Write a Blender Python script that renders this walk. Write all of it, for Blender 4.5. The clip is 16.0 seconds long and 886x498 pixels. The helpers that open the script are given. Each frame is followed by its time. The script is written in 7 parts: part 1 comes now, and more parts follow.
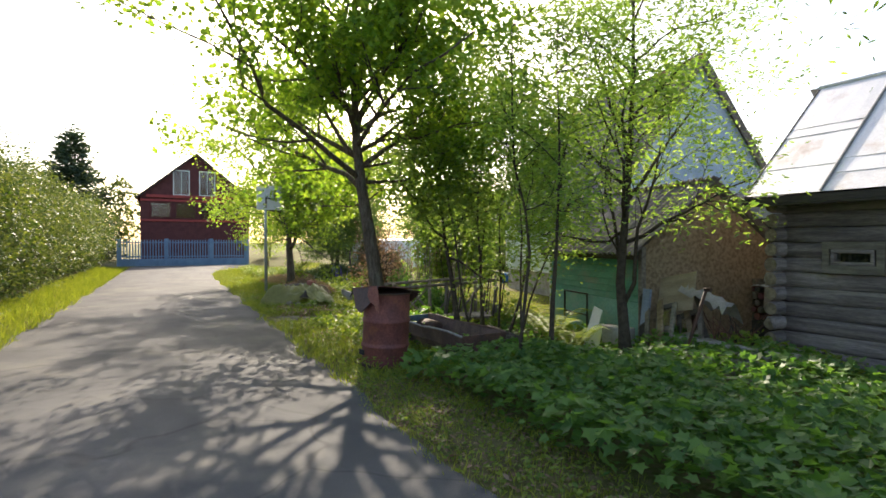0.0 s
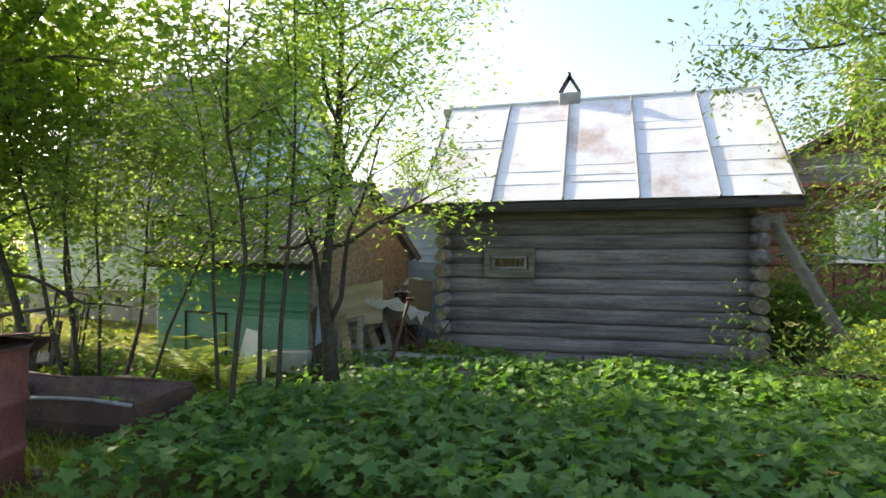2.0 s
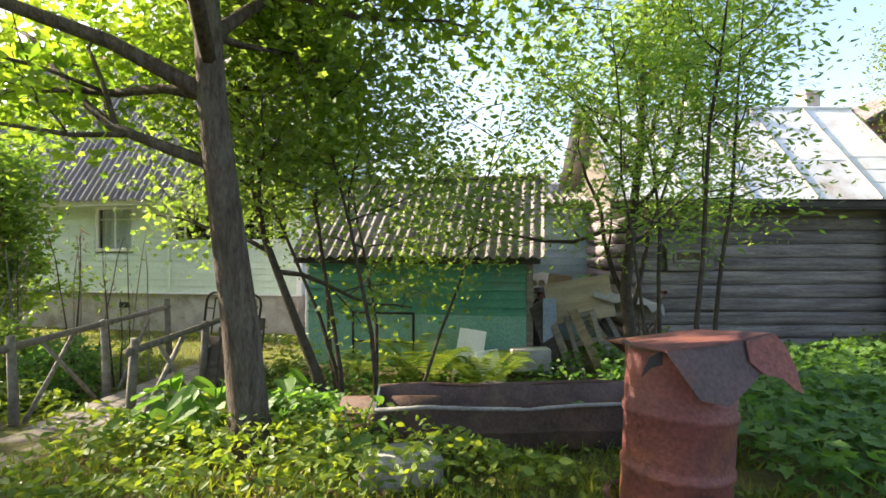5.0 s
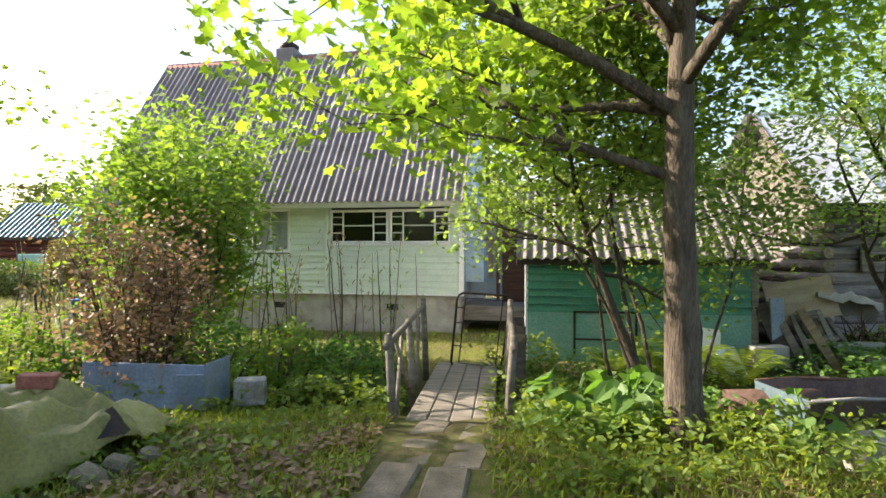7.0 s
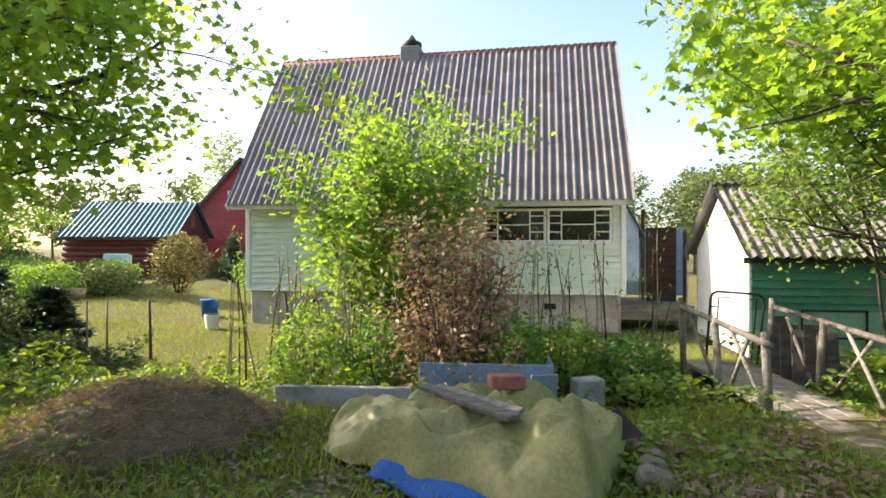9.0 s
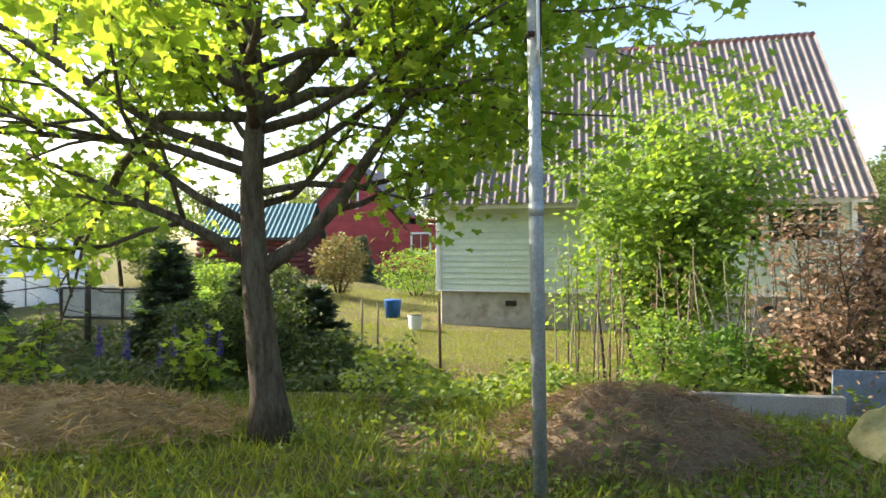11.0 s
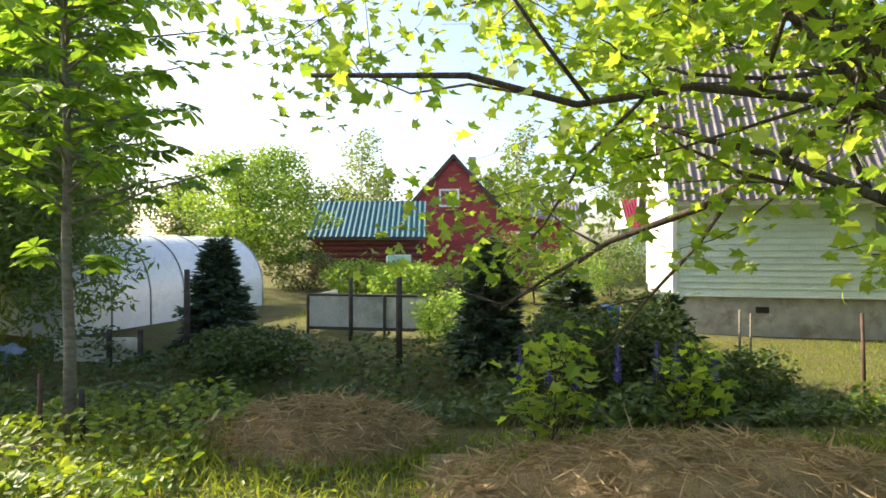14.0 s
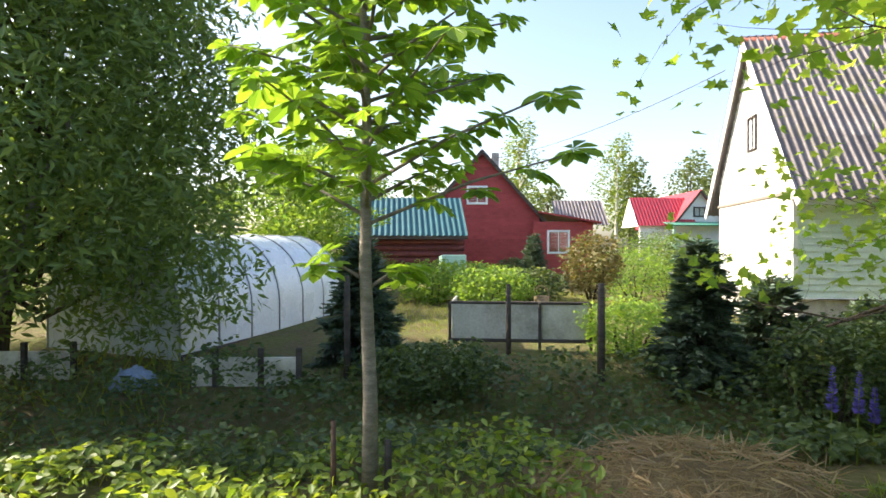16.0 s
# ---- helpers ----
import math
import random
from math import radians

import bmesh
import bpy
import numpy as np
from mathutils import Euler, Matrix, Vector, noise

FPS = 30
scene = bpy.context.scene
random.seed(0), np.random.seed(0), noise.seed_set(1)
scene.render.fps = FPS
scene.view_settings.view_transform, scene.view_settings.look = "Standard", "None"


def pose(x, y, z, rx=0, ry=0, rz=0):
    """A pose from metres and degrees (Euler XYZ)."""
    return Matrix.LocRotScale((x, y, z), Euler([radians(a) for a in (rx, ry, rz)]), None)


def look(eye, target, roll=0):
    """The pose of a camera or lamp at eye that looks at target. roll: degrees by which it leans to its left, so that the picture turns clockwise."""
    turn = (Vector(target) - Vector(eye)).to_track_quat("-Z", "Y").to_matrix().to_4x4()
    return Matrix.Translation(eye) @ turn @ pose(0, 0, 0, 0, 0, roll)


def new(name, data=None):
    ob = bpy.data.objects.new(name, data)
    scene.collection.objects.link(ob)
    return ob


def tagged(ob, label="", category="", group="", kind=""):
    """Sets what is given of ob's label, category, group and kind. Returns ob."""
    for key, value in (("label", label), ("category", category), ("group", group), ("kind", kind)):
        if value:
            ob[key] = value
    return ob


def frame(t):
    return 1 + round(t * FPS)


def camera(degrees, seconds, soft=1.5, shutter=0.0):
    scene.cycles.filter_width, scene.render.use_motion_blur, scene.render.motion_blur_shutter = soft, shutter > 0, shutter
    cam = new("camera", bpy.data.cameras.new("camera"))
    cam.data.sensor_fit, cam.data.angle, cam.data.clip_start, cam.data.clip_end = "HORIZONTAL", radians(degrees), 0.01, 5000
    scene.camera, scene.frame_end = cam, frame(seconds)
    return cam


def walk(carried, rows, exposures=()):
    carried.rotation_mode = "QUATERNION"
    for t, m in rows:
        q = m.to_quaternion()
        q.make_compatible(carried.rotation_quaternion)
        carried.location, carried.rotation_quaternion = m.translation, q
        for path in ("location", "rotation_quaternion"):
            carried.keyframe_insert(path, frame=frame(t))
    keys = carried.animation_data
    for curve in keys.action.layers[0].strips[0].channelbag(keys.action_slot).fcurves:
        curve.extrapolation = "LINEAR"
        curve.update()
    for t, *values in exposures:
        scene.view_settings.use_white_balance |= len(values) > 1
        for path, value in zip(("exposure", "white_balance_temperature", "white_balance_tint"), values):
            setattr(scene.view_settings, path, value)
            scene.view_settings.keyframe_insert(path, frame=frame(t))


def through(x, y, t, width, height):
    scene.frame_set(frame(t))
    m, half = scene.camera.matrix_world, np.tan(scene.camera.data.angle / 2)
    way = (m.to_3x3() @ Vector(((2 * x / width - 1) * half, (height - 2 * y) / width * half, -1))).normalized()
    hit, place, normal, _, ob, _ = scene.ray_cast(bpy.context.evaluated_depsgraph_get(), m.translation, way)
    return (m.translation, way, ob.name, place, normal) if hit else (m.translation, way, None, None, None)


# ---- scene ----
EXPOSURES = [(0.0, 1.02, 6680, 13), (1.5, 1.42, 6680, 13), (4.5, 1.65, 6760, 13), (7.0, 1.55, 6640, 13), (8.0, 1.45, 6640, 13), (11.0, 1.61, 6640, 13), (12.0, 1.61, 6640, 13), (13.0, 1.46, 6800, 13), (14.5, 1.36, 6800, 13), (16.0, 1.51, 6640, 13)]
cam = camera(77.11, 16.0, soft=1.6)
PATH = [
    (0.0, pose(0.000, 0.000, 1.489, 89.34, 0.00, 63.41)),
    (0.5, pose(-0.690, 0.039, 1.483, 89.67, 0.00, 57.60)),
    (1.0, pose(-1.361, 0.056, 1.483, 90.00, 0.00, 42.88)),
    (1.5, pose(-2.018, -0.004, 1.480, 90.22, 0.00, 27.49)),
    (2.0, pose(-2.730, -0.061, 1.458, 90.25, 0.00, 15.51)),
    (2.5, pose(-3.504, -0.137, 1.435, 90.30, 0.00, 5.86)),
    (3.0, pose(-4.333, -0.198, 1.416, 90.28, 0.00, 1.23)),
    (3.5, pose(-5.183, -0.242, 1.399, 90.17, 0.00, 0.01)),
    (4.0, pose(-6.062, -0.341, 1.395, 90.04, 0.00, -0.46)),
    (4.5, pose(-6.909, -0.455, 1.402, 90.00, 0.00, -0.71)),
    (5.0, pose(-7.726, -0.578, 1.418, 89.98, 0.00, -0.77)),
    (5.5, pose(-8.522, -0.694, 1.433, 89.98, 0.00, -0.73)),
    (6.0, pose(-9.309, -0.789, 1.444, 89.97, 0.00, -0.67)),
    (6.5, pose(-10.096, -0.850, 1.451, 89.96, 0.00, -0.67)),
    (7.0, pose(-10.894, -0.862, 1.453, 89.94, 0.00, -0.81)),
    (7.5, pose(-11.713, -0.811, 1.452, 89.94, 0.00, -1.18)),
    (8.0, pose(-12.601, -0.776, 1.452, 89.99, 0.00, -1.59)),
    (8.5, pose(-13.496, -0.743, 1.443, 89.96, 0.00, -2.13)),
    (9.0, pose(-14.387, -0.706, 1.434, 89.96, 0.00, -2.13)),
    (9.5, pose(-15.273, -0.663, 1.423, 89.98, 0.00, -1.68)),
    (10.0, pose(-16.151, -0.611, 1.413, 89.99, 0.00, -0.87)),
    (10.5, pose(-17.020, -0.548, 1.411, 90.00, 0.00, 0.21)),
    (11.0, pose(-17.877, -0.471, 1.431, 90.01, 0.00, 1.48)),
    (11.5, pose(-18.771, -0.276, 1.430, 90.01, 0.00, 2.46)),
    (12.0, pose(-19.596, -0.075, 1.421, 89.99, 0.00, 2.69)),
    (12.5, pose(-20.438, 0.094, 1.424, 89.99, 0.00, 2.47)),
    (13.0, pose(-21.237, 0.248, 1.438, 90.01, 0.00, 1.99)),
    (13.5, pose(-22.024, 0.403, 1.451, 90.04, 0.00, 1.38)),
    (14.0, pose(-22.830, 0.643, 1.455, 89.96, 0.00, 0.80)),
    (14.5, pose(-23.566, 0.874, 1.461, 89.91, 0.00, 0.33)),
    (15.0, pose(-24.241, 1.135, 1.472, 89.82, 0.00, -0.45)),
    (15.5, pose(-24.935, 1.355, 1.498, 89.80, 0.00, -1.68)),
    (16.0, pose(-25.636, 1.640, 1.516, 89.72, 0.00, -3.08)),
]
walk(cam, PATH, EXPOSURES)

# ---- daylight ----
SUN = Vector((-0.82, 0.27, 0.51)).normalized()
world = bpy.data.worlds.new("sky")
scene.world = world
world.use_nodes = True
wn = world.node_tree
sky = wn.nodes.new("ShaderNodeTexSky")
sky.sky_type = "NISHITA"
sky.sun_disc = False
sky.sun_elevation = math.asin(SUN.z)
sky.sun_rotation = math.atan2(SUN.x, SUN.y)
sky.dust_density = 2.5
wn.links.new(sky.outputs[0], wn.nodes["Background"].inputs[0])
wn.nodes["Background"].inputs[1].default_value = 0.15
sun_data = bpy.data.lights.new("sun", "SUN")
sun_data.energy, sun_data.angle, sun_data.color = 4.8, radians(0.6), (1.0, 0.90, 0.74)
sun = new("sun", sun_data)
sun.matrix_world = look(SUN * 60, (0, 0, 0))


# ---- materials ----
def mat(name, base, second=None, rough=0.7, scale=6.0, fine=60.0, bump=0.2, metal=0.0, stretch=(1, 1, 1), dirt=None, amount=0.5,
        rand=0.0, spec=0.4, contrast=(0.35, 0.68)):
    """Two colours mixed by coarse noise, darkened grain by fine noise, stains of a third colour, relief from both."""
    m = bpy.data.materials.new(name)
    m.use_nodes = True
    nt = m.node_tree
    n, l = nt.nodes, nt.links
    b = n["Principled BSDF"]
    co = n.new("ShaderNodeTexCoord")
    mp = n.new("ShaderNodeMapping")
    mp.inputs["Scale"].default_value = stretch
    l.new(co.outputs["Object"], mp.inputs[0])
    info = n.new("ShaderNodeObjectInfo")
    off = n.new("ShaderNodeVectorMath")
    off.operation = "SCALE"
    off.inputs[0].default_value = (17.0, 31.0, 23.0)
    l.new(info.outputs["Random"], off.inputs["Scale"])
    l.new(off.outputs[0], mp.inputs["Location"])
    big = n.new("ShaderNodeTexNoise")
    big.inputs["Scale"].default_value, big.inputs["Detail"].default_value = scale, 6
    small = n.new("ShaderNodeTexNoise")
    small.inputs["Scale"].default_value, small.inputs["Detail"].default_value = fine, 4
    l.new(mp.outputs[0], big.inputs[0])
    l.new(mp.outputs[0], small.inputs[0])
    ramp = n.new("ShaderNodeValToRGB")
    ramp.color_ramp.elements[0].position, ramp.color_ramp.elements[1].position = contrast
    ramp.color_ramp.elements[0].color = (*base, 1)
    ramp.color_ramp.elements[1].color = (*(second or [c * 0.7 for c in base]), 1)
    l.new(big.outputs["Fac"], ramp.inputs[0])
    grain = n.new("ShaderNodeMix")
    grain.data_type, grain.blend_type = "RGBA", "OVERLAY"
    grain.inputs[0].default_value = amount
    l.new(ramp.outputs[0], grain.inputs[6])
    l.new(small.outputs["Fac"], grain.inputs[7])
    col = grain.outputs[2]
    if dirt:
        spots = n.new("ShaderNodeTexNoise")
        spots.inputs["Scale"].default_value, spots.inputs["Detail"].default_value = scale * 0.45, 8
        spots.inputs["Roughness"].default_value = 0.7
        l.new(mp.outputs[0], spots.inputs[0])
        mask = n.new("ShaderNodeMapRange")
        mask.inputs[1].default_value, mask.inputs[2].default_value = 0.52, 0.66
        l.new(spots.outputs["Fac"], mask.inputs[0])
        stain = n.new("ShaderNodeMix")
        stain.data_type = "RGBA"
        stain.inputs[7].default_value = (*dirt, 1)
        l.new(mask.outputs[0], stain.inputs[0])
        l.new(col, stain.inputs[6])
        col = stain.outputs[2]
    if rand:
        hsv = n.new("ShaderNodeHueSaturation")
        rng = n.new("ShaderNodeMapRange")
        rng.inputs[3].default_value, rng.inputs[4].default_value = 1 - rand, 1 + rand
        l.new(info.outputs["Random"], rng.inputs[0])
        l.new(rng.outputs[0], hsv.inputs["Value"])
        l.new(col, hsv.inputs["Color"])
        col = hsv.outputs[0]
    l.new(col, b.inputs["Base Color"])
    rr = n.new("ShaderNodeMapRange")
    rr.inputs[3].default_value, rr.inputs[4].default_value = max(rough - 0.12, 0.03), min(rough + 0.12, 1)
    l.new(big.outputs["Fac"], rr.inputs[0])
    l.new(rr.outputs[0], b.inputs["Roughness"])
    b.inputs["Metallic"].default_value = metal
    b.inputs["Specular IOR Level"].default_value = spec
    if bump:
        bp = n.new("ShaderNodeBump")
        bp.inputs["Strength"].default_value, bp.inputs["Distance"].default_value = bump, 0.02
        l.new(small.outputs["Fac"], bp.inputs["Height"])
        l.new(bp.outputs[0], b.inputs["Normal"])
    return m


def leafmat(name, dark, light, through=0.45, glow=None, rough=0.5):
    """Leaves: colour varies from leaf to leaf; light passes through."""
    m = bpy.data.materials.new(name)
    m.use_nodes = True
    nt = m.node_tree
    n, l = nt.nodes, nt.links
    b, out = n["Principled BSDF"], n["Material Output"]
    geo = n.new("ShaderNodeNewGeometry")
    ramp = n.new("ShaderNodeValToRGB")
    ramp.color_ramp.elements[0].color, ramp.color_ramp.elements[1].color = (*dark, 1), (*light, 1)
    l.new(geo.outputs["Random Per Island"], ramp.inputs[0])
    tr = n.new("ShaderNodeBsdfTranslucent")
    tint = n.new("ShaderNodeMix")
    tint.data_type, tint.blend_type = "RGBA", "MULTIPLY"
    tint.inputs[0].default_value = 1.0
    tint.inputs[7].default_value = (*(glow or (2.1, 1.9, 0.6)), 1)
    l.new(ramp.outputs[0], tint.inputs[6])
    l.new(tint.outputs[2], tr.inputs[0])
    l.new(ramp.outputs[0], b.inputs["Base Color"])
    b.inputs["Roughness"].default_value = rough
    b.inputs["Specular IOR Level"].default_value = 0.35
    mix = n.new("ShaderNodeMixShader")
    mix.inputs[0].default_value = through
    l.new(b.outputs[0], mix.inputs[1])
    l.new(tr.outputs[0], mix.inputs[2])
    l.new(mix.outputs[0], out.inputs[0])
    return m


def glassmat(name, tint=(0.9, 0.95, 0.95), rough=0.05):
    m = bpy.data.materials.new(name)
    m.use_nodes = True
    b = m.node_tree.nodes["Principled BSDF"]
    b.inputs["Base Color"].default_value = (*tint, 1)
    b.inputs["Roughness"].default_value = rough
    b.inputs["Transmission Weight"].default_value = 1.0
    b.inputs["IOR"].default_value = 1.45
    return m


def groundmat():
    """Earth, moss and worn grass in patches; stretches of lawn are greener."""
    m = bpy.data.materials.new("grassy_earth")
    m.use_nodes = True
    nt = m.node_tree
    n, l = nt.nodes, nt.links
    b = n["Principled BSDF"]
    co = n.new("ShaderNodeTexCoord")
    cols = [((0.11, 0.082, 0.052), (0.115, 0.15, 0.036)), ((0.16, 0.175, 0.05), (0.28, 0.225, 0.12))]
    mixed = []
    for k, (a, c) in enumerate(cols):
        t = n.new("ShaderNodeTexNoise")
        t.inputs["Scale"].default_value, t.inputs["Detail"].default_value = (1.7, 14.0)[k], 8
        l.new(co.outputs["Object"], t.inputs[0])
        r = n.new("ShaderNodeValToRGB")
        r.color_ramp.elements[0].position, r.color_ramp.elements[1].position = 0.38, 0.6
        r.color_ramp.elements[0].color, r.color_ramp.elements[1].color = (*a, 1), (*c, 1)
        l.new(t.outputs["Fac"], r.inputs[0])
        mixed.append(r)
    f = n.new("ShaderNodeTexNoise")
    f.inputs["Scale"].default_value, f.inputs["Detail"].default_value = 90.0, 5
    l.new(co.outputs["Object"], f.inputs[0])
    mx = n.new("ShaderNodeMix")
    mx.data_type = "RGBA"
    l.new(f.outputs["Fac"], mx.inputs[0])
    l.new(mixed[0].outputs[0], mx.inputs[6])
    l.new(mixed[1].outputs[0], mx.inputs[7])
    l.new(mx.outputs[2], b.inputs["Base Color"])
    b.inputs["Roughness"].default_value = 0.95
    b.inputs["Specular IOR Level"].default_value = 0.1
    bp = n.new("ShaderNodeBump")
    bp.inputs["Strength"].default_value, bp.inputs["Distance"].default_value = 0.9, 0.05
    l.new(f.outputs["Fac"], bp.inputs["Height"])
    l.new(bp.outputs[0], b.inputs["Normal"])
    return m


M_GROUND = groundmat()
M_ROAD = mat("asphalt", (0.115, 0.112, 0.108), (0.082, 0.081, 0.080), 0.86, 1.3, 180, 0.35, amount=0.75, dirt=(0.15, 0.14, 0.12), spec=0.25)


def crack_asphalt(m):
    """Thin dark cracks and bleached grit over the asphalt."""
    n, l = m.node_tree.nodes, m.node_tree.links
    b = n["Principled BSDF"]
    src = b.inputs["Base Color"].links[0].from_socket
    co = n.new("ShaderNodeTexCoord")
    warp = n.new("ShaderNodeTexNoise")
    warp.inputs["Scale"].default_value = 1.1
    l.new(co.outputs["Object"], warp.inputs[0])
    mixv = n.new("ShaderNodeMix")
    mixv.data_type = "VECTOR"
    mixv.inputs[0].default_value = 0.45
    l.new(co.outputs["Object"], mixv.inputs[4])
    l.new(warp.outputs["Color"], mixv.inputs[5])
    vor = n.new("ShaderNodeTexVoronoi")
    vor.feature = "DISTANCE_TO_EDGE"
    vor.inputs["Scale"].default_value = 0.75
    l.new(mixv.outputs[1], vor.inputs["Vector"])
    line = n.new("ShaderNodeMapRange")
    line.inputs[1].default_value, line.inputs[2].default_value = 0.0, 0.012
    line.inputs[3].default_value, line.inputs[4].default_value = 0.55, 0.0
    l.new(vor.outputs["Distance"], line.inputs[0])
    dark = n.new("ShaderNodeMix")
    dark.data_type = "RGBA"
    dark.inputs[7].default_value = (0.045, 0.043, 0.040, 1)
    l.new(line.outputs[0], dark.inputs[0])
    l.new(src, dark.inputs[6])
    grit = n.new("ShaderNodeTexNoise")
    grit.inputs["Scale"].default_value, grit.inputs["Detail"].default_value = 320.0, 2
    l.new(co.outputs["Object"], grit.inputs[0])
    spots = n.new("ShaderNodeMapRange")
    spots.inputs[1].default_value, spots.inputs[2].default_value = 0.62, 0.72
    spots.inputs[4].default_value = 0.6
    l.new(grit.outputs["Fac"], spots.inputs[0])
    pale = n.new("ShaderNodeMix")
    pale.data_type = "RGBA"
    pale.inputs[7].default_value = (0.24, 0.23, 0.21, 1)
    l.new(spots.outputs[0], pale.inputs[0])
    l.new(dark.outputs[2], pale.inputs[6])
    l.new(pale.outputs[2], b.inputs["Base Color"])


crack_asphalt(M_ROAD)
M_LOG = mat("weathered_log", (0.32, 0.275, 0.265), (0.15, 0.125, 0.125), 0.85, 5, 45, 0.5, stretch=(0.25, 3, 3), amount=0.8, rand=0.22, spec=0.2)
M_LOGEND = mat("log_end_grain", (0.30, 0.24, 0.17), (0.15, 0.115, 0.08), 0.85, 14, 60, 0.5, rand=0.2, spec=0.2)
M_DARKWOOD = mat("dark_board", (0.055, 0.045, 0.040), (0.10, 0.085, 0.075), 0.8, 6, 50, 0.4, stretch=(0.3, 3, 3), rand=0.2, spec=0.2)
M_GREYWOOD = mat("grey_board", (0.25, 0.22, 0.185), (0.14, 0.12, 0.10), 0.85, 6, 50, 0.4, stretch=(0.4, 3, 3), rand=0.25, spec=0.2)
M_TANWOOD = mat("tan_board", (0.33, 0.25, 0.16), (0.18, 0.13, 0.08), 0.8, 6, 50, 0.3, stretch=(0.4, 3, 3), rand=0.2, spec=0.2)
M_TIN = mat("zinc_sheet", (0.82, 0.81, 0.81), (0.72, 0.71, 0.71), 0.42, 1.6, 30, 0.08, metal=0.3, rand=0.05, dirt=(0.52, 0.42, 0.36))
M_GREEN = mat("green_paint", (0.085, 0.30, 0.20), (0.065, 0.235, 0.16), 0.42, 3, 40, 0.2, dirt=(0.16, 0.24, 0.18), rand=0.14)
M_SLATE = mat("corrugated_sheet", (0.24, 0.215, 0.215), (0.16, 0.14, 0.14), 0.85, 2.2, 40, 0.3, dirt=(0.18, 0.16, 0.13), rand=0.08, spec=0.25)
M_WHITE = mat("white_paint", (0.78, 0.78, 0.76), (0.68, 0.69, 0.68), 0.6, 4, 50, 0.1, rand=0.03)
M_PALE = mat("pale_green_siding", (0.62, 0.70, 0.60), (0.54, 0.62, 0.53), 0.55, 3, 40, 0.1, rand=0.05)
M_SLAB = mat("dusty_slab", (0.25, 0.215, 0.17), (0.15, 0.125, 0.095), 0.95, 5, 60, 0.5, dirt=(0.13, 0.12, 0.06), rand=0.12, spec=0.15)
M_SEAM = mat("tarnished_seam", (0.30, 0.29, 0.28), (0.22, 0.21, 0.20), 0.65, 6, 50, 0.2, spec=0.2)
M_CONCRETE = mat("concrete", (0.42, 0.40, 0.37), (0.30, 0.28, 0.26), 0.9, 4, 60, 0.4, dirt=(0.22, 0.19, 0.15), rand=0.08, spec=0.2)
M_RUST = mat("rusty_drum", (0.24, 0.082, 0.066), (0.14, 0.055, 0.055), 0.6, 4, 40, 0.35, metal=0.15, dirt=(0.33, 0.13, 0.065), amount=0.6)
M_FLAP = mat("scorched_tin", (0.085, 0.066, 0.072), (0.13, 0.085, 0.085), 0.6, 5, 40, 0.3, metal=0.2, dirt=(0.20, 0.085, 0.05))
M_RUSTDARK = mat("dark_rust", (0.075, 0.045, 0.036), (0.14, 0.075, 0.05), 0.75, 8, 40, 0.4, metal=0.15)
M_TROUGH = mat("stained_sheet_iron", (0.15, 0.095, 0.085), (0.085, 0.058, 0.055), 0.6, 3, 40, 0.3, metal=0.2, dirt=(0.22, 0.15, 0.11))
M_TEALPAINT = mat("worn_teal_paint", (0.10, 0.155, 0.175), (0.07, 0.10, 0.12), 0.7, 5, 40, 0.2, dirt=(0.14, 0.10, 0.085))
M_IRON = mat("black_iron", (0.02, 0.018, 0.017), (0.05, 0.03, 0.022), 0.6, 12, 60, 0.2, metal=0.3)
M_BARK = mat("maple_bark", (0.15, 0.118, 0.092), (0.07, 0.055, 0.044), 0.95, 14, 60, 0.9, stretch=(1.6, 1.6, 0.35), amount=0.8, dirt=(0.16, 0.15, 0.12), spec=0.15)
M_TWIG = mat("grey_twig", (0.085, 0.068, 0.05), (0.05, 0.04, 0.03), 0.9, 20, 80, 0.4, spec=0.15)
M_PALEBARK = mat("pale_bark", (0.27, 0.24, 0.20), (0.17, 0.15, 0.12), 0.9, 12, 60, 0.5, stretch=(1, 1, 3), spec=0.2)
M_BIRCH = mat("birch_bark", (0.62, 0.60, 0.56), (0.10, 0.09, 0.08), 0.8, 7, 40, 0.3, stretch=(1, 1, 4), contrast=(0.52, 0.66))
M_REDWOOD = mat("red_painted_boards", (0.36, 0.055, 0.05), (0.28, 0.04, 0.04), 0.6, 3, 40, 0.1, rand=0.1)
M_BROWNLOG = mat("brown_log", (0.16, 0.075, 0.042), (0.09, 0.042, 0.026), 0.75, 5, 40, 0.4, stretch=(0.3, 3, 3), rand=0.2)
M_MAROON = mat("dark_red_wall", (0.125, 0.032, 0.032), (0.09, 0.024, 0.024), 0.7, 4, 40, 0.2, rand=0.15)
M_TEAL = mat("teal_metal_roof", (0.035, 0.125, 0.14), (0.028, 0.10, 0.115), 0.5, 2, 30, 0.05, metal=0.2)
M_PINK = mat("red_metal_roof", (0.50, 0.055, 0.075), (0.42, 0.045, 0.06), 0.45, 2, 30, 0.05)
M_BLUE = mat("faded_blue_sheet", (0.25, 0.31, 0.42), (0.19, 0.24, 0.33), 0.5, 4, 40, 0.15, dirt=(0.25, 0.25, 0.25))
M_LIGHTBLUE = mat("light_blue_paint", (0.44, 0.56, 0.68), (0.36, 0.47, 0.58), 0.6, 3, 40, 0.1)
M_FENCEBLUE = mat("blue_fence_paint", (0.22, 0.34, 0.50), (0.17, 0.27, 0.42), 0.55, 3, 40, 0.1)
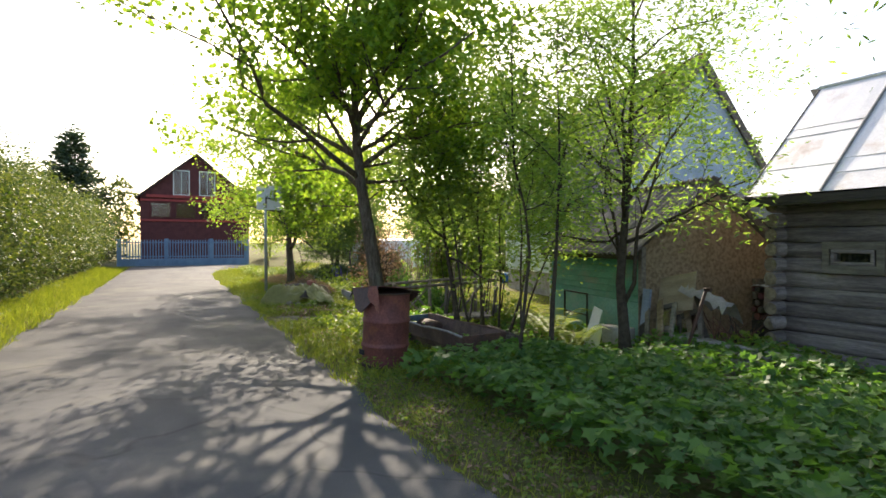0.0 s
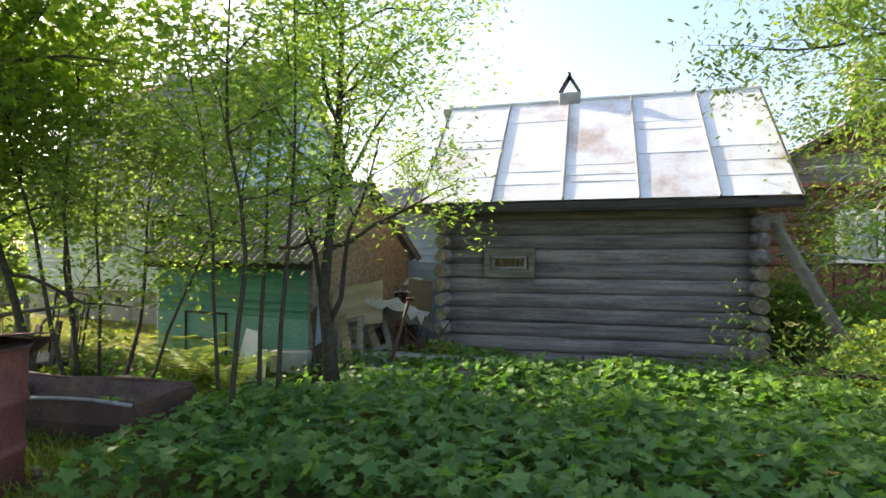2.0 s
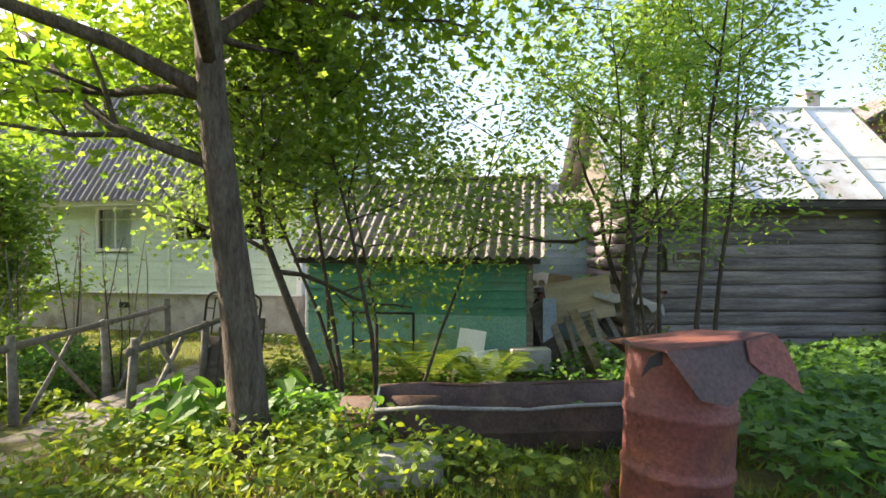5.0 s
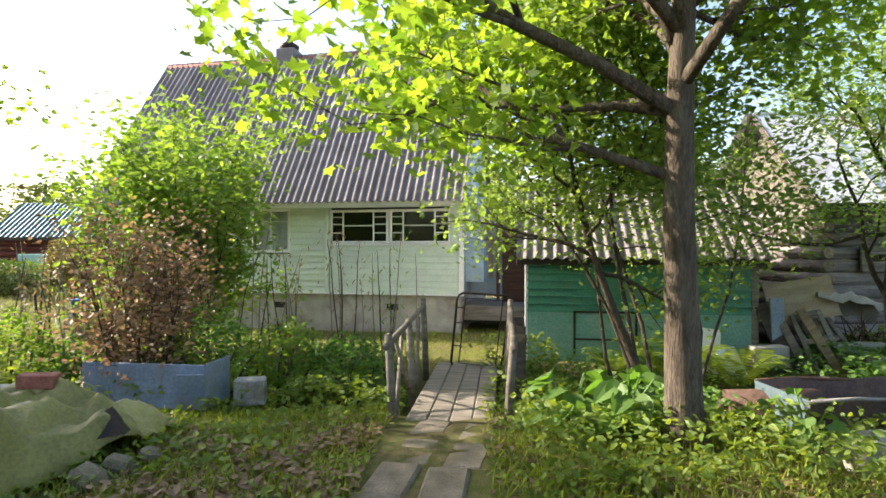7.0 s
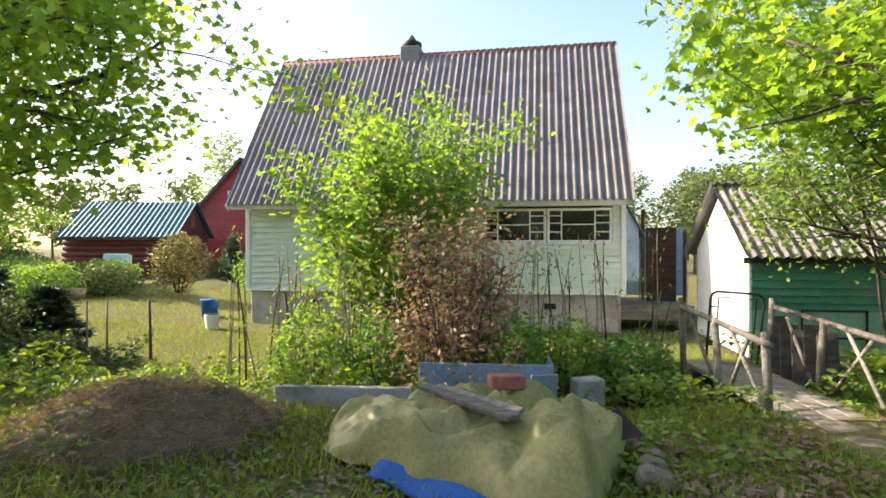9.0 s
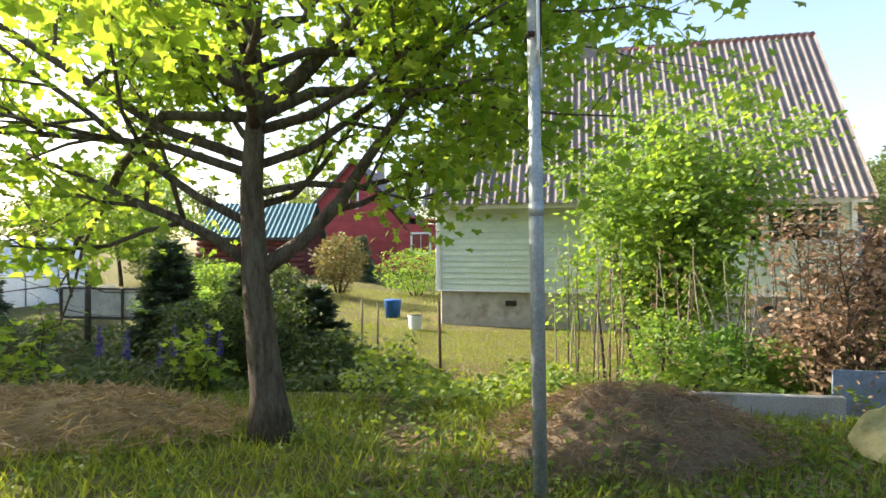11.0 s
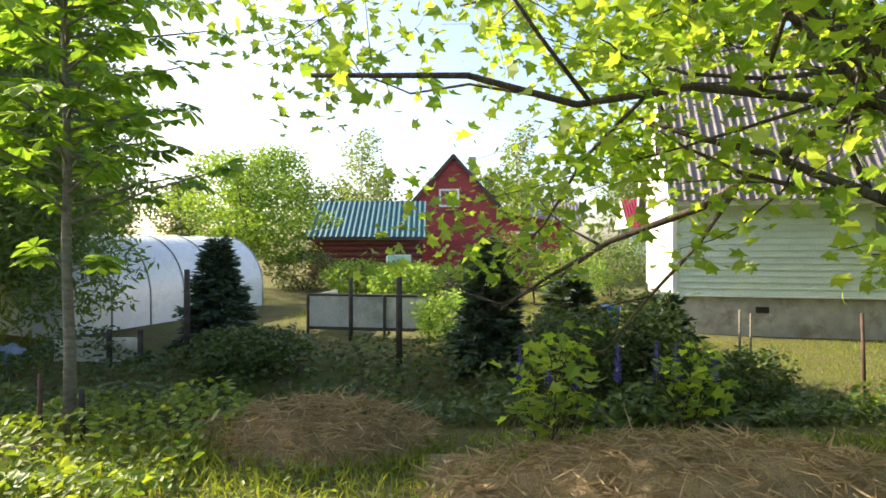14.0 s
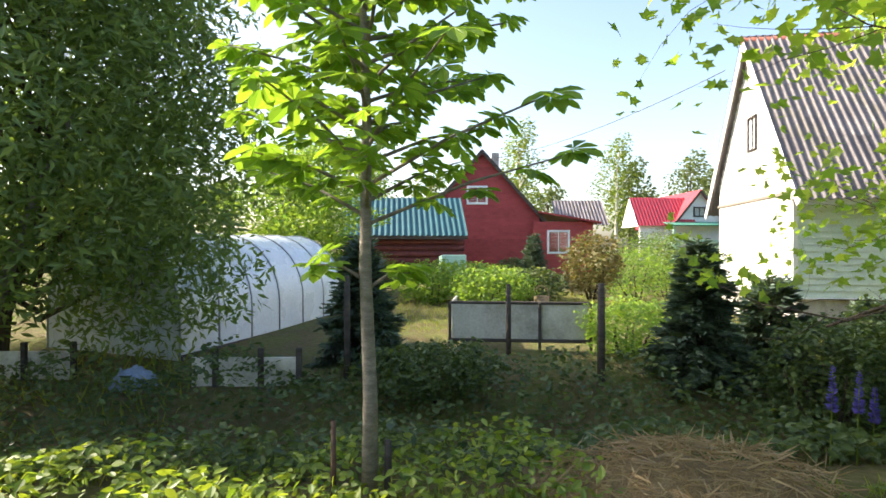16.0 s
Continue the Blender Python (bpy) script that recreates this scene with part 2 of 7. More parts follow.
M_SHEET = mat("faded_green_sheet", (0.17, 0.37, 0.28), (0.24, 0.42, 0.34), 0.5, 2.5, 40, 0.15, dirt=(0.34, 0.40, 0.35))
M_TARP = mat("olive_tarpaulin", (0.30, 0.27, 0.09), (0.17, 0.16, 0.055), 0.55, 2.2, 40, 0.25, dirt=(0.42, 0.37, 0.17))
M_TARPBLUE = mat("blue_tarpaulin", (0.01, 0.10, 0.36), (0.008, 0.075, 0.28), 0.75, 4, 40, 0.2)
M_SOIL = mat("dry_soil", (0.15, 0.11, 0.075), (0.26, 0.20, 0.13), 0.95, 6, 70, 0.9, amount=0.8, dirt=(0.07, 0.075, 0.03), spec=0.1)
M_HAY = mat("dry_grass", (0.34, 0.255, 0.145), (0.21, 0.155, 0.085), 0.95, 7, 90, 0.9, amount=0.8, spec=0.1)
M_FILM = mat("milky_polycarbonate", (0.72, 0.77, 0.82), (0.62, 0.68, 0.74), 0.28, 2, 30, 0.05, spec=0.7)
M_PANEL = mat("clouded_plastic_panel", (0.70, 0.66, 0.58), (0.56, 0.53, 0.46), 0.4, 2.5, 30, 0.05, dirt=(0.34, 0.30, 0.24))
M_POLE = mat("galvanised_pole", (0.40, 0.44, 0.47), (0.30, 0.34, 0.37), 0.5, 8, 50, 0.1, metal=0.45)
M_BRICK = mat("red_brick", (0.30, 0.115, 0.085), (0.22, 0.08, 0.06), 0.85, 10, 60, 0.3, rand=0.2)
M_RAG = mat("grey_cloth", (0.34, 0.31, 0.29), (0.24, 0.22, 0.21), 0.95, 6, 60, 0.4)
M_PLY = mat("tan_plywood", (0.44, 0.35, 0.25), (0.34, 0.26, 0.18), 0.8, 3, 50, 0.2, stretch=(0.6, 3, 3), dirt=(0.26, 0.21, 0.16))
# Near-black colour stands in for the shade inside rooms, vents and holes.
M_DARK = mat("interior_gloom", (0.02, 0.02, 0.02), (0.03, 0.028, 0.026), 0.9, 5, 40, 0)
M_MINT = mat("mint_paint", (0.42, 0.63, 0.55), (0.36, 0.56, 0.49), 0.6, 3, 40, 0.1)
M_CURTAIN = mat("pale_curtain", (0.62, 0.64, 0.62), (0.50, 0.52, 0.50), 0.9, 8, 50, 0.1)
M_GLASS = glassmat("window_glass")
L_MAPLE = leafmat("maple_leaf", (0.09, 0.18, 0.03), (0.21, 0.30, 0.05), 0.6, (2.2, 2.05, 0.8))
L_MAPLEY = leafmat("yellow_maple_leaf", (0.12, 0.22, 0.04), (0.28, 0.365, 0.075), 0.6, (2.15, 2.0, 0.8))
L_WILLOW = leafmat("willow_leaf", (0.11, 0.21, 0.055), (0.25, 0.34, 0.095), 0.58, (2.0, 1.95, 0.8))
L_ROWAN = leafmat("rowan_leaf", (0.075, 0.155, 0.04), (0.18, 0.275, 0.075), 0.5)
L_SALLOW = leafmat("sallow_leaf", (0.09, 0.155, 0.045), (0.19, 0.265, 0.08), 0.58, (2.0, 1.95, 0.8))
L_OSIER = leafmat("weeping_willow_leaf", (0.095, 0.15, 0.05), (0.19, 0.25, 0.085), 0.42, (1.7, 1.8, 0.7))
L_LILAC = leafmat("lilac_leaf", (0.085, 0.17, 0.04), (0.20, 0.285, 0.07), 0.5, (2.0, 1.95, 0.7))
L_HEDGE = leafmat("hedge_leaf", (0.03, 0.07, 0.018), (0.17, 0.21, 0.08), 0.28)
L_COVER = leafmat("goutweed_leaf", (0.055, 0.13, 0.034), (0.165, 0.275, 0.068), 0.42, (1.7, 1.9, 0.7))
L_WEED = leafmat("weed_leaf", (0.085, 0.155, 0.028), (0.22, 0.29, 0.06), 0.42)
L_GRASS = leafmat("grass_blade", (0.12, 0.185, 0.032), (0.28, 0.32, 0.075), 0.42)
L_DRY = leafmat("dry_leaf", (0.18, 0.11, 0.07), (0.35, 0.25, 0.165), 0.35, (1.3, 1.15, 0.85))
L_STRAW = leafmat("straw", (0.24, 0.17, 0.085), (0.42, 0.33, 0.19), 0.3, (1.3, 1.1, 0.8))
L_FERN = leafmat("fern_leaf", (0.14, 0.22, 0.03), (0.25, 0.31, 0.045), 0.5)
# Darker copy of the weed leaf, with the ditch's shade in its colour.
L_SHADE = leafmat("shaded_weed_leaf", (0.04, 0.075, 0.03), (0.12, 0.17, 0.06), 0.3)
L_BRONZE = leafmat("bronze_thuja_spray", (0.10, 0.11, 0.035), (0.22, 0.18, 0.07), 0.3, (1.5, 1.4, 0.8))
L_SPRUCE = leafmat("spruce_needle", (0.035, 0.065, 0.042), (0.10, 0.15, 0.105), 0.15)
L_BIRCH = leafmat("birch_leaf", (0.075, 0.13, 0.03), (0.17, 0.23, 0.05), 0.45)
L_FAR = leafmat("far_leaf", (0.06, 0.095, 0.04), (0.13, 0.17, 0.065), 0.35)
L_CHESTNUT = leafmat("chestnut_leaf", (0.095, 0.195, 0.032), (0.19, 0.30, 0.05), 0.52, (1.9, 1.85, 0.7))
L_LUPIN = leafmat("lupin_flower", (0.10, 0.08, 0.34), (0.20, 0.16, 0.50), 0.3, (1.2, 1.2, 1.2))


# ---- mesh helpers ----
def fast_mesh(name, verts, sizes, loops, smooth=False):
    """A mesh from arrays: verts (n, 3), the corners of each face, and the corner indices in a row."""
    me = bpy.data.meshes.new(name)
    verts = np.ascontiguousarray(verts, dtype=np.float32)
    loops = np.ascontiguousarray(loops, dtype=np.int32)
    sizes = np.ascontiguousarray(sizes, dtype=np.int32)
    me.vertices.add(len(verts))
    me.vertices.foreach_set("co", verts.ravel())
    me.loops.add(len(loops))
    me.loops.foreach_set("vertex_index", loops)
    me.polygons.add(len(sizes))
    me.polygons.foreach_set("loop_start", np.concatenate([[0], np.cumsum(sizes)[:-1]]).astype(np.int32))
    me.polygons.foreach_set("loop_total", sizes)
    me.polygons.foreach_set("use_smooth", np.full(len(sizes), bool(smooth)))
    me.update(calc_edges=True)
    return me


class Build:
    """Collects pieces of geometry into one mesh."""

    def __init__(self):
        self.v, self.f, self.n = [], [], 0

    def add(self, verts, faces):
        self.v.append(np.asarray(verts, float))
        self.f.extend([tuple(i + self.n for i in f) for f in faces])
        self.n += len(verts)
        return self

    def box(self, x, y, z, sx, sy, sz, bevel=0.008, turn=None):
        """A box about its centre with chamfered edges."""
        b = min(bevel, 0.3 * min(sx, sy, sz))
        h = np.array((sx, sy, sz)) / 2
        vs, idx = [], {}
        for c in range(8):
            s = np.array([(c >> k & 1) * 2 - 1 for k in range(3)])
            for a in range(3):
                p = s * (h - b)
                p[a] = s[a] * h[a]
                idx[c, a] = len(vs)
                vs.append(p)
        fs = []
        for a in range(3):
            u, w = (a + 1) % 3, (a + 2) % 3
            for s in (0, 1):
                q = [(0, 0), (1, 0), (1, 1), (0, 1)]
                ring = [idx[(s << a) | (i << u) | (j << w), a] for i, j in q]
                fs.append(ring if s else ring[::-1])
        for a in range(3):
            u, w = (a + 1) % 3, (a + 2) % 3
            for i in (0, 1):
                for j in (0, 1):
                    c0 = (i << u) | (j << w)
                    c1 = c0 | (1 << a)
                    ring = [idx[c0, u], idx[c1, u], idx[c1, w], idx[c0, w]]
                    fs.append(ring if i == j else ring[::-1])
        for c in range(8):
            ring = [idx[c, 0], idx[c, 1], idx[c, 2]]
            fs.append(ring if bin(c).count("1") % 2 else ring[::-1])
        vs = np.array(vs)
        if turn is not None:
            vs = vs @ np.array(turn).T
        return self.add(vs + (x, y, z), fs)

    def beam(self, a, b, w, d, bevel=0.006, roll=0.0):
        """A squared timber from a to b, w wide and d deep."""
        a, b = Vector(a), Vector(b)
        q = (b - a).to_track_quat("X", "Z").to_matrix() @ Euler((roll, 0, 0)).to_matrix()
        m = (a + b) / 2
        return self.box(m.x, m.y, m.z, (b - a).length, w, d, bevel, q)

    def tube(self, pts, radii, sides=8, caps=True):
        pts = [Vector(p) for p in pts]
        if not hasattr(radii, "__len__"):
            radii = [radii] * len(pts)
        vs, fs = [], []
        ref = Vector((0.31, 0.87, 0.13))
        for i, p in enumerate(pts):
            d = (pts[min(i + 1, len(pts) - 1)] - pts[max(i - 1, 0)]).normalized()
            u = d.cross(ref)
            if u.length < 0.05:
                u = d.cross(Vector((1, 0, 0)))
            u.normalize()
            w = d.cross(u)
            for k in range(sides):
                t = 2 * math.pi * k / sides
                vs.append(p + radii[i] * (math.cos(t) * u + math.sin(t) * w))
        for i in range(len(pts) - 1):
            for k in range(sides):
                a, b2 = i * sides + k, i * sides + (k + 1) % sides
                fs.append((a, b2, b2 + sides, a + sides))
        if caps:
            fs.append(tuple(range(sides))[::-1])
            fs.append(tuple((len(pts) - 1) * sides + k for k in range(sides)))
        return self.add([tuple(v) for v in vs], fs)

    def sweep(self, profile, a, b):
        """A closed profile of (across, up) points, swept from a to b."""
        a, b = Vector(a), Vector(b)
        d = (b - a).normalized()
        side = d.cross(Vector((0, 0, 1))).normalized() if abs(d.z) < 0.98 else Vector((0, 1, 0))
        up = side.cross(d)
        n = len(profile)
        vs = [tuple(p + side * s + up * u) for p in (a, b) for s, u in profile]
        fs = [(i, (i + 1) % n, (i + 1) % n + n, i + n) for i in range(n)]
        fs += [tuple(range(n))[::-1], tuple(range(n, 2 * n))]
        return self.add(vs, fs)

    def mesh(self, name, smooth=False):
        v = np.concatenate(self.v)
        sizes = [len(f) for f in self.f]
        loops = np.fromiter((i for f in self.f for i in f), dtype=np.int32)
        return fast_mesh(name, v, sizes, loops, smooth)


def part(name, geo, material, parent=None, label="", smooth=False, m=None):
    """Links geometry as one mesh object under a thing or a part."""
    me = geo if isinstance(geo, bpy.types.Mesh) else geo.mesh(name, smooth)
    if not me.materials:
        me.materials.append(material)
    ob = new(name, me)
    ob.parent = parent
    if m is not None:
        ob.matrix_basis = m
    if label:
        ob["label"] = label
    return ob


def thing(name, m, label, category, group="", kind=""):
    """An empty at the base of a thing, which its parts hang on."""
    ob = new(name)
    ob.empty_display_size = 0.2
    ob.matrix_basis = m
    return tagged(ob, label, category, group, kind)


def single(name, geo, material, label, category, group="", kind="", smooth=False, m=None):
    return tagged(part(name, geo, material, None, "", smooth, m), label, category, group, kind)


def corrugated(width, length, pitch=0.15, depth=0.055, thick=0.012, rows=1):
    """A waved roof sheet in its own plane: x across the waves, y up the slope."""
    k = 8
    nx = max(int(width / pitch * k), 8)
    xs = np.linspace(0, width, nx + 1)
    zs = depth / 2 * np.cos(2 * np.pi * xs / pitch)
    vs, fs = [], []
    for y in np.linspace(0, length, rows + 1):
        for top in (1, 0):
            vs += [(x, y, z + (thick if top else 0)) for x, z in zip(xs, zs)]
    s = nx + 1
    for r in range(rows):
        a = r * 2 * s
        for i in range(nx):
            fs.append((a + i, a + i + 1, a + 2 * s + i + 1, a + 2 * s + i))
            fs.append((a + s + i + 1, a + s + i, a + 3 * s + i, a + 3 * s + i + 1))
    ends = []
    for i in range(nx):
        e = rows * 2 * s
        ends += [(i + s, i + s + 1, i + 1, i), (e + i, e + i + 1, e + s + i + 1, e + s + i)]
    return Build().add(vs, fs).add(vs, ends)


def slope(origin, along, up):
    """The pose whose x runs along the eave and y up the roof."""
    x, y = Vector(along).normalized(), Vector(up).normalized()
    z = x.cross(y).normalized()
    return Matrix.Translation(origin) @ Matrix((x, y, z)).transposed().to_4x4()


def ground_z(x, y):
    """Height of the ground: a level road, a verge, a ditch behind it, a garden beyond."""
    z = 0.02 * math.sin(x * 1.3) * math.sin(y * 1.1) if y > 2.2 else 0.0
    ditch_y = 5.4 + 0.10 * math.sin(x * 0.3) + (1.3 if x < -19 else 1.3 * max(0.0, min(1.0, (-x - 14) / 5)))
    z -= 0.42 * math.exp(-((y - ditch_y) / 0.75) ** 2) * (1.0 if x < -6.5 else max(0.25, 1 - (x + 6.5) / 2))
    if y > 2:
        z -= 0.10 * min(1.0, (y - 2) / 3)
    if x < -18 and y > 7:
        z += 0.22 * min(1.0, (-x - 18) / 4) * min(1.0, (y - 7) / 3)
    if y > 6 and x > -22:
        z -= 0.17 * min(1.0, (y - 6) / 2) * min(1.0, (x + 22) / 2) * max(0.0, min(1.0, -1.5 - x))
    if y > 12:
        z += 0.022 * min(y - 12, 20)
    if y < -2.2:
        z += 0.05 * min(1.0, -2.2 - y)
    return z


# ---- leaves ----
OVAL = [[(0, 0), (0.22, 0.25), (0.26, 0.5), (0.14, 0.8), (0, 1)]]
NARROW = [[(0, 0), (0.11, 0.35), (0.09, 0.7), (0, 1)]]
NARROW_OVAL = [[(0, 0), (0.15, 0.3), (0.14, 0.65), (0, 1)]]
DIAMOND = [[(0, 0), (0.30, 0.45), (0, 1)]]
MAPLE = [[(0, 0), (0.46, 0.06), (0.32, 0.28), (0.56, 0.60), (0.24, 0.58), (0, 1)]]
BLADE = [[(0, 0), (0.035, 0.0), (0.03, 0.5), (0, 1)]]


def scatter_leaves(pos, size, template, up=0.6, droop=0.3, fold=0.25, rng=None, dirs=None, curl=0.0):
    """Arrays for many leaves: each of two halves folded along its rib."""
    rng = rng or np.random.default_rng(1)
    pos = np.asarray(pos, float)
    n = len(pos)
    half = np.array(template[0], float)
    k = len(half)
    size = np.broadcast_to(size, (n,)) if np.ndim(size) else size * rng.uniform(0.65, 1.25, n)
    if dirs is None:
        a = rng.uniform(0, 2 * np.pi, n)
        d = np.stack([np.cos(a), np.sin(a), rng.normal(-droop, 0.35, n)], 1)
    else:
        d = np.array(dirs, float)
    d /= np.linalg.norm(d, axis=1, keepdims=True)
    nrm = np.stack([rng.normal(0, 1, n), rng.normal(0, 1, n), rng.normal(0, 1, n)], 1) * (1 - up) + np.array([0, 0, 1.0]) * up
    nrm -= (nrm * d).sum(1, keepdims=True) * d
    nrm /= np.linalg.norm(nrm, axis=1, keepdims=True) + 1e-9
    s = np.cross(d, nrm)
    inner = [i for i in range(k) if half[i, 0] > 1e-6]
    ends = [0, k - 1]
    order = [half[0], half[-1]] + [half[i] for i in inner] + [half[i] * (-1, 1) for i in inner]
    m = len(inner)
    V = np.zeros((n, len(order), 3))
    for j, (u, v) in enumerate(order):
        V[:, j] = pos + size[:, None] * (s * u + d * v + nrm * (fold * abs(u) - curl * v * v))
    f1 = [0] + list(range(2, 2 + m)) + [1]
    f2 = [1] + list(range(2 + m, 2 + 2 * m))[::-1] + [0]
    base = np.arange(n)[:, None] * len(order)
    loops = np.concatenate([base + np.array(f1), base + np.array(f2)], 1).ravel()
    sizes = np.full(2 * n, m + 2)
    return V.reshape(-1, 3), sizes, loops


def leaf_mesh(name, pos, size, template, **kw):
    return fast_mesh(name, *scatter_leaves(pos, size, template, **kw))


def wander(start, direction, length, steps, rng, bend=0.25, rise=0.0):
    pts = [np.array(start, float)]
    d = np.array(direction, float)
    d /= np.linalg.norm(d)
    for _ in range(steps):
        d = d + rng.normal(0, bend, 3) / math.sqrt(steps) + np.array([0, 0, rise / steps])
        d /= np.linalg.norm(d)
        pts.append(pts[-1] + d * length / steps)
    return pts


def ramify(wood, start, direction, length, radius, level, rng, tips, rise=0.15, kids=4, bend=0.45):
    """A limb with side limbs, down to twigs; tips collects where leaves sit."""
    steps = 6 if level > 1 else 4
    pts = wander(start, direction, length, steps, rng, bend, rise)
    radii = [radius * (1 - 0.75 * i / steps) for i in range(steps + 1)]
    wood.tube(pts, radii, 7 if radius > 0.04 else (5 if radius > 0.012 else 3), caps=radius > 0.012)
    for i in range(1 if level <= 1 else steps // 2, steps + 1):
        tips.append(pts[i])
    if level == 0:
        return
    for k in range(kids):
        f = rng.uniform(0.25, 0.98)
        i = min(int(f * steps), steps - 1)
        p = pts[i] + (pts[i + 1] - pts[i]) * (f * steps - i)
        d = pts[i + 1] - pts[i]
        d = d / np.linalg.norm(d)
        side = rng.normal(0, 1, 3)
        side -= side @ d * d
        side /= np.linalg.norm(side)
        way = d * 0.75 + side * 0.85
        way[2] = max(way[2], -0.2)
        ramify(wood, p, way, length * rng.uniform(0.38, 0.6), radii[i] * 0.55, level - 1, rng, tips, rise, kids, bend)


def spread(tips, count, jitter, rng):
    tips = np.array(tips)
    return tips[rng.integers(0, len(tips), count)] + rng.normal(0, jitter, (count, 3))


# ---- ground and road ----
def ground_sheet():
    xs = np.concatenate([np.linspace(-900, -80, 10), np.linspace(-70, -34, 19), np.arange(-33, 8.01, 0.3), np.linspace(9, 40, 16), np.linspace(60, 900, 10)])
    ys = np.concatenate([np.linspace(-900, -40, 10), np.linspace(-30, -3, 14), np.arange(-2.6, 9.01, 0.2), np.arange(9.5, 34, 1.0), np.linspace(36, 70, 10), np.linspace(100, 900, 10)])
    V = np.array([(x, y, ground_z(x, y) + (0.03 * noise.noise((x * 1.7, y * 1.7, 0)) if 2.0 < y < 9 and -33 < x < 8 else 0)) for y in ys for x in xs])
    nx = len(xs)
    q = [(j * nx + i, j * nx + i + 1, (j + 1) * nx + i + 1, (j + 1) * nx + i) for j in range(len(ys) - 1) for i in range(nx - 1)]
    return fast_mesh("ground", V, [4] * len(q), np.array(q).ravel(), smooth=True)


single("ground", ground_sheet(), M_GROUND, "grassy earth with worn patches and a ditch", "ground", kind="structure")


def road_edge(x, right):
    """The y of the road's edge; the far end bends off beside the blue fence."""
    wob = 0.05 * math.sin(x * 1.9) + 0.03 * math.sin(x * 4.7 + right)
    if right:
        return 1.66 + wob - 0.012 * x * (1 if x > -25 else 1) + (0.02 * (-25 - x) ** 2 if x < -25 else 0)
    return -2.15 + wob - 0.012 * (x + 10)


def road_sheet():
    xs = np.concatenate([np.arange(-38.6, 14.01, 0.4), [60]])
    V, q = [], []
    for x in xs:
        a, b = road_edge(x, 0), road_edge(x, 1)
        V += [(x, a, 0.001), (x, a + 0.04, 0.022), (x, (a + b) / 2, 0.045), (x, b - 0.04, 0.022), (x, b, 0.001)]
    for i in range(len(xs) - 1):
        for k in range(4):
            q.append((i * 5 + k, (i + 1) * 5 + k, (i + 1) * 5 + k + 1, i * 5 + k + 1))
    q = [f[::-1] for f in q]
    return fast_mesh("road", np.array(V), [4] * len(q), np.array(q).ravel(), smooth=True)


single("fallen_twig", Build().tube([(0, 0, 0.012), (0.12, 0.02, 0.02), (0.30, 0.03, 0.014)], [0.008, 0.007, 0.003], 6), M_TWIG, "small dry twig lying on the asphalt", "twig", smooth=True, m=pose(-2.55, -0.72, 0.035, 0, 0, 150))
single("road", road_sheet(), M_ROAD, "grey worn asphalt lane with ragged edges", "road", kind="structure")


# ---- building helpers ----
def window(name, w, h, frame_w, material, parent, m, bars=(), rails=(), curtain=True, depth=0.06, label=""):
    """A window with a frame, glazing bars, glass and a curtain or a painted-gloom sheet behind; x across, z up, facing
    -y.
    """
    fr = Build()
    fr.box(0, 0, h / 2 - frame_w / 2, w, depth, frame_w).box(0, 0, -h / 2 + frame_w / 2, w, depth, frame_w)
    for s in (-1, 1):
        fr.box(s * (w / 2 - frame_w / 2), 0, 0, frame_w, depth, h - 2 * frame_w)
    ob = part(name, fr, material, parent, label, m=m)
    part("pane", Build().box(0, 0.012, 0, w - 2 * frame_w, 0.006, h - 2 * frame_w, 0.001), M_GLASS, ob).visible_shadow = False
    for x in bars:
        part("glazing_bar", Build().box(x, 0.004, 0, 0.026, depth * 0.7, h - 2 * frame_w, 0.003), material, ob)
    for z, x0, x1 in rails:
        part("glazing_bar", Build().box((x0 + x1) / 2, 0.004, z, x1 - x0, depth * 0.6, 0.022, 0.003), material, ob)
    if curtain:
        n = 24
        xs = np.linspace(-w / 2 + frame_w, w / 2 - frame_w, n)
        V = [(x, 0.10 + 0.012 * math.sin(i * 1.9), z) for z in (-h / 2 + frame_w, h / 2 - frame_w) for i, x in enumerate(xs)]
        c = Build().add(V, [(i, i + 1, n + i + 1, n + i) for i in range(n - 1)])
        # When "dark", the sheet is near-black and paints the unlit room behind.
        part("curtain", c, M_CURTAIN if curtain is True else M_DARK, ob, smooth=True)
    return ob


def board_wall(name, parent, length, z0, z1, pitch, material, m, openings=(), thick=0.022, lap=0.012, label="", gable=None, wobble=0.0):
    """A wall of horizontal boards from x = 0 to length, each one an object; openings are (x0, x1, z0, z1).
    gable(z) gives the ends of the row at that height."""
    host = thing(name, m, "", "")
    host.parent = parent
    if label:
        host["label"] = label
    count = int(round((z1 - z0) / pitch))
    rng = np.random.default_rng(count)
    step = (z1 - z0) / count
    cache = {}
    for i in range(count):
        a, b = z0 + i * step, z0 + (i + 1) * step
        x0, x1 = (0.0, length) if gable is None else gable((a + b) / 2)
        cuts = [(x0, x1)]
        for ox0, ox1, oz0, oz1 in openings:
            if b - 0.01 > oz0 and a + 0.01 < oz1:
                cuts = [seg for s0, s1 in cuts for seg in ((s0, min(s1, ox0)), (max(s0, ox1), s1)) if seg[1] - seg[0] > 0.02]
        for s0, s1 in cuts:
            key = round(s1 - s0, 3)
            if key not in cache:
                prof = [(0, 0), (thick + lap, 0), (thick + lap, 0.012), (thick * 0.55, step + 0.006), (0, step + 0.006)]
                cache[key] = Build().sweep(prof, (0, 0, 0), (key, 0, 0)).mesh("board")
                cache[key].materials.append(material)
            ob = new("board", cache[key])
            ob.parent = host
            ob.matrix_basis = pose(s0, 0, a, -abs(rng.normal(0, wobble)) if wobble else 0)
    return host


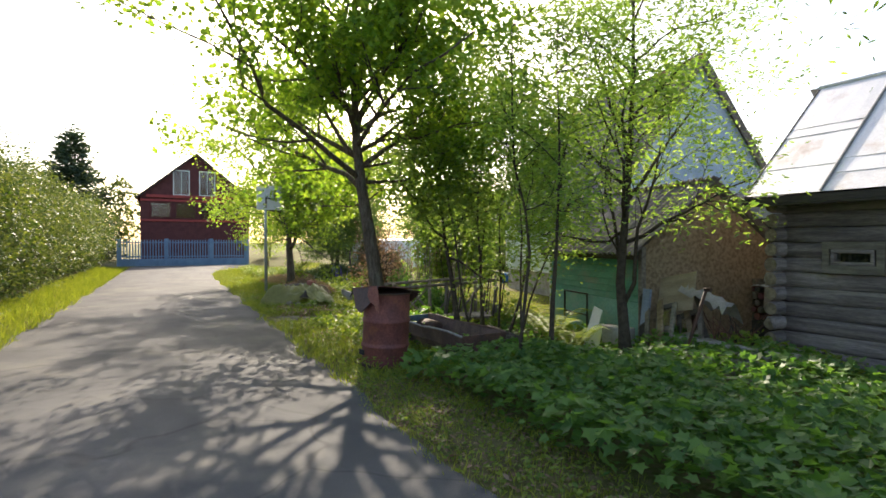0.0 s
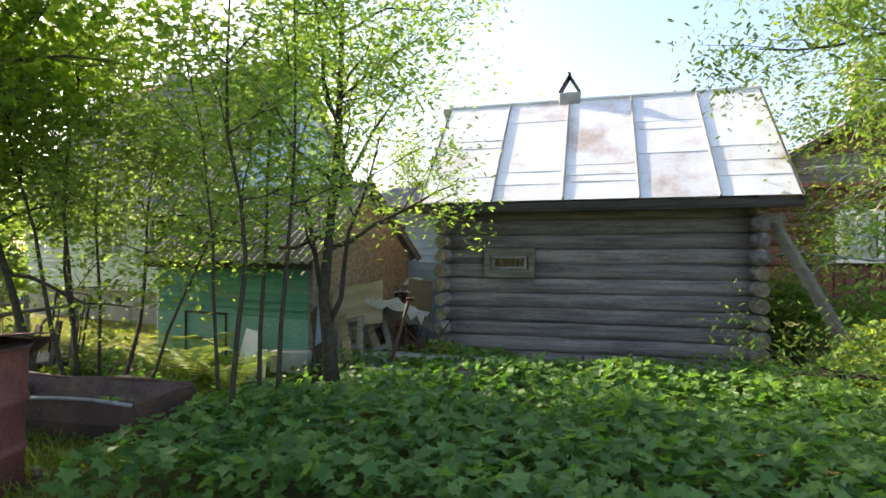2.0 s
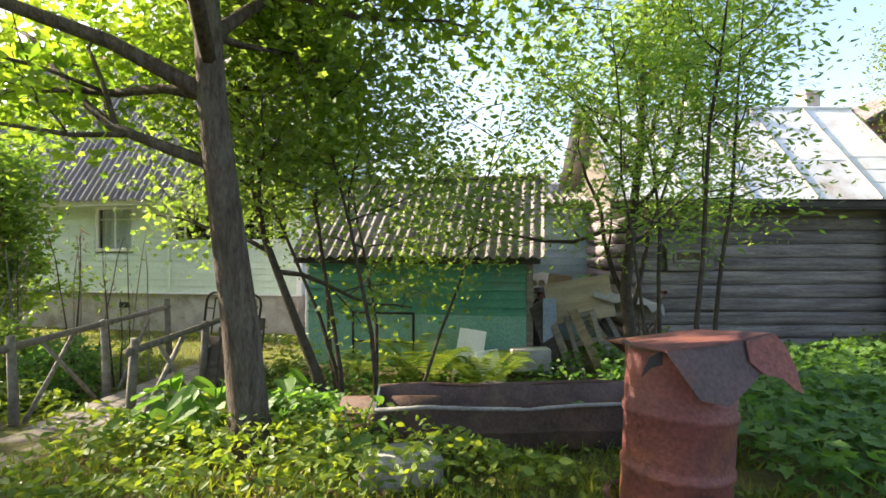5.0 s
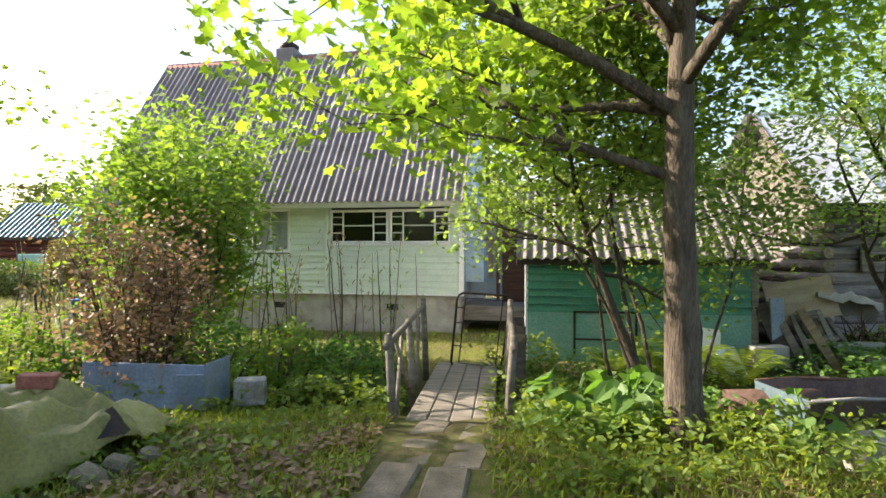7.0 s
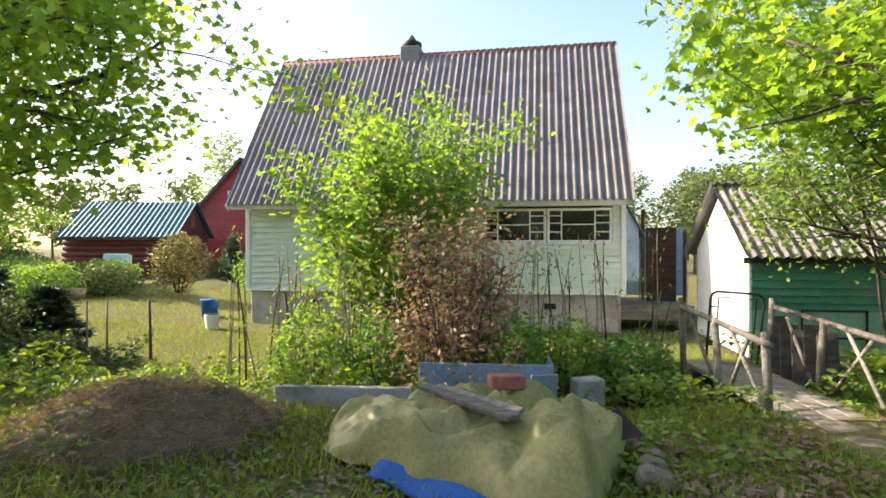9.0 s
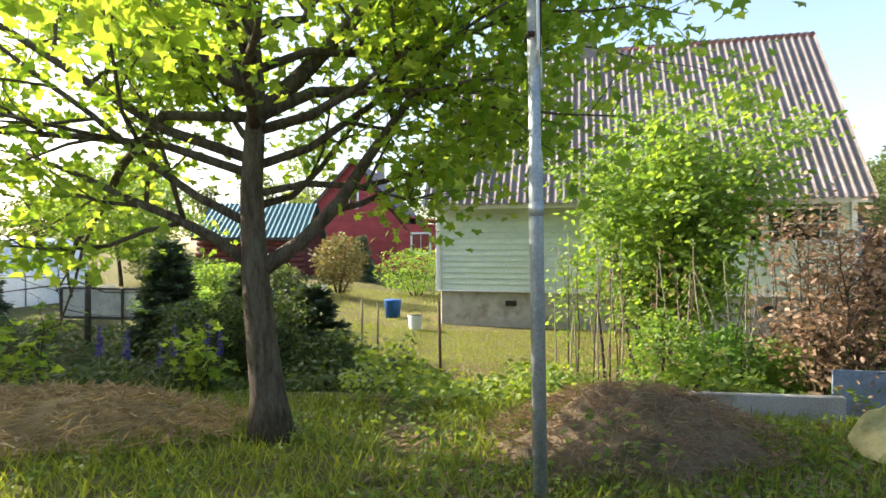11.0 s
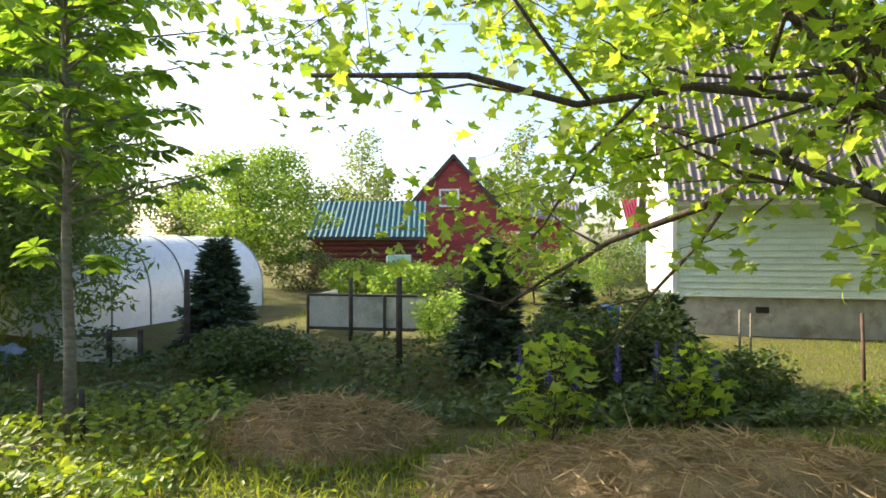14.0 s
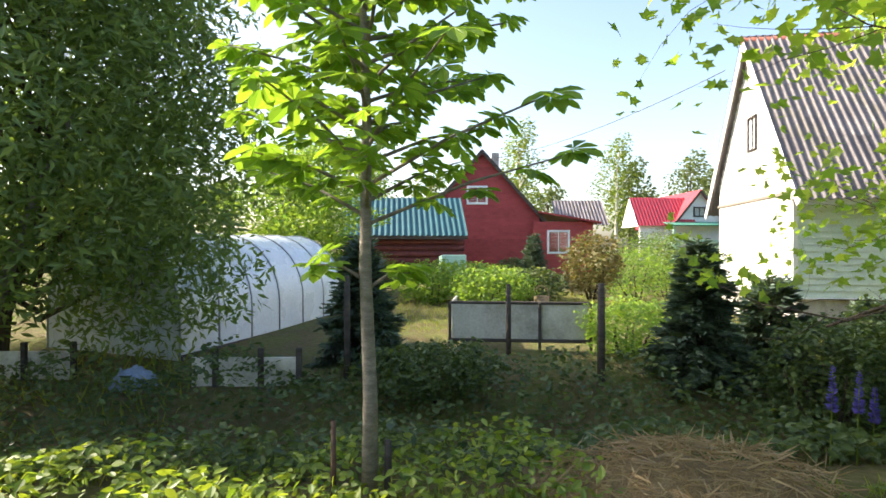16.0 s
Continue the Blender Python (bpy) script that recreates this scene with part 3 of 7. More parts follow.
def log_rows(parent, length, z0, pitch, rows, radius, material, openings=(), over=0.0, seed=3, y=0.0, hewn=1.0):
    """Round logs lying on one another along x; each is an object with an uneven surface."""
    rng = np.random.default_rng(seed)
    for i in range(rows):
        z = z0 + (i + 0.5) * pitch
        cuts = [(-over * rng.uniform(0.6, 1.2), length + over * rng.uniform(0.6, 1.2))]
        for ox0, ox1, oz0, oz1 in openings:
            if oz0 < z + pitch * 0.4 and oz1 > z - pitch * 0.4:
                cuts = [seg for s0, s1 in cuts for seg in ((s0, min(s1, ox0)), (max(s0, ox1), s1)) if seg[1] - seg[0] > 0.05]
        for s0, s1 in cuts:
            n = max(int((s1 - s0) / 0.45), 2)
            pts = [(s0 + (s1 - s0) * k / n, y + rng.normal(0, 0.004), z + rng.normal(0, 0.004)) for k in range(n + 1)]
            rad = [radius * rng.uniform(0.96, 1.04) for _ in pts]
            part("log", Build().tube(pts, rad, 12), material, parent, smooth=True, m=Matrix.Diagonal((1, hewn, 1, 1)))


def pitched(parent, length, run, rise, sheet_w, m_front, material, over_l, over_r, pitch, rows, name="roof_sheet", depth=0.055):
    """One slope of waved sheets laid in overlapping rows from the eave up."""
    L = math.hypot(run, rise)
    cols = max(int(math.ceil((length + over_l + over_r) / sheet_w)), 1)
    w = (length + over_l + over_r) / cols
    pitch = w / round(w / pitch)
    me = corrugated(w, L / rows + 0.12, pitch, depth).mesh("roof_sheet", True)
    me.materials.append(material)
    rng = np.random.default_rng(5)
    for r in range(rows):
        for c in range(cols):
            ob = new(name, me)
            ob.parent = parent
            ob.matrix_basis = m_front @ pose(-over_l + c * w, r * L / rows, 0.012 + r * 0.012 + rng.uniform(0, 0.006), 0.25, 0, rng.normal(0, 0.12))


# ---- the pale timber house ----
H_ANG = -12.16
H_LEN, H_DEP, H_EAVE, H_RIDGE, H_FOUND = 8.07, 4.37, 2.55, 6.24, 0.50
H_OVER, H_EDGE = 0.58, 2.36
H_TOP = H_EDGE + H_OVER * (H_RIDGE - H_EDGE) / (H_DEP / 2 + H_OVER) - 0.08
house = thing("timber_house", pose(-18.28, 11.957, 0.0, 0, 0, H_ANG), "pale green timber house with a steep grey corrugated roof", "house")


def build_house():
    base = Build().box(H_LEN / 2, H_DEP / 2, 0.02, H_LEN - 0.06, H_DEP - 0.06, 0.96, 0.02)
    found = part("foundation", base, M_CONCRETE, house, "grey concrete plinth with small vents")
    for x in (1.6, 4.15, 6.65):
        # Vent openings are flat near-black boxes; their inner shade is painted.
        part("vent", Build().box(x, 0.025, 0.25, 0.24, 0.02, 0.12, 0.004), M_DARK, found)
    ledge = Build().box(H_LEN / 2, 0.0, H_FOUND + 0.012, H_LEN + 0.04, 0.12, 0.03)
    part("ledge", ledge, M_WHITE, house)
    win_r = (5.28, 7.88, 1.55, 2.26)
    win_ll = (3.46, 4.40, 1.36, 2.30)
    front = board_wall("front_wall", house, H_LEN, H_FOUND + 0.03, H_EAVE, 0.125, M_PALE, pose(0, 0.02, 0),
                       [win_r, win_ll], lap=0.02)
    part("wall_core", Build().box(H_LEN / 2, 0.10, (H_FOUND + 1.34) / 2, H_LEN - 0.1, 0.12, 1.34 - H_FOUND, 0.01)
         .box(1.74, 0.10, 1.95, 3.4, 0.12, 1.2, 0.01).box(4.84, 0.10, 1.95, 0.84, 0.12, 1.2, 0.01), M_PALE, front)
    part("wall_batten", Build().box(5.23, -0.028, 1.54, 0.07, 0.03, 2.02, 0.004), M_PALE, house)
    # Black sheet across the rooms paints their gloom behind the front windows.
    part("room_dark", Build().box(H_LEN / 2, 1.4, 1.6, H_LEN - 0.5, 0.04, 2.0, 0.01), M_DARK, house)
    w = win_r[1] - win_r[0]
    cx, cz = (win_r[0] + win_r[1]) / 2, (win_r[2] + win_r[3]) / 2
    for s, name in ((-1, "window"), (1, "window")):
        hw = w / 2
        bars = (-hw * 0.27, hw * 0.24)
        rails = [(z, x0, x1) for z in (-0.13, 0.05, 0.2) for x0, x1 in ((-hw / 2 + 0.05, bars[0]), (bars[1], hw / 2 - 0.05))] + [(0.02, bars[0], bars[1])]
        win = window(name, hw - 0.01, win_r[3] - win_r[2], 0.055, M_WHITE, house, pose(cx + s * hw / 2, 0.03, cz), bars, rails, curtain=False)
        part("sill", Build().box(0, -0.03, -(win_r[3] - win_r[2]) / 2 - 0.02, hw, 0.12, 0.035), M_WHITE, win)
    window("window", 0.94, 0.94, 0.065, M_WHITE, house, pose(3.93, 0.03, 1.83), (0.0,), [(0.2, -0.4, 0.4)], curtain=True)
    for x in (-0.02, H_LEN + 0.02):
        part("corner_board", Build().box(x, 0.0, (H_EAVE + H_FOUND) / 2, 0.10, 0.08, H_EAVE - H_FOUND, 0.006), M_WHITE, house)
    half = H_DEP / 2
    rise = H_RIDGE - H_TOP

    def ends(z):
        if z <= H_TOP:
            return 0.0, H_DEP
        k = half * (z - H_TOP) / rise
        return k, H_DEP - k
    part("side_wall", Build().add([(0, 0.06, H_FOUND), (0, H_DEP, H_FOUND), (0, H_DEP, H_TOP), (0, half, H_RIDGE - 0.1), (0, 0.06, H_TOP),
                                   (0.12, 0.06, H_FOUND), (0.12, H_DEP, H_FOUND), (0.12, H_DEP, H_TOP), (0.12, half, H_RIDGE - 0.1), (0.12, 0.06, H_TOP)],
                                  [(4, 3, 2, 1, 0), (5, 6, 7, 8, 9), (0, 1, 6, 5), (1, 2, 7, 6)]), M_WHITE, house)
    boards = board_wall("side_boards", house, H_DEP, H_FOUND, H_RIDGE - 0.25, 0.19, M_WHITE, pose(0.0, H_DEP, 0, 0, 0, -90), gable=lambda z: ends(z), thick=0.014, lap=0.004)
    win = window("attic_window", 0.5, 0.8, 0.05, M_DARKWOOD, house, pose(-0.03, half - 0.1, 4.1, 0, 0, -90), (0.0,), curtain="dark")
    trim = Build().box(-0.03, half, H_EAVE + 0.02, 0.05, H_DEP + 0.1, 0.07)
    part("drip_board", trim, M_GREYWOOD, house)
    part("side_wall", Build().add([(H_LEN, 0.06, H_FOUND), (H_LEN, H_DEP, H_FOUND), (H_LEN, H_DEP, H_TOP), (H_LEN, half, H_RIDGE - 0.1), (H_LEN, 0.06, H_TOP),
                                   (H_LEN - 0.12, 0.06, H_FOUND), (H_LEN - 0.12, H_DEP, H_FOUND), (H_LEN - 0.12, H_DEP, H_TOP), (H_LEN - 0.12, half, H_RIDGE - 0.1), (H_LEN - 0.12, 0.06, H_TOP)],
                                  [(0, 1, 2, 3, 4), (9, 8, 7, 6, 5)]), M_LIGHTBLUE, house, "pale blue boarded end wall")
    part("back_wall", Build().box(H_LEN / 2, H_DEP - 0.06, (H_EAVE + H_FOUND) / 2, H_LEN, 0.12, H_EAVE - H_FOUND), M_PALE, house)
    over = H_OVER
    run = half + over
    roof = thing("roof", pose(0, 0, 0), "", "")
    roof.parent = house
    roof["label"] = "steep roof of grey corrugated sheets"
    ez = H_EDGE
    up = H_RIDGE - ez
    f = slope((0, -over, ez), (1, 0, 0), (0, run, up))
    pitched(roof, H_LEN, run, up, 1.05, f, M_SLATE, 0.22, 0.15, 0.15, 3)
    b = slope((H_LEN, H_DEP + over, ez), (-1, 0, 0), (0, -run, up))
    pitched(roof, H_LEN, run, up, 1.05, b, M_SLATE, 0.15, 0.22, 0.15, 3)
    part("ridge_cap", Build().tube([(-0.24, half, H_RIDGE + 0.03), (H_LEN + 0.17, half, H_RIDGE + 0.03)], 0.07, 10), M_BRICK, roof, "weathered red ridge cap", smooth=True)
    for x, mt in ((-0.2, M_WHITE), (H_LEN + 0.13, M_GREYWOOD)):
        for sgn, y0 in ((1, -over), (-1, H_DEP + over)):
            part("verge_board", Build().beam((x, y0, ez - 0.06), (x, half, H_RIDGE - 0.06), 0.03, 0.16), mt, roof)
    part("eave_board", Build().box(H_LEN / 2, -over + 0.1, ez - 0.02, H_LEN + 0.3, 0.03, 0.12), M_WHITE, roof)
    part("soffit", Build().box(H_LEN / 2, -over / 2 + 0.05, ez + 0.06, H_LEN + 0.3, over, 0.02), M_WHITE, roof)
    ch = thing("chimney", pose(3.22, half + 0.1, H_RIDGE - 0.70), "", "")
    ch.parent = house
    part("shaft", Build().box(0, 0, 0.45, 0.5, 0.5, 1.1, 0.02), M_SLATE, ch)
    part("cowl", Build().tube([(0, 0, 1.0), (0, 0, 1.12), (0, 0, 1.2), (0, 0, 1.34)], [0.24, 0.26, 0.12, 0.03], 10), M_IRON, ch, smooth=True)
    part("flashing", Build().beam((-0.45, -0.30, 0.14), (0.45, -0.30, 0.14), 0.4, 0.015, roll=0.9), M_TIN, ch)
    # lean-to at the end wall
    lean = thing("lean_to", pose(H_LEN, 0.55, 0), "", "")
    lean.parent = house
    lean["label"] = "pale blue lean-to porch with a brown door"
    part("wall", Build().box(0.75, 0.95, 1.15, 1.5, 0.1, 1.5), M_LIGHTBLUE, lean)
    V = [(0.02, 0.0, 0.75), (0.40, 0.0, 0.75), (0.40, 0.0, 1.85), (0.02, 0.0, 2.55)]
    part("wall", Build().add(V + [(x, 0.06, z) for x, _, z in V], [(0, 1, 2, 3), (7, 6, 5, 4), (1, 5, 6, 2), (0, 4, 5, 1), (2, 6, 7, 3)]), M_LIGHTBLUE, lean)
    part("wall", Build().box(0.37, 0.5, 1.3, 0.06, 0.86, 1.1), M_LIGHTBLUE, lean)
    part("post", Build().box(0.62, 0.80, 1.3, 0.07, 0.07, 2.0).box(1.40, 0.4, 1.0, 0.07, 0.07, 1.6), M_BROWNLOG, lean)
    part("panel", Build().box(0.26, 0.86, 1.35, 0.5, 0.04, 1.1), M_PLY, lean, "cream board panel")
    part("door", Build().box(1.02, 0.86, 1.05, 0.62, 0.05, 1.7), M_BROWNLOG, lean)
    part("roof", Build().beam((-0.02, 0.5, 2.66), (0.52, 0.5, 1.68), 1.2, 0.03), M_SLATE, lean)
    part("floor", Build().box(0.7, 0.8, 0.12, 1.5, 1.9, 0.3), M_GREYWOOD, lean)


build_house()


# ---- the log bath-house ----
cabin = thing("log_cabin", pose(-4.88, 7.72, -0.15), "small weathered grey log cabin with a sheet-metal roof", "cabin")


def build_cabin():
    W, D, P, R = 4.1, 3.1, 0.205, 11
    wx, wz = 0.96, 1.45
    walls = thing("front_wall", pose(0, 0.1, 0), "", "")
    walls.parent = cabin
    log_rows(walls, W, 0, P, R, 0.108, M_LOG, [(wx - 0.2, wx + 0.2, wz - 0.06, wz + 0.06)], over=0.0, seed=2, hewn=0.55)
    part("chinking", Build().box(W / 2, 0.06, R * P / 2, W - 0.1, 0.05, R * P - 0.06), M_DARKWOOD, walls)
    back = thing("back_wall", pose(0, D, 0), "", "")
    back.parent = cabin
    log_rows(back, W, 0, P, R, 0.118, M_LOG, over=0.1, seed=8)
    for x, s in ((0.0, 4), (W, 9)):
        side = thing("side_wall", pose(x, 0, P / 2, 0, 0, 90), "", "")
        side.parent = cabin
        log_rows(side, D, -P * 0.5, P, R, 0.100, M_LOG, over=0.16, seed=s)
        for i in range(R):
            part("log_end", Build().tube([(-0.175, 0, P * i + P * 0.0), (-0.165, 0, P * i)], [0.088, 0.088], 9), M_LOGEND, side, smooth=False)
    part("sill_beam", Build().tube([(-0.1, 0.12, -0.10), (W + 0.1, 0.12, -0.10)], 0.12, 10), M_DARKWOOD, cabin, smooth=True)
    win = window("window", 0.50, 0.20, 0.045, M_LOG, cabin, pose(wx, -0.02, wz), curtain="dark", depth=0.08)
    part("casing", Build().box(wx, -0.03, wz + 0.15, 0.72, 0.05, 0.10).box(wx, -0.03, wz - 0.155, 0.70, 0.05, 0.11)
         .box(wx - 0.31, -0.03, wz, 0.09, 0.05, 0.24).box(wx + 0.31, -0.03, wz, 0.09, 0.05, 0.24), M_GREYWOOD, win, m=Matrix.Translation((-wx, 0.02, -wz)))
    # roof of standing-seam sheets
    ez, ey, ry, rz = 2.27, -0.36, 1.42, 4.02
    roof = thing("roof", pose(0, 0, 0), "", "")
    roof.parent = cabin
    roof["label"] = "dull zinc sheet roof with standing seams"
    xs = [-0.27, 0.77, 1.715, 2.665, 3.6, 4.5]
    L = math.hypot(ry - ey, rz - ez)
    for face in (0, 1):
        org = (0, ey, ez) if face == 0 else (W, 2 * ry - ey, ez)
        m = slope(org, (1 if face == 0 else -1, 0, 0), (0, ry - ey if face == 0 else ey - ry, rz - ez))
        rng = np.random.default_rng(11 + face)
        for a, b in zip(xs[:-1], xs[1:]):
            cuts = [0] + sorted(rng.uniform(0.3, L - 0.25, 3)) + [L]
            for y0, y1 in zip(cuts[:-1], cuts[1:]):
                n = 6
                V, q = [], []
                for j in range(2):
                    for i in range(n + 1):
                        V.append((a + (b - a) * i / n, y0 + (y1 - y0 + 0.03) * j, 0.0015 * rng.normal() + 0.02 - 0.008 * j))
                V += [(x, y, z - 0.006) for x, y, z in V]
                o = 2 * (n + 1)
                for i in range(n):
                    q += [(i, i + 1, n + 2 + i, n + 1 + i), (o + i + 1, o + i, o + n + 1 + i, o + n + 2 + i), (o + i, o + i + 1, i + 1, i)]
                part("sheet", Build().add(V, q), M_TIN, roof, m=m)
        for x in xs[1:-1]:
            part("seam", Build().box(x, L / 2, 0.03, 0.026, L, 0.04, 0.006), M_SEAM, roof, m=m)
    part("ridge_cap", Build().tube([(xs[0], ry, rz + 0.03), (xs[-1], ry, rz + 0.03)], 0.03, 8), M_TIN, roof)
    part("fascia", Build().box(W / 2 + 0.05, ey + 0.03, ez - 0.07, 4.86, 0.035, 0.13), M_DARKWOOD, roof, "dark stained eave board")
    part("soffit", Build().box(W / 2 + 0.05, ey / 2 + 0.05, ez - 0.10, 4.7, 0.45, 0.025), M_DARKWOOD, roof)
    for x in (-0.02, W + 0.02):
        V = [(x, 0.02, 2.2), (x, 2 * ry - 0.02, 2.2), (x, ry, rz - 0.12)]
        part("gable", Build().add(V + [(x + 0.03, y, z) for _, y, z in V], [(0, 1, 2), (5, 4, 3), (0, 2, 5, 3), (1, 4, 5, 2)]), M_GREYWOOD, cabin)
    for x in (xs[0] + 0.02, xs[-1] - 0.02):
        for y0 in (ey, 2 * ry - ey):
            part("verge_board", Build().beam((x, y0, ez - 0.05), (x, ry, rz - 0.05), 0.03, 0.12), M_DARKWOOD, roof)
    ch = thing("chimney", pose(1.72, ry + 0.1, rz - 0.50), "", "")
    ch.parent = cabin
    part("shaft", Build().box(0, 0, 0.3, 0.34, 0.34, 0.7, 0.02), M_CONCRETE, ch)
    part("cap", Build().beam((-0.17, 0, 0.66), (0.02, 0, 0.98), 0.3, 0.02).beam((0.17, 0, 0.66), (-0.02, 0, 0.98), 0.3, 0.02), M_IRON, ch, "folded black tin hood")
    part("brace", Build().beam((4.25, -0.1, 1.95), (4.95, -0.75, 0.25), 0.11, 0.11), M_GREYWOOD, cabin, "leaning grey timber prop")
    part("brace", Build().beam((4.2, -0.2, 2.0), (4.55, 0.6, 2.05), 0.09, 0.09), M_GREYWOOD, cabin)


build_cabin()

# ---- the green shed ----
shed = thing("green_shed", pose(-9.53, 7.36, -0.2, 0, 0, -10.8), "green boarded shed with a mossy corrugated roof", "shed")


def build_shed():
    L, D, E, A = 3.1, 2.6, 1.62, 2.6
    wall = board_wall("front_wall", shed, L, 0.72, E, 0.115, M_GREEN, pose(0, 0, 0), thick=0.018, lap=0.024, wobble=2.2)
    part("panel", Build().box(L / 2, -0.02, 0.36, L, 0.03, 0.74), M_SHEET, wall, "faded green flat sheet")
    # Unseen dark sheet added behind the boards so gaps between them stay dark.
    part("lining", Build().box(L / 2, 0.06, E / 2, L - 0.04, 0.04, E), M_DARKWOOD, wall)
    fr = Build().box(0.28, -0.06, 0.42, 0.03, 0.03, 0.66).box(1.14, -0.06, 0.42, 0.03, 0.03, 0.66).box(0.71, -0.06, 0.735, 0.89, 0.03, 0.03).box(0.71, -0.06, 0.34, 0.86, 0.03, 0.025)
    part("hatch_frame", fr, M_IRON, shed, "thin dark metal frame leaning on the wall", m=pose(0.4, 0, 0))
    for x, mt in ((0.0, M_WHITE), (L, M_TANWOOD)):
        V = [(x, 0.02, 0), (x, D, 0), (x, D, E), (x, D / 2, A), (x, 0.02, E)]
        V += [(x + (0.06 if x == 0 else -0.06), y, z) for _, y, z in V]
        part("side_wall", Build().add(V, [(4, 3, 2, 1, 0), (5, 6, 7, 8, 9), (0, 1, 6, 5), (2, 3, 8, 7), (3, 4, 9, 8)]), mt, shed)
    part("corner_post", Build().box(L + 0.01, 0.0, E / 2, 0.09, 0.09, E), M_GREYWOOD, shed)
    part("corner_post", Build().box(-0.01, 0.0, E / 2, 0.05, 0.07, E), M_WHITE, shed)
    part("back_wall", Build().box(L / 2, D, E / 2, L, 0.05, E), M_GREYWOOD, shed)
    roof = thing("roof", pose(0, 0, 0), "", "")
    roof.parent = shed
    run, up = D / 2 + 0.25, (A - E) * (D / 2 + 0.25) / (D / 2)
    for f in (slope((0, -0.25, A - up + 0.06), (1, 0, 0), (0, run, up)), slope((L, D + 0.25, A - up + 0.06), (-1, 0, 0), (0, -run, up))):
        pitched(roof, L, run, up, 1.05, f, M_SLATE, 0.15, 0.2, 0.15, 1)
    part("eave_board", Build().box(L / 2, -0.17, A - up + 0.03, L + 0.3, 0.03, 0.09), M_DARKWOOD, roof)


build_shed()

# ---- the rusty drum with its bent lid ----
drum = thing("rusty_drum", pose(-6.43, 2.42, 0.0, 0, 2.5, 12), "rusty red steel drum with a bent sheet lid", "barrel")


def build_drum():
    R, H = 0.285, 0.88
    rng = np.random.default_rng(4)
    n, prof = 40, [(0.0, 1.0), (0.02, 1.0), (0.22, 0.99), (0.235, 1.035), (0.26, 1.035), (0.275, 0.99), (0.30, 1.0), (0.52, 1.0), (0.535, 1.04), (0.565, 1.04), (0.58, 1.0), (0.84, 0.99), (0.88, 1.02)]
    V, q = [], []
    for j, (z, r) in enumerate(prof):
        for i in range(n):
            t = 2 * math.pi * i / n
            dent = 1 - 0.05 * max(0, math.cos(t - 3.9)) ** 6 * math.exp(-((z - 0.45) / 0.15) ** 2) + 0.012 * math.sin(3 * t + z * 7)
            V.append((R * r * dent * math.cos(t), R * r * dent * math.sin(t), z))
    for j in range(len(prof) - 1):
        for i in range(n):
            q.append((j * n + i, j * n + (i + 1) % n, (j + 1) * n + (i + 1) % n, (j + 1) * n + i))
    part("shell", Build().add(V, q), M_RUST, drum, smooth=True)
    V = [(0.31 * math.cos(t) * k, 0.31 * math.sin(t) * k, 0.895) for k in (1,) for t in np.linspace(0, 2 * math.pi, 24, endpoint=False)]
    V += [(x, y, 0.88) for x, y, _ in V]
    part("top_disc", Build().add(V, [tuple(range(24)), tuple(range(24, 48))[::-1]] + [(i, (i + 1) % 24, (i + 1) % 24 + 24, i + 24)[::-1] for i in range(24)]), M_RUSTDARK, drum)
    # two sheets folded down over the rim, with a point at the front
    def flap(name, outline, depth, mt, m):
        k = len(outline)
        V = [(x, -depth - 0.01 * math.sin(5 * x) - (0.07 * max(0, -z) ** 1.2), z) for x, z in outline]
        V += [(x, y + 0.008, z) for x, y, z in V]
        part(name, Build().add(V, [tuple(range(k)), tuple(range(k, 2 * k))[::-1]] + [(i, i + k, (i + 1) % k + k, (i + 1) % k) for i in range(k)]), mt, drum, m=m)
    top = pose(0, 0, 0.93, -6, -3, 0)
    V = [(-0.30, -0.30, -0.03), (0.0, -0.335, 0.0), (0.31, -0.30, 0.03), (0.30, 0.28, 0.03), (-0.28, 0.30, -0.01), (0.0, 0.0, 0.025)]
    V += [(x, y, z - 0.008) for x, y, z in V]
    part("lid", Build().add(V, [(0, 1, 5), (1, 2, 5), (2, 3, 5), (3, 4, 5), (4, 0, 5), (7, 6, 11), (8, 7, 11), (9, 8, 11), (10, 9, 11), (6, 10, 11)]
                            + [(i, i + 6, (i + 1) % 5 + 6, (i + 1) % 5) for i in range(5)]), M_RUST, drum, m=top)
    flap("front_flap", [(-0.30, -0.035), (-0.26, -0.10), (-0.15, -0.27), (0.0, -0.31), (0.10, -0.24), (0.20, -0.16), (0.30, -0.15), (0.31, 0.025), (0.0, -0.005)], 0.315, M_FLAP, top)

    flap("torn_flap", [(0.12, 0.0), (0.29, 0.025), (0.35, -0.04), (0.39, -0.15), (0.41, -0.27), (0.36, -0.245), (0.30, -0.19), (0.20, -0.165), (0.13, -0.10)], 0.33, M_RUST, top)
    flap("curled_flap", [(-0.29, -0.03), (-0.37, -0.06), (-0.42, -0.15), (-0.36, -0.11), (-0.30, -0.10)], 0.27, M_IRON, top)
    flap("rear_flap", [(-0.30, 0.0), (-0.10, -0.14), (0.06, -0.16), (0.28, 0.0)], 0.32, M_RUSTDARK, top @ pose(0, 0, 0, 0, 0, 180))
    # A near-black box paints the shade inside the hole.
    part("hole", Build().box(-0.05, -0.305, 0.17, 0.10, 0.02, 0.06, 0.004), M_DARK, drum)
    part("base_rim", Build().tube([(0.36 * math.cos(t), 0.36 * math.sin(t), 0.03 + 0.02 * math.sin(3 * t)) for t in np.linspace(0.4, 5.5, 18)], 0.02, 6), M_RUSTDARK, drum)


build_drum()


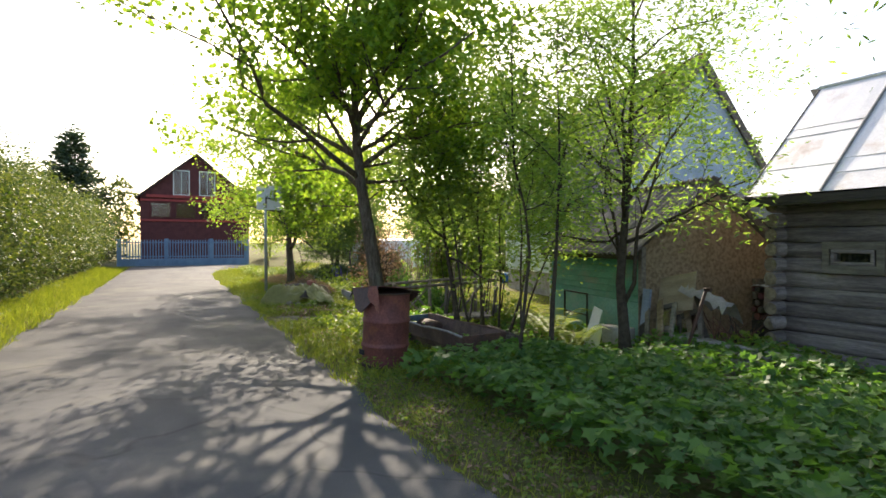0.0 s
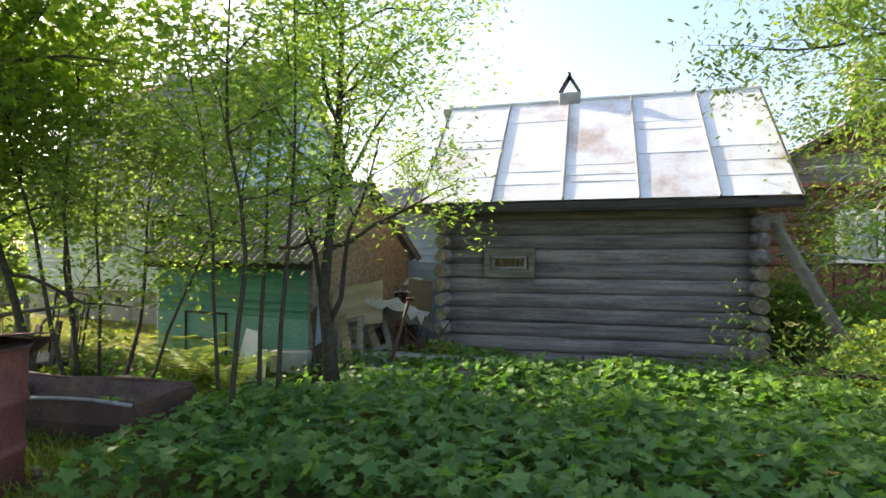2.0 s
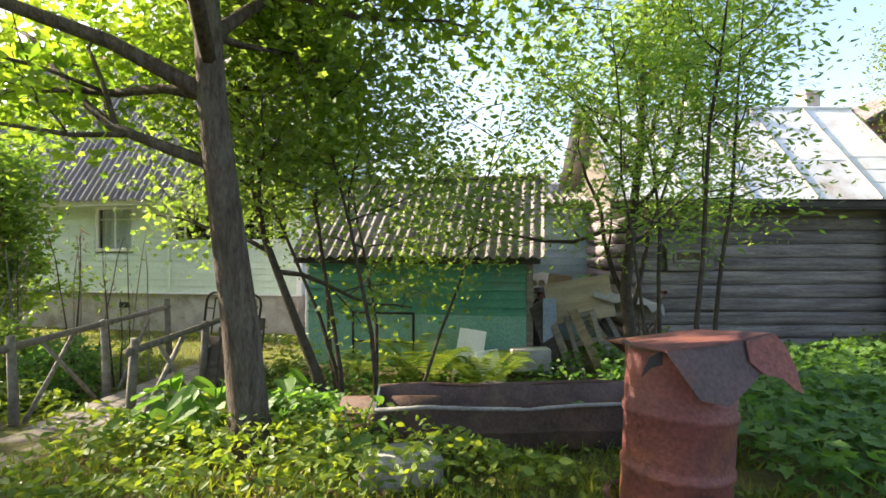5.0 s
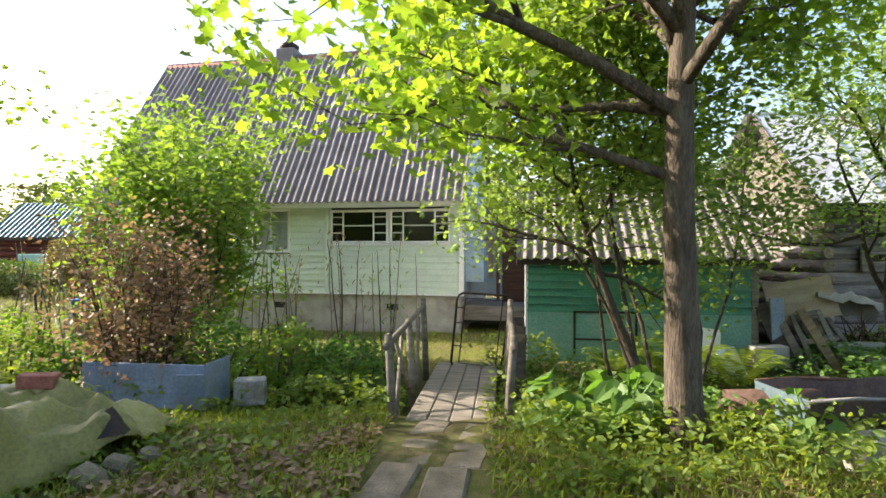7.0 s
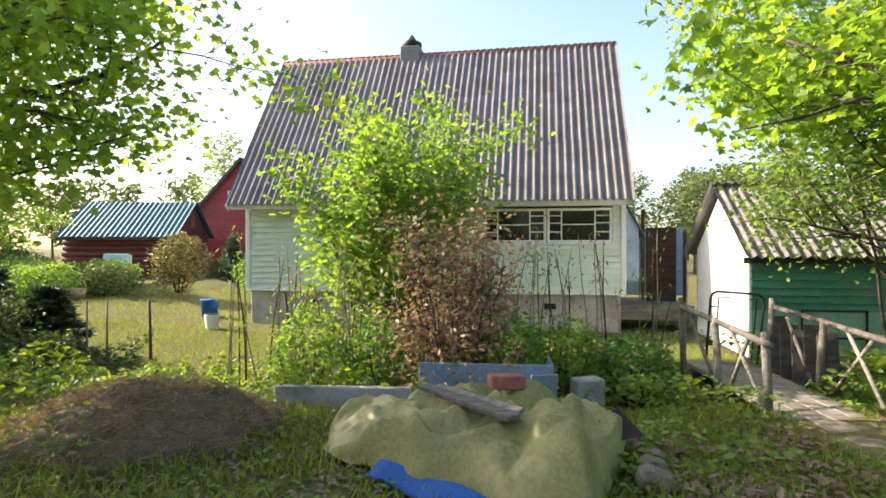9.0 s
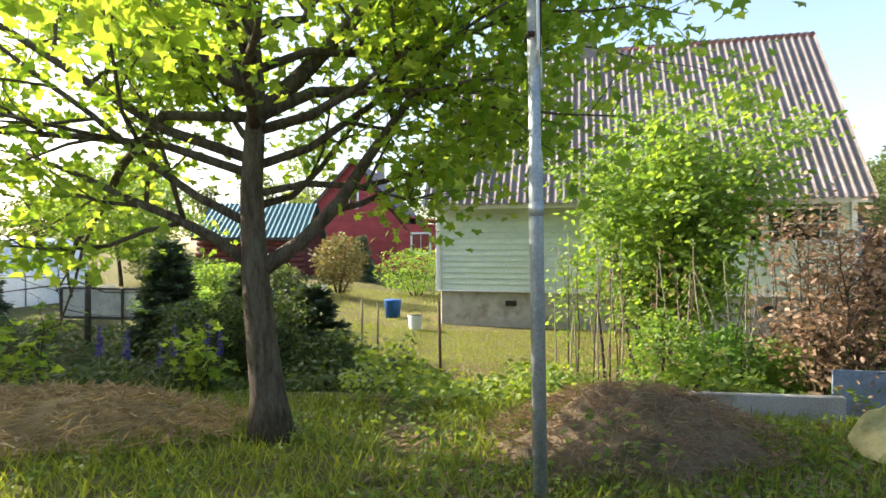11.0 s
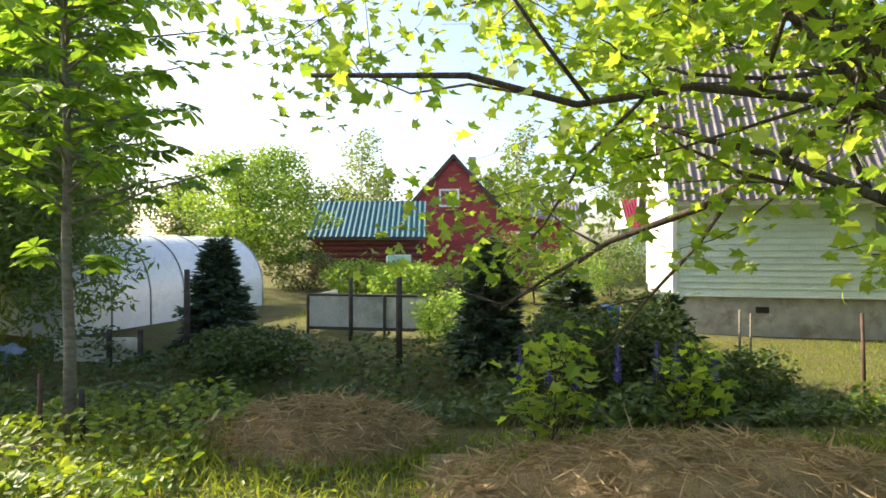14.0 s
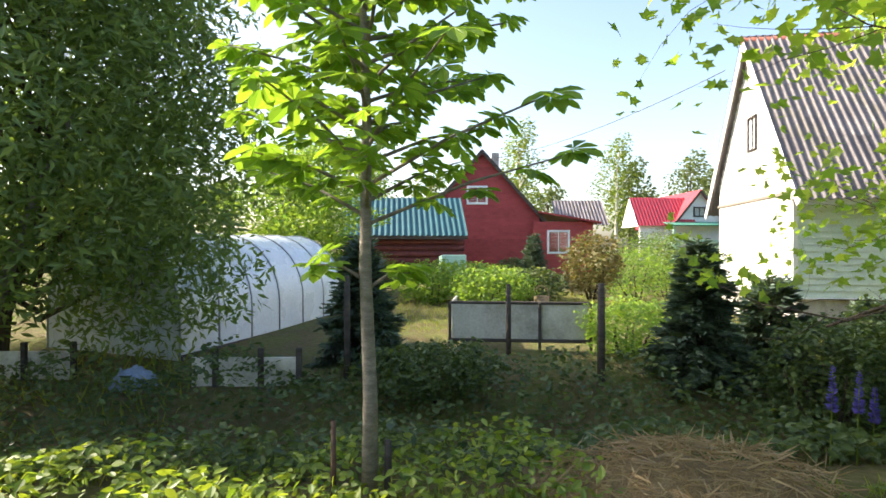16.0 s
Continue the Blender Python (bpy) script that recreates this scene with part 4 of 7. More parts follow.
# ---- trees ----
def broadleaf(name, m, trunk, radii, limbs, leaves, leaf, size, seed, label, template=MAPLE, bark=None, jitter=0.16, level=2, kids=4, up=0.5, rise=0.2, category="tree", group="", droop=0.3, low=-1.0):
    """A tree from its trunk's line and its limbs (height along the trunk 0..1, azimuth, length, radius, tilt)."""
    rng = np.random.default_rng(seed)
    tree = thing(name, m, label, category, group)
    wood = Build().tube(trunk, radii, 14)
    tips = []
    T = [np.array(p, float) for p in trunk]
    for f, az, length, r, tilt in limbs:
        i = min(int(f * (len(T) - 1)), len(T) - 2)
        p = T[i] + (T[i + 1] - T[i]) * (f * (len(T) - 1) - i)
        a = radians(az)
        d = (math.cos(a) * math.cos(radians(tilt)), math.sin(a) * math.cos(radians(tilt)), math.sin(radians(tilt)))
        tw = Build()
        ramify(tw, p, d, length, r, level, rng, tips, rise, kids)
        part("limb", tw, bark or M_BARK, tree, smooth=True)
    part("trunk", wood, bark or M_BARK, tree, smooth=True)
    pos = spread(tips, leaves, jitter, rng)
    pos = pos[pos[:, 2] > low]
    part("crown", leaf_mesh("crown", pos, size, template, up=up, droop=droop, rng=rng), leaf, tree)
    return tree


def ring_limbs(rng, count, f0, f1, length, r, tilt0, tilt1, start=0.0):
    """Limbs wound up the trunk; the lower ones longer and flatter."""
    out = []
    for k in range(count):
        s = k / max(count - 1, 1)
        out.append((f0 + (f1 - f0) * s, start + k * 137.5 + rng.uniform(-25, 25), length * (1.1 - 0.6 * s) * rng.uniform(0.85, 1.15), r * (1.1 - 0.6 * s), tilt0 + (tilt1 - tilt0) * s + rng.uniform(-8, 8)))
    return out


def noded(pts, r0, r1):
    """A trunk line with a flared foot."""
    n = len(pts)
    return pts, [r0 * (1.35 if i == 0 else 1) * (1 - (1 - r1 / r0) * i / (n - 1)) for i in range(n)]


rng0 = np.random.default_rng(21)
t1, r1 = noded([(0, 0, -0.08), (-0.02, 0, 0.25), (-0.06, -0.06, 0.9), (-0.13, -0.16, 1.7), (-0.17, -0.27, 2.4), (-0.18, -0.36, 3.2), (-0.12, -0.42, 4.3), (-0.08, -0.42, 5.6), (0.0, -0.4, 7.4)], 0.155, 0.03)
broadleaf("maple_tree", pose(-9.0, 3.3, 0), t1, r1,
          [(0.42, 172, 2.7, 0.045, 14), (0.50, 158, 2.7, 0.04, 12), (0.52, 130, 3.0, 0.04, 18), (0.56, 205, 2.7, 0.055, 45), (0.72, 30, 2.0, 0.03, 40), (0.58, 235, 2.3, 0.045, 34), (0.60, 95, 2.5, 0.045, 30), (0.64, 330, 1.8, 0.04, 36)] + [(0.60, 60, 2.4, 0.035, 22), (0.66, 10, 2.2, 0.035, 28), (0.72, 340, 2.3, 0.03, 32), (0.56, 80, 2.0, 0.03, 14)] + ring_limbs(rng0, 18, 0.50, 0.98, 3.6, 0.05, 20, 60, 170),
          35000, L_MAPLE, 0.094, 31, "tall maple with a dark trunk and sunlit leaves", jitter=0.15, kids=5, low=1.5)
t3, r3 = noded([(0, 0, -0.08), (-0.03, 0, 0.3), (-0.08, -0.02, 0.8), (-0.12, -0.04, 1.3), (-0.14, -0.05, 1.9), (-0.10, -0.05, 2.6), (-0.18, 0.0, 3.4), (-0.1, 0.05, 4.6), (-0.15, 0.05, 6.2)], 0.15, 0.025)
broadleaf("maple_tree", pose(-19.34, 3.87, 0), t3, r3,
          [(0.36, 25, 2.6, 0.07, 30), (0.37, 184, 2.5, 0.05, 26), (0.52, 172, 4.2, 0.04, 10), (0.47, 40, 2.4, 0.035, 14), (0.53, 20, 2.8, 0.04, 14), (0.44, 178, 3.0, 0.04, 22), (0.54, 170, 4.3, 0.045, 16), (0.60, 186, 4.2, 0.045, 12), (0.49, 5, 2.6, 0.035, 16), (0.58, 352, 2.7, 0.045, 20), (0.56, 120, 2.3, 0.035, 22), (0.65, 160, 3.8, 0.04, 12), (0.66, 15, 2.7, 0.04, 14), (0.58, 285, 1.7, 0.05, 35),
           (0.60, 25, 3.0, 0.08, 48), (0.62, 165, 3.0, 0.08, 45)] + ring_limbs(rng0, 12, 0.60, 0.97, 2.9, 0.05, 22, 60),
          32000, L_MAPLEY, 0.088, 33, "spreading maple with bright yellow-green leaves", jitter=0.15, kids=5, low=1.2)


def shrub(name, m, stems, height, radius, leaves, leaf, size, seed, label, template=OVAL, bare=0.3, bark=None, jitter=0.12, group="", level=1, kids=7, up=0.35, category="shrub", spread_out=0.35, droop=0.3):
    """Many stems from one foot, leaning outwards, bare below."""
    rng = np.random.default_rng(seed)
    ob = thing(name, m, label, category, group)
    tips = []
    for k in range(stems):
        a = 2 * math.pi * k / stems + rng.uniform(-0.5, 0.5)
        lean = rng.uniform(0.25, 1.0) * spread_out
        h = height * rng.uniform(0.75, 1.05)
        foot = (0.13 * radius * math.cos(a) * rng.uniform(0.3, 2), 0.13 * radius * math.sin(a) * rng.uniform(0.3, 2), -0.15)
        pts = wander(foot, (math.cos(a) * lean, math.sin(a) * lean, 1), h, 8, rng, 0.22, 0.3)
        r = 0.008 + 0.0048 * height * rng.uniform(0.5, 1)
        wood = Build().tube(pts, [r * (1 - 0.8 * i / 8) for i in range(9)], 6)
        for i in range(max(1, int(bare * 8)), 9):
            for _ in range(2 if i < 8 else 1):
                d = rng.normal(0, 1, 3)
                d[2] = abs(d[2]) * 0.6 + 0.1
                ramify(wood, pts[i], d, radius * rng.uniform(0.3, 0.7), r * 0.4, level, rng, tips, 0.2, kids if level == 1 else 3)
        part("stem", wood, bark or M_TWIG, ob, smooth=True)
    part("foliage", leaf_mesh("foliage", spread(tips, leaves, jitter, rng), size, template, up=up, droop=droop, rng=rng), leaf, ob)
    return ob


shrub("willow_bush", pose(-8.45, 5.15, -0.25), 6, 4.9, 2.2, 21000, L_SALLOW, 0.07, 41, "spreading multi-stemmed bush with small dull leaves", group="bushes by the ditch", bare=0.5, jitter=0.2, spread_out=0.42, kids=9)
shrub("willow_bush", pose(-5.6, 4.1, -0.1), 4, 4.2, 1.1, 8000, L_WILLOW, 0.07, 42, "slender multi-stemmed bush with small green leaves", NARROW_OVAL, group="bushes by the ditch", spread_out=0.30, bare=0.5, jitter=0.18, kids=8)
broadleaf("willow_tree", pose(-5.52, 5.5, -0.15), *noded([(0, 0, -0.1), (-0.05, 0, 0.5), (-0.12, 0, 1.1), (-0.05, 0, 1.8), (0.05, 0, 2.8), (0.1, 0, 4.0), (0.1, 0, 5.2)], 0.085, 0.015),
          [(0.24, 20, 2.2, 0.035, 72), (0.30, 120, 2.2, 0.035, 66)] + ring_limbs(np.random.default_rng(43), 16, 0.46, 0.97, 1.8, 0.03, 26, 58),
          17000, L_WILLOW, 0.08, 43, "slim willow with bright narrow leaves", NARROW_OVAL, bark=M_TWIG, jitter=0.17, kids=5, group="bushes by the ditch")
broadleaf("leaning_willow", pose(-8.68, 4.67, -0.25), *noded([(0, 0, -0.1), (-0.18, 0.03, 0.5), (-0.42, 0.06, 1.1), (-0.68, 0.05, 1.8), (-0.85, 0.05, 2.6), (-0.95, 0.1, 3.6)], 0.06, 0.012),
          ring_limbs(np.random.default_rng(46), 10, 0.5, 0.97, 1.5, 0.025, 15, 50), 5000, L_SALLOW, 0.065, 47, "thin leaning willow stem with small leaves", bark=M_TWIG, jitter=0.18, kids=5, group="bushes by the ditch")
shrub("lilac_bush", pose(-14.95, 7.85, -0.3), 12, 3.55, 1.55, 19000, L_LILAC, 0.105, 44, "dense rounded lilac bush, bare at the foot", bare=0.25, spread_out=0.42, jitter=0.14)
shrub("withered_bush", pose(-14.05, 5.2, -0.2), 18, 1.85, 0.95, 3300, L_DRY, 0.07, 45, "withered bush with brown curled leaves", bare=0.35, spread_out=0.22)


# ---- footbridge, gate and fence by the ditch ----
bridge = thing("footbridge", pose(-10.77, 4.05, -0.1, 0, 0, -7), "worn plank footbridge with a rough pole railing", "footbridge")


def build_bridge():
    rng = np.random.default_rng(6)
    for k in range(4):
        part("plank", Build().box(-0.3 + 0.2 * k, 1.25, 0.0, 0.196, 2.6 + rng.uniform(-0.08, 0.08), 0.06, 0.012), M_GREYWOOD, bridge)
    part("bearer", Build().box(0, 0.15, -0.12, 0.85, 0.14, 0.16).box(0, 2.3, -0.12, 0.85, 0.14, 0.16), M_DARKWOOD, bridge)

    def rail(x, lean):
        ys = (0.05, 1.15, 2.25)
        for k, y in enumerate(ys):
            part("post", Build().tube([(x, y, -0.3), (x + lean * 0.3, y, 0.3), (x + lean, y, 0.78 + 0.12 * (k == 2))], [0.045, 0.04, 0.035], 7), M_GREYWOOD, bridge, smooth=True)
        part("handrail", Build().tube([(x + lean, -0.05, 0.68), (x + lean * 0.9, 1.1, 0.74), (x + lean, 2.3, 0.80)], [0.035, 0.03, 0.03], 7), M_GREYWOOD, bridge, smooth=True)
        for a, b in ((0.12, 0.75), (0.95, 0.35), (1.3, 1.9)):
            part("brace", Build().tube([(x + 0.02, a, 0.02), (x + lean, b, 0.70)], [0.022, 0.02], 6), M_GREYWOOD, bridge, smooth=True)
    rail(-0.52, -0.04)
    rail(0.52, 0.05)
    for k in range(5):
        y = 1.1 + 0.26 * k
        part("panel_board", Build().beam((0.60, y, -0.05), (0.63, y + 0.1, 0.62 + 0.06 * math.sin(k * 2)), 0.03, 0.2, roll=1.57), M_DARKWOOD, bridge)


build_bridge()
rngp = np.random.default_rng(12)
path = thing("slab_path", pose(-11.16, 1.9, 0.0, 0, 0, -13), "broken concrete slab path with weeds", "path", kind="structure")
for k in range(4):
    for s in (-1, 1):
        part("slab", Build().box(s * 0.195 + rngp.normal(0, 0.02), 0.25 + 0.53 * k, -0.03 - 0.016 * k, 0.29, 0.50, 0.07, 0.02, Euler((rngp.normal(0, 0.015), rngp.normal(0, 0.03), rngp.normal(0, 0.05))).to_matrix()), M_SLAB, path)

gate = thing("iron_gate", pose(-10.67, 6.42, -0.12, -3, 4, -4), "black pipe garden gate, unhung and leaning", "gate")


def pipe_loop(pts, r):
    return Build().tube(pts, r, 7)


part("gate_frame", pipe_loop([(0.08, 0, 1.0), (0.02, 0, 0.96), (0, 0, 0.9), (-0.02, 0, 0.08), (0.02, 0, 0.02), (0.08, 0, 0), (0.56, 0, 0), (0.62, 0, 0.03), (0.64, 0, 0.1), (0.7, 0, 0.88), (0.68, 0, 0.96), (0.62, 0, 1.0), (0.08, 0, 1.0)], 0.016), M_IRON, gate, smooth=True)
part("gate_frame", pipe_loop([(0.11, 0, 0.93), (0.08, 0, 0.08), (0.56, 0, 0.07), (0.60, 0, 0.93), (0.11, 0, 0.93)], 0.010), M_IRON, gate, "inner pipe loop", smooth=True)
for z in (0.3, 0.6, 0.8):
    part("lug", Build().tube([(0, 0, z), (0.10, 0, z)], 0.008, 6), M_IRON, gate)
part("lug", Build().tube([(0.33, 0, 0.0), (0.33, 0, 0.08)], 0.008, 6), M_IRON, gate)


def stake(x, y, h, r, material, label, lean=0.0, group="stakes", z=None):
    z0 = ground_z(x, y) if z is None else z
    return single("stake", Build().tube([(0, 0, -0.2), (lean * 0.5, 0, h / 2), (lean, 0, h)], [r, r, r * 0.85], 8), material, label, "stake", group, smooth=True, m=pose(x, y, z0))


stake(-18.1, 7.06, 1.15, 0.022, M_RUSTDARK, "thin rusty iron fence stake", -0.03)
stake(-19.26, 7.56, 1.05, 0.016, M_PALEBARK, "thin pale wooden stake")
stake(-19.05, 7.7, 0.95, 0.014, M_PALEBARK, "thin pale wooden stake")
stake(-24.35, 9.08, 0.95, 0.035, M_DARKWOOD, "dark wooden fence post")
stake(-23.5, 7.85, 1.15, 0.045, M_DARKWOOD, "thick dark wooden fence post")
stake(-26.4, 8.12, 1.2, 0.04, M_DARKWOOD, "dark wooden fence post")
stake(-16.0, 6.5, 1.3, 0.02, M_DARKWOOD, "thin dark stake by the canes", -0.15)
stake(-26.12, 5.05, 0.55, 0.018, M_RUSTDARK, "short iron stake beside the sapling")
stake(-25.79, 5.06, 0.42, 0.026, M_DARKWOOD, "short dark stake against the sapling")
for k, x in enumerate((-3.9, -2.9, -2.35)):
    stake(x, 7.05 - 0.1 * k, 0.35 + 0.1 * (k == 2), 0.02, M_DARKWOOD, "short dark stake before the log cabin")

# ---- sign pole ----
pole = thing("sign_pole", pose(-17.4, 2.73, 0, 0, -0.9, 0), "galvanised steel pole with a white sign plate", "sign pole")
part("pole", Build().tube([(0, 0, -0.3), (0, 0, 1.98), (0, 0, 2.0), (0, 0, 3.3)], [0.042, 0.042, 0.036, 0.036], 14), M_POLE, pole, smooth=True)
part("collar", Build().tube([(0, 0, 1.62), (0, 0, 1.70)], 0.047, 14), M_POLE, pole, smooth=True)
turn = pose(0.05, 0.10, 0, 0, 0, -10)
plate = part("sign_plate", Build().box(0, 0, 2.84, 0.012, 0.72, 0.72, 0.004), M_WHITE, pole, "white sign plate", m=turn)
marks = Build().box(0.009, -0.09, 2.70, 0.006, 0.045, 0.32, 0.002).box(0.009, 0.17, 2.92, 0.006, 0.045, 0.32, 0.002)
part("bar_mark", marks.beam((0.009, -0.09, 2.85), (0.009, 0.17, 2.77), 0.04, 0.006, roll=1.5708), M_IRON, plate)
for z in (2.65, 3.05):
    part("bracket", Build().box(-0.02, 0, z, 0.05, 0.12, 0.03), M_IRON, pole)


# ---- heaps ----
def heap(name, m, rx, ry, h, material, label, seed, category="heap", rough=0.35, n=40):
    V, q = [], []
    for j in range(n + 1):
        for i in range(n + 1):
            u, v = 2 * i / n - 1, 2 * j / n - 1
            r = math.hypot(u, v) + 0.18 * noise.noise((u * 1.6 + seed, v * 1.6, 0.3))
            k = max(0.0, 1 - r * r) ** 1.2
            z = h * k * (1 + rough * noise.noise((u * 2.6, v * 2.6 + seed, 1))) + 0.05 * k * noise.noise((u * 9, v * 9, seed)) - 0.06 * (1 - k)
            V.append((u * rx, v * ry, z))
    for j in range(n):
        for i in range(n):
            a = j * (n + 1) + i
            q.append((a, a + 1, a + n + 2, a + n + 1))
    return part(name, fast_mesh(name, np.array(V), [4] * len(q), np.array(q).ravel(), True), material, None, m=m)


tagged(heap("soil_mound", pose(-16.55, 3.75, -0.02, 0, 0, 10), 1.05, 0.8, 0.38, M_SOIL, "", 3.1), "mound of dry brown soil with dead leaves", "mound")
tagged(heap("hay_mound", pose(-21.3, 4.0, -0.02), 1.75, 0.8, 0.24, M_HAY, "", 7.7), "flattened heap of raked dry grass", "heap")
tagged(heap("compost_mound", pose(-23.9, 5.1, -0.05), 0.95, 0.6, 0.2, M_HAY, "", 5.2), "small heap of grey dry grass", "heap")

tarp = thing("tarpaulin_heap", pose(-13.85, 2.9, 0.0), "heap covered by an olive tarpaulin with boards on it", "heap")


def build_tarp():
    n, V, q = 90, [], []

    def near_edge(x):
        return float(np.interp(x, [-1.25, -0.75, -0.12, 0.3, 0.5, 0.9], [0.4, -0.2, -0.75, -0.95, -0.5, 0.2]))

    for j in range(n + 1):
        for i in range(n + 1):
            u, v = 2 * i / n - 1, 2 * j / n - 1
            x = -0.17 + 1.06 * u
            y = near_edge(x) + (0.95 - 0.25 * abs(u) - near_edge(x)) * (v + 1) / 2
            r = max(abs(u), abs(v)) + 0.12 * noise.noise((x * 1.6, y * 1.6, 6))
            k = max(0.0, 1 - max(r, 0) ** 3.0) ** 0.8
            fold = 0.26 * abs(noise.noise((x * 1.9, y * 1.9, 4))) - 0.24 * abs(noise.noise((x * 2.7 + y, y * 2.7, 1)))
            fold += 0.10 * abs(noise.noise((x * 5 + y * 3, y * 5, 2))) + 0.03 * abs(noise.noise((x * 13, y * 13, 5)))
            V.append((x + 0.04 * noise.noise((x * 3, y * 3, 8)), y + 0.06 * noise.noise((x * 3, y * 3, 2)), max(0.008, 0.33 * k + fold * (0.25 + k) + 0.02)))
    for j in range(n):
        for i in range(n):
            a = j * (n + 1) + i
            q.append((a, a + 1, a + n + 2, a + n + 1))
    P = np.array(V)
    part("cover", fast_mesh("cover", P, [4] * len(q), np.array(q).ravel(), True), M_TARP, tarp, "creased olive tarpaulin")

    def top(x, y):
        return float(P[np.hypot(P[:, 0] - x, P[:, 1] - y) < 0.09][:, 2].max())

    e = [(-0.80 + 0.065 * k, near_edge(-0.80 + 0.065 * k) + 0.05, 0.11 + 0.015 * math.sin(k * 1.1)) for k in range(12)]
    V = e + [(x - 0.08, y - 0.10, z - 0.06) for x, y, z in e]
    V += [(x, y, z - 0.01) for x, y, z in V]
    q = [(i, i + 12, i + 13, i + 1) for i in range(11)] + [(i + 24, i + 25, i + 37, i + 36) for i in range(11)]
    part("hem", Build().add(V, q), M_TARPBLUE, tarp, "blue edge of a second sheet")
    za, zb = top(-0.5, 0.42), top(-0.02, -0.33)
    part("board", Build().beam((-0.52, 0.45, za + 0.02), (0.0, -0.36, zb + 0.03), 0.11, 0.035), M_GREYWOOD, tarp, "weathered grey board")
    part("board", Build().beam((-0.43, 0.42, za + 0.03), (0.06, -0.30, zb + 0.05), 0.05, 0.03, roll=0.4), M_GREYWOOD, tarp)
    part("brick", Build().box(0.06, 0.34, top(0.06, 0.34) + 0.02, 0.25, 0.12, 0.10, 0.008, Euler((0, 0.05, 0.2)).to_matrix()), M_BRICK, tarp, "red brick")
    part("rag", Build().add([(0.62, 0.0, 0.30), (0.90, -0.05, 0.22), (0.76, 0.05, 0.38), (0.7, -0.1, 0.2), (0.85, 0.12, 0.2)], [(0, 2, 3), (3, 2, 1), (0, 4, 2), (4, 1, 2), (0, 3, 1, 4)]), M_IRON, tarp, "black plastic scrap")
    for x, y, s in ((0.92, -0.15, 0.12), (0.85, -0.35, 0.14), (1.02, 0.05, 0.09)):
        st = Build().box(x, y, 0.05, s * 1.6, s * 1.2, s, 0.05, Euler((0.2, 0.3, x * 7)).to_matrix())
        part("stone", st, M_SLAB, tarp, "grey lump of concrete")


build_tarp()

box = thing("blue_sheet", pose(-14.42, 4.75, -0.12, 0, 0, -8), "faded blue metal sheet standing on edge in weeds", "metal sheet")
part("side", Build().box(0.65, 0, 0.22, 1.3, 0.02, 0.44, 0.004), M_BLUE, box)
for x in (1.29,):
    part("end", Build().box(x, 0.25, 0.22, 0.02, 0.48, 0.44, 0.004), M_BLUE, box)
part("stake", Build().box(0.1, 0.04, 0.2, 0.04, 0.04, 0.5).box(1.0, 0.04, 0.2, 0.04, 0.04, 0.5), M_DARKWOOD, box)
part("lip", Build().box(1.2, -0.05, 0.2, 0.26, 0.02, 0.34, 0.004, Euler((0.25, 0, 0.2)).to_matrix()), M_BLUE, box, "bent blue sheet corner")
single("grey_slab", Build().box(0.62, 0, 0.12, 1.3, 0.07, 0.28, 0.01), M_CONCRETE, "low grey slab on edge among weeds", "slab", m=pose(-15.75, 4.62, -0.12, 0, 0, -6))
single("pale_block", Build().box(0, 0, 0.14, 0.3, 0.18, 0.26, 0.015), M_CONCRETE, "small pale block in the weeds", "block", m=pose(-12.75, 4.75, -0.12, 0, 0, 10))

# ---- trough and scrap beside the drum ----
trough = thing("iron_trough", pose(-8.15, 3.5, -0.03, 0, 0, 3), "rusty iron trough lying in weeds", "trough")


def build_trough():
    """A flared sheet-iron box with rolled rims and a bluish end."""
    L, w0, w1, h = 2.1, 0.24, 0.33, 0.36
    ring = [(-w1, h), (-w1 * 0.92, h * 0.5), (-w0, 0.03), (w0, 0.03), (w1 * 0.92, h * 0.5), (w1, h)]
    n, k = len(ring), 8
    V, q = [], []
    for s, grow in ((0, 1.0), (1, 0.965)):
        for i in range(k + 1):
            x = L * i / k
            V += [(x, y * grow + 0.012 * math.sin(i * 2.1 + y * 9), z + (0.012 if s else 0) + 0.015 * math.sin(i * 1.7) * (z > 0.3)) for y, z in ring]
    o = n * (k + 1)
    for i in range(k):
        for j in range(n - 1):
            a = i * n + j
            q += [(a, a + 1, a + n + 1, a + n), (o + a + 1, o + a, o + a + n, o + a + n + 1)]
    part("shell", Build().add(V, q), M_TROUGH, trough)
    for y, mt in ((-w1, M_SEAM), (w1, M_RUSTDARK)):
        part("rim", Build().tube([(L * i / 6, y, h + 0.015 * math.sin(i * 1.7)) for i in range(7)], 0.016, 6), mt, trough, smooth=True)
    for x, mt, lb in ((-0.01, M_TEALPAINT, "faded blue-green end plate"), (L + 0.01, M_RUSTDARK, "")):
        V = [(x, y, z) for y, z in ring] + [(x + 0.015, y, z) for y, z in ring]
        part("end_plate", Build().add(V, [tuple(range(n))[::-1], tuple(range(n, 2 * n))] + [(i, (i + 1) % n, (i + 1) % n + n, i + n) for i in range(n)]), mt, trough, lb)


